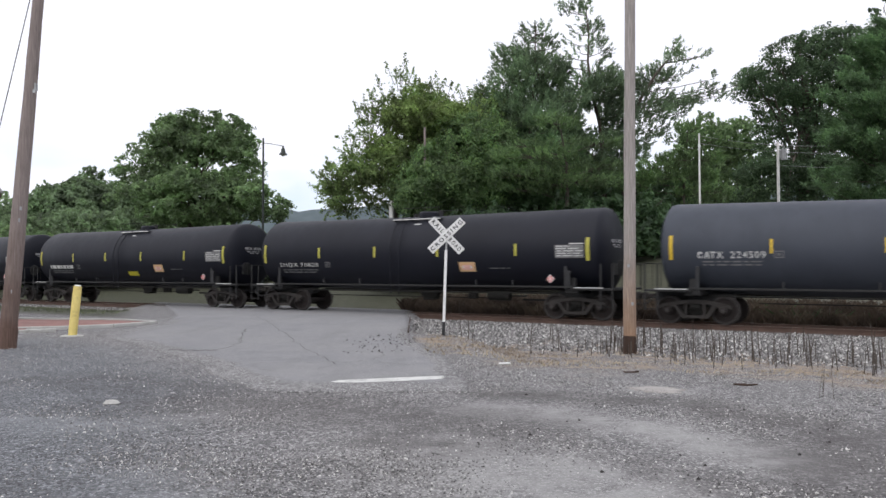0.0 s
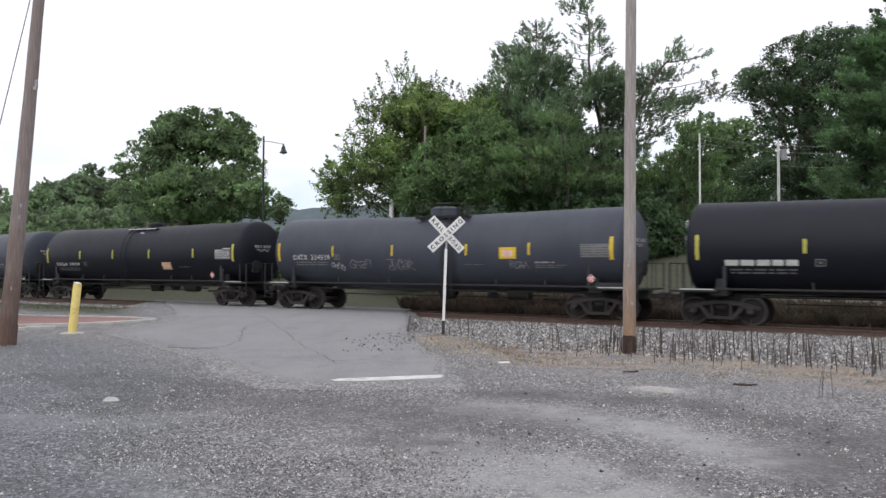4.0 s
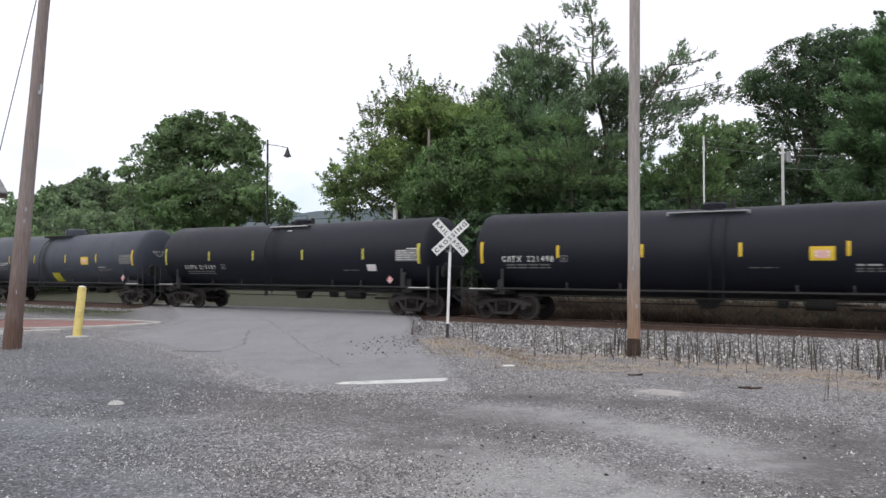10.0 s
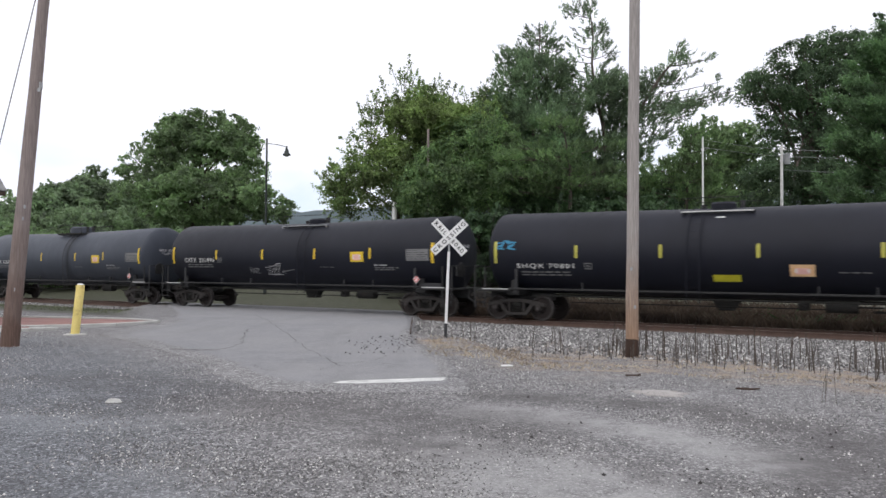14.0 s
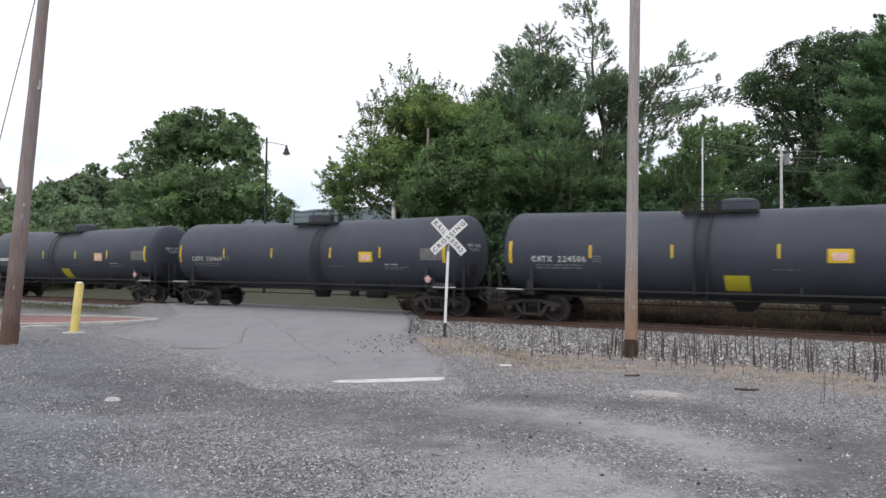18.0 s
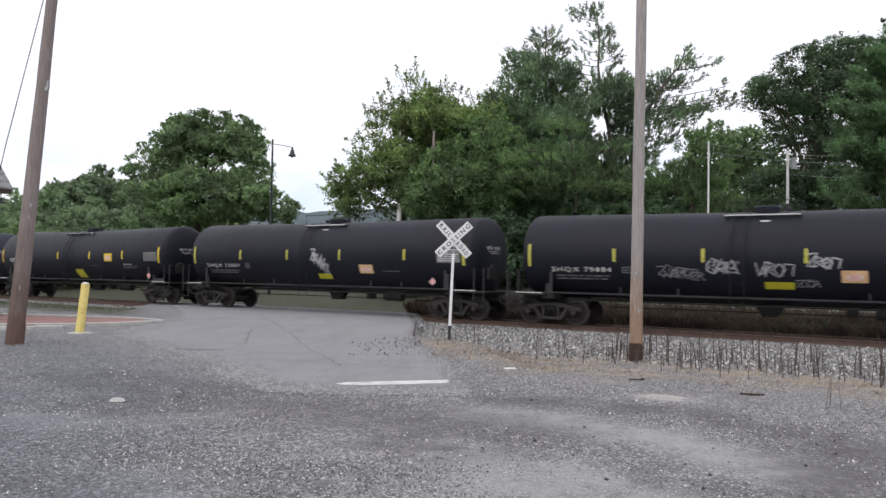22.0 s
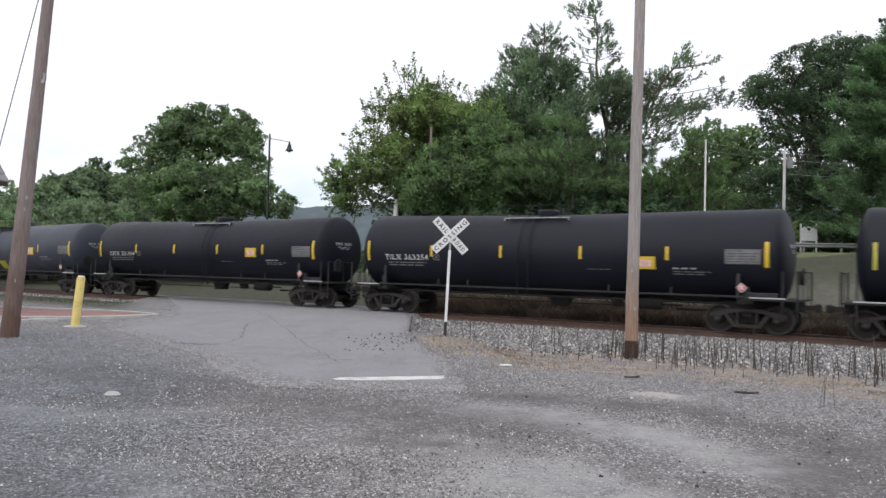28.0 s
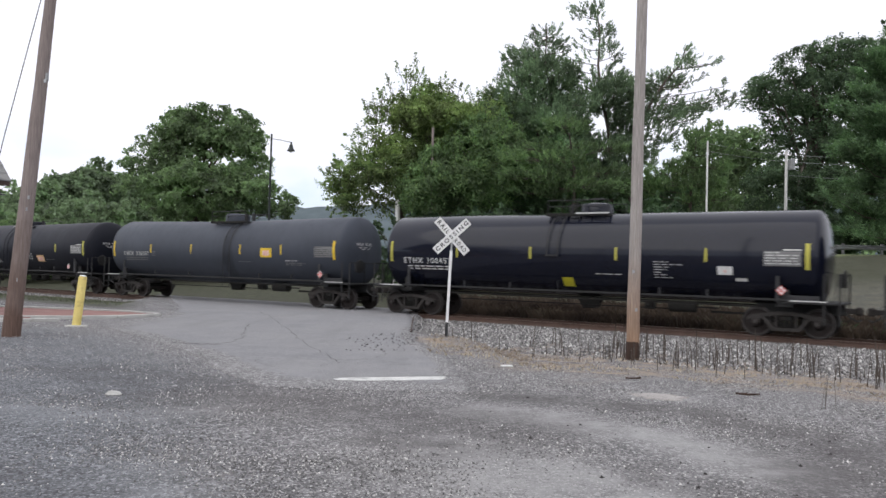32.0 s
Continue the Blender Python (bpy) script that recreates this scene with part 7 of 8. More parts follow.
def pine(name, label, base, height, reach, seed, first=0.18, sparse=0.0, lean=(0, 0), tufts=26, per=24, arms=(), round_=0.62, thin_from=0.0, gap=(0.018, 0.036), leaf=None):
    """A white pine: irregular whorls of rising branches that fork near their ends, with brushes of needles on the forks.
    arms: single long branches (height share, bearing, length, rise)."""
    rng, leaf = np.random.default_rng(seed), leaf or LEAF_PINE
    bz = floor_at(base[0], base[1])
    t = thing(name, label, "tree", at=pose(base[0], base[1], bz))
    sh, centres, ways = Shape(), [], []
    trunk = [(lean[0] * f * height, lean[1] * f * height, height * f - (0.3 if f == 0 else 0)) for f in np.linspace(0, 1, 8)]
    sh.pipe(trunk, [0.26 * (1 - 0.9 * f) + 0.015 for f in np.linspace(0, 1, 8)], 9)
    todo = [(*a, 0.9) for a in arms]
    f = first
    while f < 0.985:
        wide = reach * (1 - f) ** round_ * (0.93 + 0.07 * math.sin(seed + 19 * f) * math.sin(3 * seed + 7 * f)) + 0.30
        for k in range(rng.integers(3, 7)):
            thin = sparse * step(thin_from, min(1.0, thin_from + 0.3), f)
            if rng.random() > thin * 0.6:
                todo.append((f, rng.uniform(0, math.tau), wide * rng.choice([0.55, 0.8, 0.95, 1.1, 1.25]), rng.uniform(0.0, 0.25) + 0.45 * f, 1 - thin * 0.6))
        f += rng.uniform(*gap)
    for f, az, ln, rise, much in todo:
        o = np.array([lean[0] * f * height, lean[1] * f * height, height * f])
        d = np.array([math.cos(az), math.sin(az), 0.0])
        side = np.cross(d, (0, 0, 1.0))
        end = o + d * ln + (0, 0, rise * ln)
        mid = o + d * ln * 0.55 + (0, 0, rise * ln * 0.22)
        sh.pipe([tuple(o), tuple(mid), tuple(end)], [0.05 * (1.15 - f), 0.03 * (1.15 - f) + 0.004, 0.008], 5)
        m = max(3, int(tufts * (ln / 5.0) ** 0.8 * much))
        u = rng.uniform(0.22, 1.0, m) ** 0.7
        q = (1 - u)[:, None] ** 2 * o + (2 * u * (1 - u))[:, None] * mid + (u**2)[:, None] * end
        spread = rng.normal(0, 0.20, m) * ln * (1.15 - 0.75 * u)
        w = unit(d * 0.7 + side * np.sign(spread)[:, None] * rng.uniform(0, 0.9, (m, 1)) + np.stack([np.zeros(m), np.zeros(m), rng.uniform(0.15, 0.9, m)], 1))
        q = q + side * spread[:, None] + (0, 0, 1) * (0.10 * np.abs(spread) + rng.normal(0.03, 0.09, m))[:, None]
        centres.append(q)
        ways.append(w)
    part("trunk", sh, M_BARK, t, "dark trunk with rising branches")
    c, w = np.concatenate(centres), np.concatenate(ways)
    part("crown", needles(rng, c, w, per, leaf), None, t, "brushes of green needles in layers")
    return t


# the round maple beyond the crossing
broadleaf("maple_tree", "large round dark green maple behind the train", (-23.5, 73), [blob(355, 290, 220, 170, 73), blob(280, 315, 140, 130, 72), blob(430, 300, 90, 150, 72, 0.6), blob(375, 242, 150, 75, 73), blob(360, 360, 290, 100, 70), blob(492, 380, 52, 46, 69), blob(310, 245, 90, 70, 73)],
          LEAF_DEEP, 0.42, 1050, 0.19, 21, 0.76, 58, 0.5, spray=0.5, long_spray=0.8, gap=-1.4)
# the loose locust group
broadleaf("locust_tree", "loose yellow-green locust tree with feathery tips", (-2.6, 52.5), [blob(712, 180, 100, 100, 52, 0.32), blob(765, 195, 110, 80, 52.5, 0.35), blob(665, 230, 70, 100, 52, 0.3), blob(770, 225, 150, 80, 52, 1.2), blob(630, 325, 110, 80, 51, 0.45), blob(600, 345, 60, 60, 50.5, 0.4), blob(710, 320, 150, 130, 51, 1.0), blob(848, 205, 80, 60, 53, 0.6), blob(790, 290, 150, 130, 52), blob(645, 275, 60, 70, 51.5, 0.4), blob(655, 350, 130, 70, 51, 0.9)],
          LEAF_TIP, 0.22, 640, 0.105, 22, 0.72, 100, 0.5, spray=0.85, long_spray=1.1, gap=-0.95)
broadleaf("sumac_tree", "light yellow-green tree with a spreading top", (-0.6, 50.5), [blob(765, 218, 130, 50, 50.5), blob(718, 212, 60, 44, 50.3, 0.6), blob(822, 216, 80, 46, 50.7, 0.8), blob(690, 268, 60, 40, 50.2, 0.5), blob(742, 200, 50, 30, 50.4, 0.5)],
          LEAF_TOP, 0.12, 300, 0.095, 28, 0.6, 100, 0.5, spray=0.6, long_spray=0.9)
broadleaf("young_tree", "leafy green tree hung with vines behind the train", (2.2, 50), [blob(850, 300, 170, 170, 49.5), blob(800, 330, 140, 130, 49), blob(880, 265, 90, 90, 50, 0.7), blob(845, 228, 80, 60, 50, 0.4), blob(760, 345, 120, 100, 49)],
          LEAF_LIGHT, 0.22, 600, 0.105, 23, 0.85, 140, 0.45, spray=0.5, long_spray=1.0)
# pines
bough_pine("pine_tree", "tall full white pine behind the train", [(938, 330), (948, 220), (955, 140), (957, 46)], 54.5,
           [(957, 54, 15, 40, 0.75), (938, 70, 15, 44, 0.75), (974, 64, 15, 46, 0.75), (985, 84, 14, 38, 0.7), (918, 90, 16, 38, 0.7), (947, 60, 12, 34, 0.6), (897, 86, 14, 32, 0.6), (966, 58, 12, 34, 0.6), (952, 88, 60, 28, 0.95), (962, 106, 80, 28, 1.0), (906, 112, 56, 34, 0.9), (925, 100, 40, 30, 0.8), (958, 132, 116, 46, 1.3), (1002, 122, 40, 24, 0.6),
            (910, 148, 80, 40, 1.0), (872, 182, 50, 36, 0.7), (985, 160, 110, 40, 1.2), (890, 178, 90, 40, 0.9), (945, 180, 130, 44, 1.2), (1012, 186, 70, 26, 0.9), (900, 215, 120, 44, 1.1), (980, 214, 110, 34, 1.3), (1006, 228, 70, 26, 1.3), (930, 250, 150, 44, 1.2), (1000, 262, 60, 22, 1.0), (890, 285, 130, 50, 1.1), (960, 318, 150, 50, 1.2)], 31)
bough_pine("pine_tree", "slender white pine with a sparse bare top", [(1078, 330), (1072, 230), (1056, 160), (1050, 110), (1052, 60), (1046, 8)], 55.0,
           [(1018, 20, 44, 22, 0.55), (1048, 16, 26, 26, 0.75), (1003, 16, 16, 14, 0.3), (1044, 40, 46, 22, 0.5), (1066, 44, 30, 34, 0.6), (1022, 74, 36, 18, 0.35), (1062, 70, 30, 30, 0.45), (1030, 56, 30, 16, 0.3), (1066, 96, 44, 30, 0.55), (1010, 98, 46, 18, 0.32), (1036, 92, 30, 16, 0.3),
            (1022, 130, 60, 26, 0.5), (1000, 114, 26, 18, 0.35), (1078, 124, 44, 26, 0.6), (1100, 132, 40, 24, 0.6), (1030, 152, 70, 24, 0.8), (1086, 156, 70, 40, 1.0), (1082, 172, 96, 60, 1.5), (1020, 176, 70, 24, 0.9), (1100, 205, 70, 34, 1.4), (1098, 232, 64, 30, 1.4), (1068, 254, 120, 26, 1.6), (1020, 266, 70, 20, 1.1), (1096, 276, 80, 30, 1.5), (1060, 300, 120, 34, 1.5), (1086, 330, 100, 36, 1.5)], 32)
bough_pine("pine_tree", "white pine with long branches reaching out to one side", [(1112, 340), (1118, 240), (1142, 180), (1172, 132), (1196, 104), (1207, 70)], 54.0,
           [(1206, 84, 18, 34, 0.6), (1201, 106, 42, 20, 0.75), (1228, 104, 30, 10, 0.45), (1250, 98, 22, 10, 0.32), (1269, 95, 12, 7, 0.2), (1186, 124, 56, 26, 0.95), (1160, 136, 50, 34, 0.95), (1140, 152, 46, 30, 0.9), (1200, 140, 40, 16, 0.6), (1222, 133, 24, 7, 0.25),
            (1170, 178, 80, 34, 0.95), (1210, 186, 60, 24, 0.95), (1240, 172, 50, 24, 0.9), (1262, 156, 30, 16, 0.6), (1274, 140, 10, 16, 0.2), (1272, 174, 40, 14, 0.7), (1298, 161, 30, 10, 0.5), (1318, 152, 18, 8, 0.3), (1155, 206, 80, 30, 0.8), (1200, 206, 40, 18, 0.5), (1150, 236, 60, 34, 0.7), (1190, 238, 30, 20, 0.35), (1135, 270, 50, 40, 0.9)], 33)
bough_pine("pine_tree", "dense white pine with soft level layers of needles", [(1012, 380), (1012, 300), (1000, 225)], 47.4,
           [(986, 230, 84, 28, 1.1), (1004, 254, 50, 18, 0.9), (1062, 257, 104, 18, 1.3), (940, 262, 90, 24, 1.1), (952, 284, 166, 24, 1.5), (1068, 298, 110, 30, 1.3), (1000, 304, 90, 26, 1.1), (930, 316, 130, 30, 1.4), (1020, 328, 150, 34, 1.4), (950, 340, 130, 24, 1.2)], 34, LEAF_SOFT)
bough_pine("pine_tree", "low soft green white pine on the bank", [(1216, 390), (1222, 300), (1228, 226)], 52.5,
           [(1230, 236, 66, 28, 1.2), (1214, 250, 40, 18, 0.9), (1246, 262, 76, 24, 1.2), (1222, 290, 130, 24, 1.5), (1160, 304, 100, 24, 1.2), (1250, 312, 90, 24, 1.2), (1200, 322, 150, 30, 1.4), (1128, 330, 70, 34, 1.2), (1100, 308, 50, 34, 1.1), (1240, 346, 100, 24, 1.2), (1222, 376, 90, 26, 1.3), (1238, 392, 60, 16, 0.9)], 36, LEAF_SOFT)
pine("pine_tree", "broad soft green white pine on the bank", (27.6, 47.5), 13.2, 4.9, 35, 0.05, 0.0, tufts=46, per=24, gap=(0.016, 0.030), round_=0.5, leaf=LEAF_PINE_SHADE)
# darkened needles stand in for the shade below the light layers
pine("pine_tree", "low white pine with level branches, shade put into its darker needles", (6.2, 50.3), 8.0, 4.6, 38, 0.08, 0.0, tufts=44, per=26, gap=(0.035, 0.06), leaf=LEAF_PINE_SHADE)
pine("pine_tree", "dark white pine behind the others", (4.0, 57.5), 12.6, 5.6, 37, 0.10, 0.0, tufts=28, per=18)
# dark leaves behind the boughs: shade between the pine layers put into colour
broadleaf("wild_cherry", "tree filling the gap between the pines, shade put into its dark leaves", (8.0, 60), [blob(960, 290, 190, 220, 60), blob(1040, 345, 150, 120, 60), blob(1160, 358, 160, 80, 60), blob(900, 260, 120, 150, 60, 0.6)],
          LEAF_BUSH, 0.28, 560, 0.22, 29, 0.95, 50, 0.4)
# dark broadleaved trees on the right
broadleaf("oak_tree", "big dark green oak above the bank", (29.5, 65), [blob(1440, 138, 170, 140, 65), blob(1372, 155, 100, 110, 64, 0.8), blob(1490, 100, 150, 100, 66), blob(1420, 260, 140, 150, 65), blob(1490, 240, 150, 200, 66), blob(1350, 150, 60, 70, 64, 0.5), blob(1400, 330, 180, 120, 63), blob(1480, 340, 200, 110, 64), blob(1545, 120, 120, 120, 66)],
          LEAF_DARK, 0.5, 900, 0.13, 24, 0.95, 120, 0.45, spray=0.4, long_spray=0.9)
broadleaf("oak_tree", "green oak behind the far poles", (25.5, 79), [blob(1265, 270, 120, 110, 79), blob(1300, 250, 90, 70, 80), blob(1235, 325, 110, 100, 78), blob(1330, 310, 120, 120, 80), blob(1270, 355, 190, 80, 76)],
          LEAF_DEEP, 0.35, 460, 0.25, 25, 1.0, 46, 0.5, spray=0.4)
broadleaf("oak_tree", "tall dark oak at the edge of the bank", (42.5, 66), [blob(1590, 28, 60, 50, 66, 0.25), blob(1660, 140, 200, 240, 66), blob(1640, 260, 200, 200, 65)],
          LEAF_DARK, 0.4, 420, 0.25, 26, 1.1, 40, 0.4)
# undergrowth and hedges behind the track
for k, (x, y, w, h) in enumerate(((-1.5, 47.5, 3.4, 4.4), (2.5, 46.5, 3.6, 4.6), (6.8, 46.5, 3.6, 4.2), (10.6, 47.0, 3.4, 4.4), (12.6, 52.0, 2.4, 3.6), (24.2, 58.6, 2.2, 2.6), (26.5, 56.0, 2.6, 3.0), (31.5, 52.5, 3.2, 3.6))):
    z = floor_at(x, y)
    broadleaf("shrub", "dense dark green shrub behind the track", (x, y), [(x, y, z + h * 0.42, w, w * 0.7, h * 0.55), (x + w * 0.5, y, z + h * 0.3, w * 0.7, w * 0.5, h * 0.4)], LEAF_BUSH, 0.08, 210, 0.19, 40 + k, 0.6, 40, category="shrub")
for k, (x, y, w, h) in enumerate(((-17, 60, 4.5, 3.6), (-24, 64, 5, 4.0), (-31, 66, 5.5, 4.2), (-38, 72, 6, 5.0), (-46, 80, 7, 6.2), (-34, 84, 6, 7.0), (-42, 92, 7, 8.0), (-14.5, 66, 2.6, 3.4), (-38, 96, 6, 8.2), (-52, 96, 7, 8.4), (-46, 100, 7, 9.0))):
    z = floor_at(x, y)
    broadleaf("bush", "broad green bush at the edge of the field", (x, y), [(x, y, z + h * 0.45, w, w * 0.6, h * 0.55), (x + w * 0.6, y, z + h * 0.3, w * 0.7, w * 0.5, h * 0.42)], LEAF_DEEP if y < 78 else LEAF_HAZED, 0.10, 300, 0.26, 60 + k, 0.8, 44, category="bush", gap=-2)
for k, (x, y, h, w) in enumerate(((-52, 118, 15.2, 3.4), (-61, 112, 11.4, 8), (-46, 113, 11.6, 8), (-70, 118, 11.3, 9), (-40, 118, 10.0, 8), (-80, 112, 11, 9), (-56, 122, 12.0, 9), (-66, 108, 10, 8), (-50, 110, 10.8, 8), (-36, 112, 10.4, 7))):
    z = floor_at(x, y)
    broadleaf("far_tree", "distant green tree at the edge of the wood", (x, y), [(x, y, z + h * 0.62, w * 0.7, w * 0.7, h * 0.38), (x + w * 0.5, y, z + h * 0.42, w * 0.7, w * 0.6, h * 0.36), (x - w * 0.5, y, z + h * 0.36, w * 0.8, w * 0.6, h * 0.34)], LEAF_HAZED, 0.25, 320, 0.34, 80 + k, 1.3, 40, spray=0.4, gap=-2)

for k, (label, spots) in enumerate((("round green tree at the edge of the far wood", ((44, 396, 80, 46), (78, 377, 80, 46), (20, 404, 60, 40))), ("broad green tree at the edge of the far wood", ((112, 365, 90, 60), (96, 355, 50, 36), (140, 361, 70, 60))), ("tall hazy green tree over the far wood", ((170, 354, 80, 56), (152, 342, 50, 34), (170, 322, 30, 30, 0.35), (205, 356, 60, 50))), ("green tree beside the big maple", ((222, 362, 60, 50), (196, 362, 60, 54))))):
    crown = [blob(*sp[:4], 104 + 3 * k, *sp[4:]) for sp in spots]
    broadleaf("far_tree", label, crown[0][:2], crown, LEAF_HAZED, 0.25, 240, 0.30, 140 + k, 1.2, 46, spray=0.4, gap=-2)
crown = [blob(1368, 406, 56, 24, 53.4), blob(1390, 410, 36, 20, 53.2), blob(1348, 411, 34, 18, 53.6)]
broadleaf("shrub", "rounded yellow-green shrub behind the guard rail", crown[0][:2], crown, LEAF_LIME, 0.06, 150, 0.15, 160, 0.5, 50, category="shrub")


def far_woods():
    """A belt of far woods and a long wooded ridge."""
    rng = np.random.default_rng(90)
    n = 26000
    x = rng.uniform(-240, 240, n)
    y = 150 + rng.uniform(0, 40, n) + 0.05 * np.abs(x)
    top = 7 + 3.5 * np.sin(x * 0.09) + 2.2 * np.sin(x * 0.23 + 1)
    p = np.stack([x, y, rng.uniform(0, 1, n) ** 0.6 * top], 1)
    keep = along(p[:, 0], p[:, 1])[1] < -25
    v, f = leaf_quads(rng, p[keep], 1.5, 0.3, 1.2)
    thing("far_woods", "belt of distant green woodland", "woods", sheet_mesh("far_woods", v, f, [LEAF_HAZED]), kind="stuff")
    # haze of the distance is painted into the ridge's blue-grey colours
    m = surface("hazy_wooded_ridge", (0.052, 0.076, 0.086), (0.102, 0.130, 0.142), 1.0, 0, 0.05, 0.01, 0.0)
    xs = np.linspace(-1400, 1400, 160)
    rows = []
    for k, (yy, hh) in enumerate(((900, 0.0), (960, 0.55), (1050, 1.0), (1300, 0.8), (1600, 0.0))):
        z = hh * (96 + 22 * np.sin(xs * 0.0031 + 0.4) + 9 * np.sin(xs * 0.013) + 2.2 * np.sin(xs * 0.09 + k) + rng.normal(0, 1.6, 160)) - 2
        rows.append(np.stack([xs, np.full(160, yy), z], 1))
    i = np.arange(5 * 160).reshape(5, 160)
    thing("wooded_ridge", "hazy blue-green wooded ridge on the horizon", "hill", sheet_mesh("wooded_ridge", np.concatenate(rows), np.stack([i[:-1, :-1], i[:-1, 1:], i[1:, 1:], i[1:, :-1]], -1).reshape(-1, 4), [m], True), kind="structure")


far_woods()


# ---- stalks, grass and stones ----
def stalk_mesh(seed):
    rng = random.Random(seed)
    h = rng.uniform(0.48, 0.92)
    sh = Shape()
    a, b = rng.uniform(-0.06, 0.06), rng.uniform(-0.06, 0.06)
    sh.pipe([(0, 0, -0.03), (a * 0.4, b * 0.4, h * 0.5), (a, b, h)], [0.017, 0.014, 0.009], 5)
    for k in range(rng.randint(0, 2)):
        f = rng.uniform(0.45, 0.95)
        d, l = rng.uniform(0, 6.3), rng.uniform(0.05, 0.14)
        p = (a * f, b * f, h * f)
        sh.rod(p, (p[0] + l * math.cos(d), p[1] + l * math.sin(d), p[2] + l * 0.7), 0.005, 0.003, 4)
    return mesh_of("weed_stalk", sh, M_DEAD)


STALKS = [stalk_mesh(k) for k in range(10)]
rng = random.Random(77)
for k in range(270):
    if k < 215:
        s, d = 10.4 + 10.6 * rng.random() ** 1.2, rng.gauss(8.9, 1.0)
    elif k < 238:
        s, d = rng.uniform(5.2, 11.0), rng.gauss(8.6, 1.2)
    else:
        s, d = rng.uniform(11, 20), rng.uniform(9.5, 12.5)
    x, y, _ = on_track(s, d)
    ob = thing("weed_stalk", "dry brown dead weed stalk in the gravel", "weed", STALKS[k % 10], at=pose(x, y, floor_at(x, y), rng.uniform(-6, 6), rng.uniform(-6, 6), rng.uniform(0, 360)) @ Matrix.Scale(rng.uniform(0.55, 1.0) * (0.75 if d > 9.3 else 1), 4), group="dead weed stalks")
for x, y in ((4.78, 10.05), (4.86, 10.12), (4.95, 10.02), (4.90, 10.2)):
    thing("weed_stalk", "tall thin dry weed stalk in the gravel lot", "weed", STALKS[int(x * 100) % 10], at=pose(x, y, floor_at(x, y), 3, 4, x * 900) @ Matrix.Diagonal((0.20, 0.20, 0.62, 1)), group="dead weed stalks")


def blades(name, label, s0, s1, d0, d1, count, h, leaf, seed, lay=0.35, wide=0.03, gap=None):
    """Blades of grass or weeds scattered over a strip along the track."""
    g = np.random.default_rng(seed)
    p = on_track(g.uniform(s0, s1, count), g.uniform(d0, d1, count))
    if gap is not None:
        p = p[gap(p)]
    n = len(p)
    p[:, 2] = ground_z(p[:, 0], p[:, 1]) - 0.01
    hh = h * g.uniform(0.4, 1.2, (n, 1))
    az = g.uniform(0, math.tau, n)
    d = np.stack([np.cos(az), np.sin(az), np.zeros(n)], 1)
    w = np.stack([-np.sin(az), np.cos(az), np.zeros(n)], 1) * wide
    up = np.array([0, 0, 1.0])
    bend = d * hh * g.uniform(0, lay, (n, 1)) * 2
    v = np.stack([p - w, p + w, p + up * hh * 0.6 + bend * 0.35 + w * 0.7, p + up * hh + bend], 1).reshape(-1, 3)
    thing(name, label, "grass", sheet_mesh(name, v, np.arange(4 * n).reshape(n, 4), [leaf]), kind="stuff")


def patchy(p):
    return np.sin(p[:, 0] * 1.7 + 0.6 * p[:, 1]) + np.sin(p[:, 1] * 2.3 - p[:, 0]) > 0.1


blades("dry_weeds", "brown dry weeds along the far side of the track", -4.0, 30, -5.2, -1.9, 46000, 0.55, LEAF_DRY, 1, 0.5, 0.011, lambda p: p[:, 0] > -1.5)
blades("weed_clumps", "pale brown seed heads standing among the weeds", -1.0, 30, -4.6, -2.2, 9000, 0.62, LEAF_HEADS, 13, 0.6, 0.016, patchy)
blades("bank_grass", "mown grass on the field behind the track", -60, -7, -24, -4.5, 24000, 0.05, LEAF_GRASS, 2, 0.7, 0.012)
blades("tall_weeds", "tall brown weeds on the foot of the bank", -4.5, 34, -7.2, -3.2, 44000, 0.70, LEAF_DRY, 6, 0.5, 0.012, lambda p: p[:, 0] > -1.7)
blades("green_weeds", "green weeds among the brown ones", 10, 32, -6.0, -2.6, 3500, 0.65, LEAF_BUSH, 9, 0.7, 0.020, patchy)
blades("verge_grass", "thin green grass between track and brick walk", -40, -9.5, 3.6, 9.0, 7000, 0.10, LEAF_GRASS, 3, 0.6, 0.02, lambda p: p[:, 0] + 0.32 * (p[:, 1] - 26) < -10.8)
blades("straw_grass", "flattened straw-coloured grass in the gravel", 3.0, 22, 9.0, 14.0, 5000, 0.07, LEAF_STRAW, 4, 0.9, 0.012, lambda p: (p[:, 0] > 0.2) & patchy(p))
blades("straw_grass", "flattened straw-coloured grass beside the crossbuck", 5.0, 12, 9.0, 14.5, 2400, 0.07, LEAF_STRAW, 5, 0.9, 0.012, lambda p: (p[:, 0] > -0.3) & (p[:, 0] < 2.0))


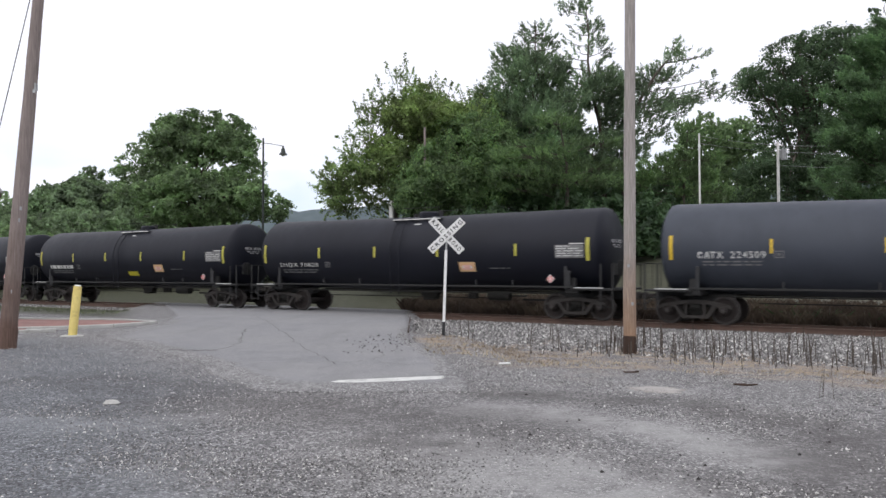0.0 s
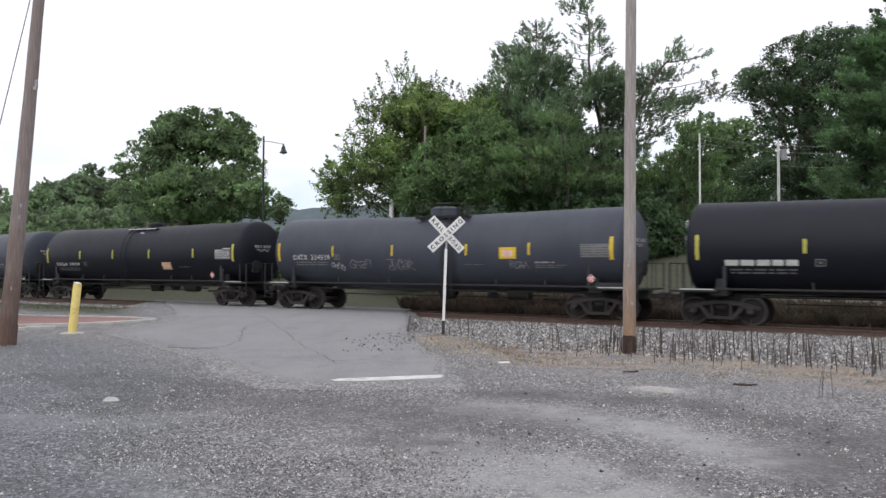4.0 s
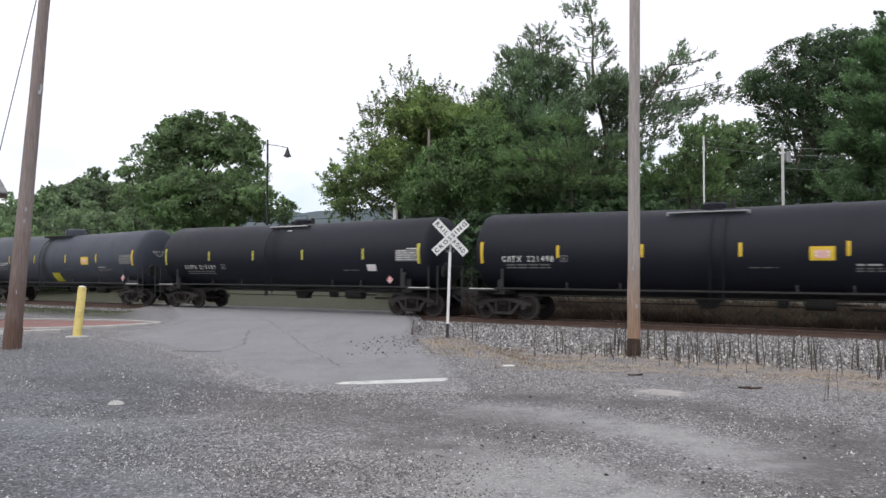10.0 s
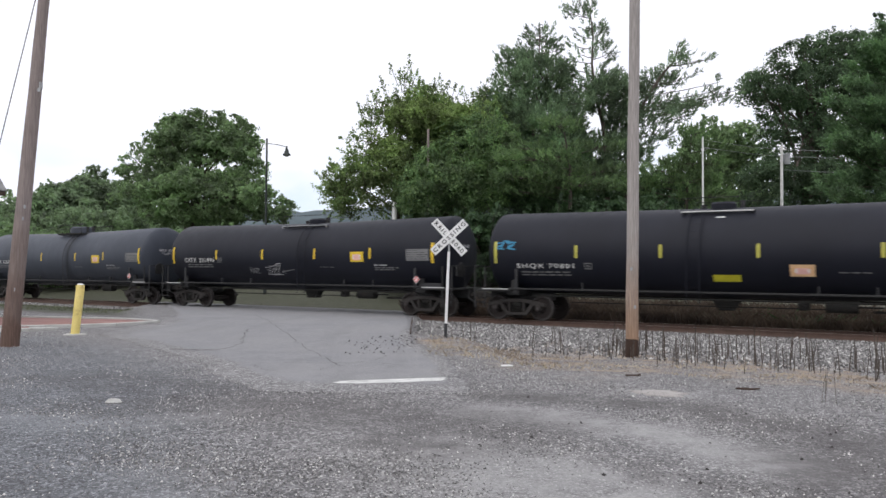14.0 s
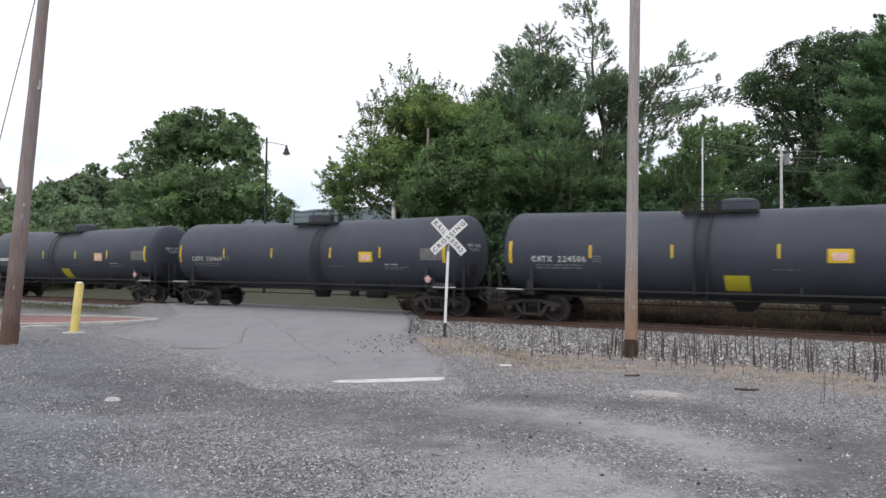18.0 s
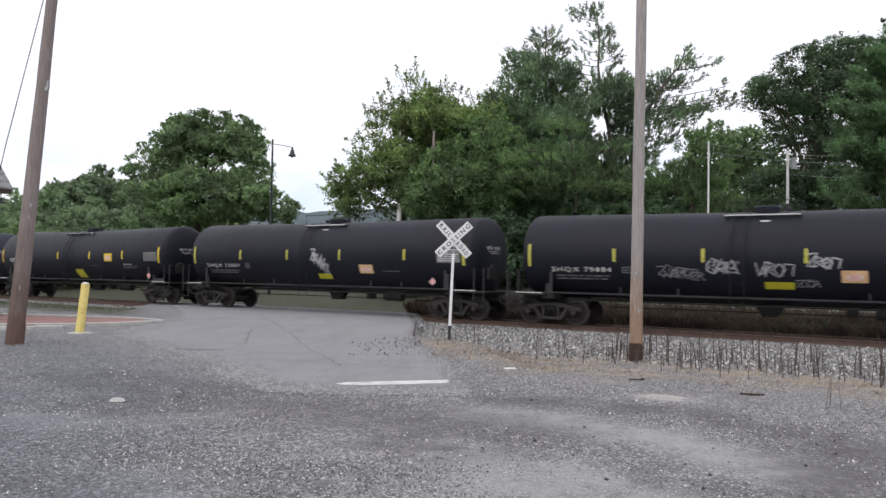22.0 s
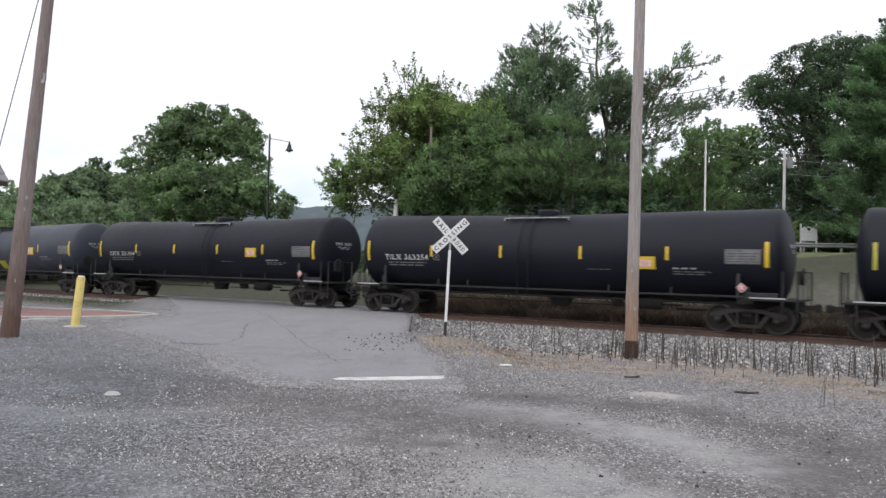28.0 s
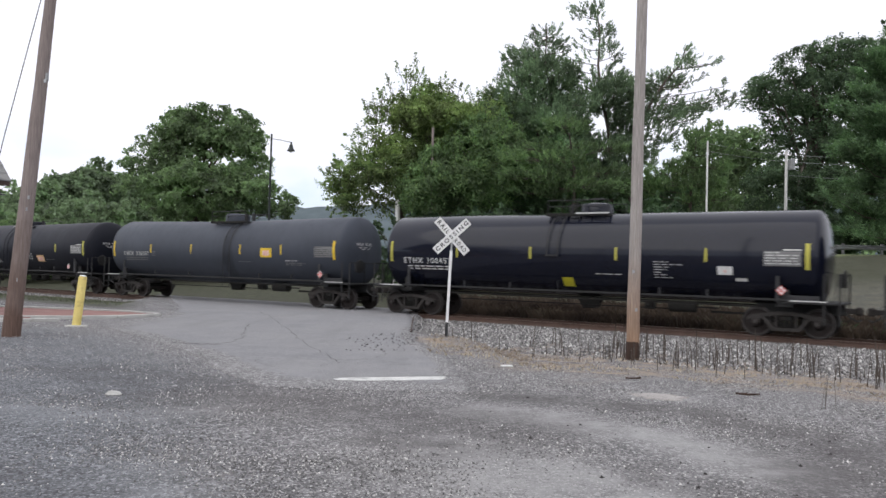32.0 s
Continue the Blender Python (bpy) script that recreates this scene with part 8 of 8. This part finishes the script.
def scatter_stones(name, label, pts, size, seed, material=None):
    """Loose angular stones half sunk in the ground, joined."""
    g = np.random.default_rng(seed)
    n = len(pts)
    star = np.array([(1, 0, -0.25), (0, 1, -0.25), (-1, 0, -0.25), (0, -1, -0.25), (0, 0, 0.8)], float)
    v = star[None] * g.uniform(0.55, 1.25, (n, 5, 1)) * (size * g.uniform(0.45, 1.35, n) * np.where(g.random(n) < 0.04, 1.6, 1))[:, None, None]
    v[:, 4] += g.normal(0, 0.35, (n, 3)) * (1, 1, 0.3) * size
    a = g.uniform(0, math.tau, n)
    c, s = np.cos(a)[:, None], np.sin(a)[:, None]
    v = np.stack([v[..., 0] * c - v[..., 1] * s, v[..., 0] * s + v[..., 1] * c, v[..., 2]], -1) + pts[:, None, :]
    f = np.array([(0, 1, 4), (1, 2, 4), (2, 3, 4), (3, 0, 4)])
    f = (f[None] + 5 * np.arange(n)[:, None, None]).reshape(-1, 3)
    thing(name, label, "stones", sheet_mesh(name, v.reshape(-1, 3), f, [material or M_CHIP]), kind="stuff")


def chip_material():
    m, nt, nl, b = nodes_of("crushed_stone_chips")
    geo = nt.new("ShaderNodeNewGeometry")
    col = ramp_of(nt, nl, geo.outputs["Random Per Island"], [(0.0, (0.045, 0.043, 0.043)), (0.35, (0.13, 0.126, 0.127)), (0.70, (0.27, 0.262, 0.260)), (0.9, (0.48, 0.468, 0.452)), (1.0, (0.70, 0.685, 0.66))]).outputs[0]
    g = noise_at(nt, nl, vector_of(nt, nl, vary=False), 60, 3)
    nl.new(mixed(nt, nl, ramp_of(nt, nl, g.outputs["Fac"], [(0.4, (0, 0, 0)), (0.7, (0.25, 0.25, 0.25))]).outputs[0], col, (0.20, 0.19, 0.175)), b.inputs["Base Color"])
    b.inputs["Roughness"].default_value = 0.92
    return m


M_CHIP = chip_material()
g = np.random.default_rng(5)
s_, d_ = g.uniform(-4, 27, 64000), g.uniform(0.95, 9.5, 64000)
d_ = np.where(g.random(64000) < 0.6, g.uniform(0.95, 5.5, 64000), d_)
p = on_track(s_, d_)
p = p[beside(p[:, 0], p[:, 1]) > 0.35 + 0.4 * g.random(len(p))]
p[:, 2] = ground_z(p[:, 0], p[:, 1]) + 0.012
scatter_stones("ballast_stones", "pale crushed ballast stones along the rusty rail", p, 0.041, 6)
p = on_track(g.uniform(-45, -17, 7000), g.uniform(0.95, 4.0, 7000))
p = p[p[:, 0] + 0.32 * (p[:, 1] - 26) < -10.6]
p[:, 2] = ground_z(p[:, 0], p[:, 1]) + 0.012
scatter_stones("ballast_stones", "grey ballast stones along the rusty rail", p, 0.04, 7)
N = 260000
yy = 3.2 + 17 * g.random(N) ** 1.35
xx = (g.random(N) - 0.5) * 1.25 * yy
lim_l, lim_r = np.interp(yy, [r[0] for r in ROAD], [r[1] for r in ROAD]), np.interp(yy, [r[0] for r in ROAD], [r[2] for r in ROAD])
keep = (yy < 10.9 + 0.4 * np.sin(3 * xx)) | (xx < lim_l - 0.25 * g.random(N)) | (xx > lim_r)
# thick and thin drifts, swept off the worn wheel tracks
heap = 0.45 * np.sin(xx * 1.3 + 0.5 * yy) + 0.45 * np.sin(yy * 1.9 - 0.8 * xx) + 0.4 * np.sin(3.1 * xx + 2.3 * yy) + g.normal(0, 0.8, N)
swept = smear(xx, yy, [(0.5, 9.35), (1.4, 8.95), (1.9, 8.3), (2.5, 7.5), (2.9, 6.7)], 0.9)
p = np.stack([xx, yy, ground_z(xx, yy) + 0.004], -1)[keep & (heap > 0.35 - 0.15 * smear(xx, yy, [(0.2, 6.9), (0.9, 6.0), (1.3, 4.8)], 1.3) + 2.2 * swept + 0.9 * brown_at(xx, yy))]
scatter_stones("gravel_stones", "loose grey gravel stones on the lot", p, 0.0098, 8)

xx, yy = g.uniform(0.2, 4.2, 70), g.uniform(5.8, 10.6, 70)
M_CLOD = surface("dark_clods", (0.022, 0.020, 0.020), (0.055, 0.050, 0.048), 0.95, 0, 40, 4, 0.3)
scatter_stones("dark_clods", "small dark clods of tar and dirt on the lot", np.stack([xx, yy, ground_z(xx, yy) + 0.006], -1), 0.017, 12, M_CLOD)

xx, yy = g.normal(-1.15, 0.45, 90), g.uniform(15.5, 20.5, 90)
scatter_stones("dark_clods", "dark grit along the edge of the asphalt", np.stack([xx, yy, ground_z(xx, yy) + 0.018], -1)[xx < -0.75 + 0.25 * np.clip(20 - yy, 0, 3)], 0.026, 13, M_CLOD)

# ---- ties, the near ones each on its own ----
TIE_ME = mesh_of("tie", Shape().box(0, 0, -0.095, 0.22, 2.6, 0.18, 0.012), M_TIE)
for k in range(-150, 150):
    s = k * 0.53
    x, y, z = on_track(s, 0.0, -0.185)
    part("tie", TIE_ME, None, railway, at=pose(x, y, z, 0, 0, math.degrees(track_turn(s))))
far_ties = []
for e in (-1, 1):
    ss = e * np.arange(150 * 0.53, 500, 0.53)
    h = track_turn(ss)
    o = on_track(ss, 0.0, -0.28)
    ax, ay = np.stack([np.cos(h), np.sin(h), 0 * h], 1), np.stack([-np.sin(h), np.cos(h), 0 * h], 1)
    far_ties.append(np.stack([o + a * 0.11 * ax + b * 1.3 * ay + (0, 0, c * 0.09) for c in (-1, 1) for b in (-1, 1) for a in (-1, 1)], 1))
far_ties = np.concatenate(far_ties)
quad = np.array([(0, 2, 3, 1), (4, 5, 7, 6), (0, 1, 5, 4), (1, 3, 7, 5), (3, 2, 6, 7), (2, 0, 4, 6)])
tagged(part("tie_row", sheet_mesh("tie_row", far_ties.reshape(-1, 3), (quad[None] + 8 * np.arange(len(far_ties))[:, None, None]).reshape(-1, 4), [M_TIE]), None, railway), kind="stuff")


# ---- what moves: the train, and the wheels under it ----
def motions():
    for place, car in TRAIN:
        rows = []
        for t in range(33):
            s = place + TRAIN_SPEED * (t - 9 + float(np.interp(t, *zip(*AHEAD))))
            x, y, z = on_track(s)
            rise = math.degrees(math.atan2(float(track_z(s + 7) - track_z(s - 7)), 14))
            rows.append((t, pose(x, y, z, 0, -rise, math.degrees(track_turn(s)))))
        walk(car, rows)
        # the wheels roll on the stretch that the camera passes
        t0, t1 = 9 + (22 - place) / TRAIN_SPEED, 9 + (-46 - place) / TRAIN_SPEED
        f0, f1 = max(0, math.floor(t0 * FPS)), min(32 * FPS, math.ceil(t1 * FPS))
        if f1 <= f0:
            continue
        turns = sorted({0, *range(f0, f1 + 1), 32 * FPS})
        step_deg = math.degrees(TRAIN_SPEED / FPS / WHEEL)
        for ws in [o for o in car.children_recursive if o.name.startswith("wheelset")]:
            a = ws.matrix_basis.translation.x
            walk(ws, [(f / FPS, pose(a, 0, WHEEL, 0, step_deg * (min(max(f, f0), f1) - f0), 0)) for f in turns])


motions()
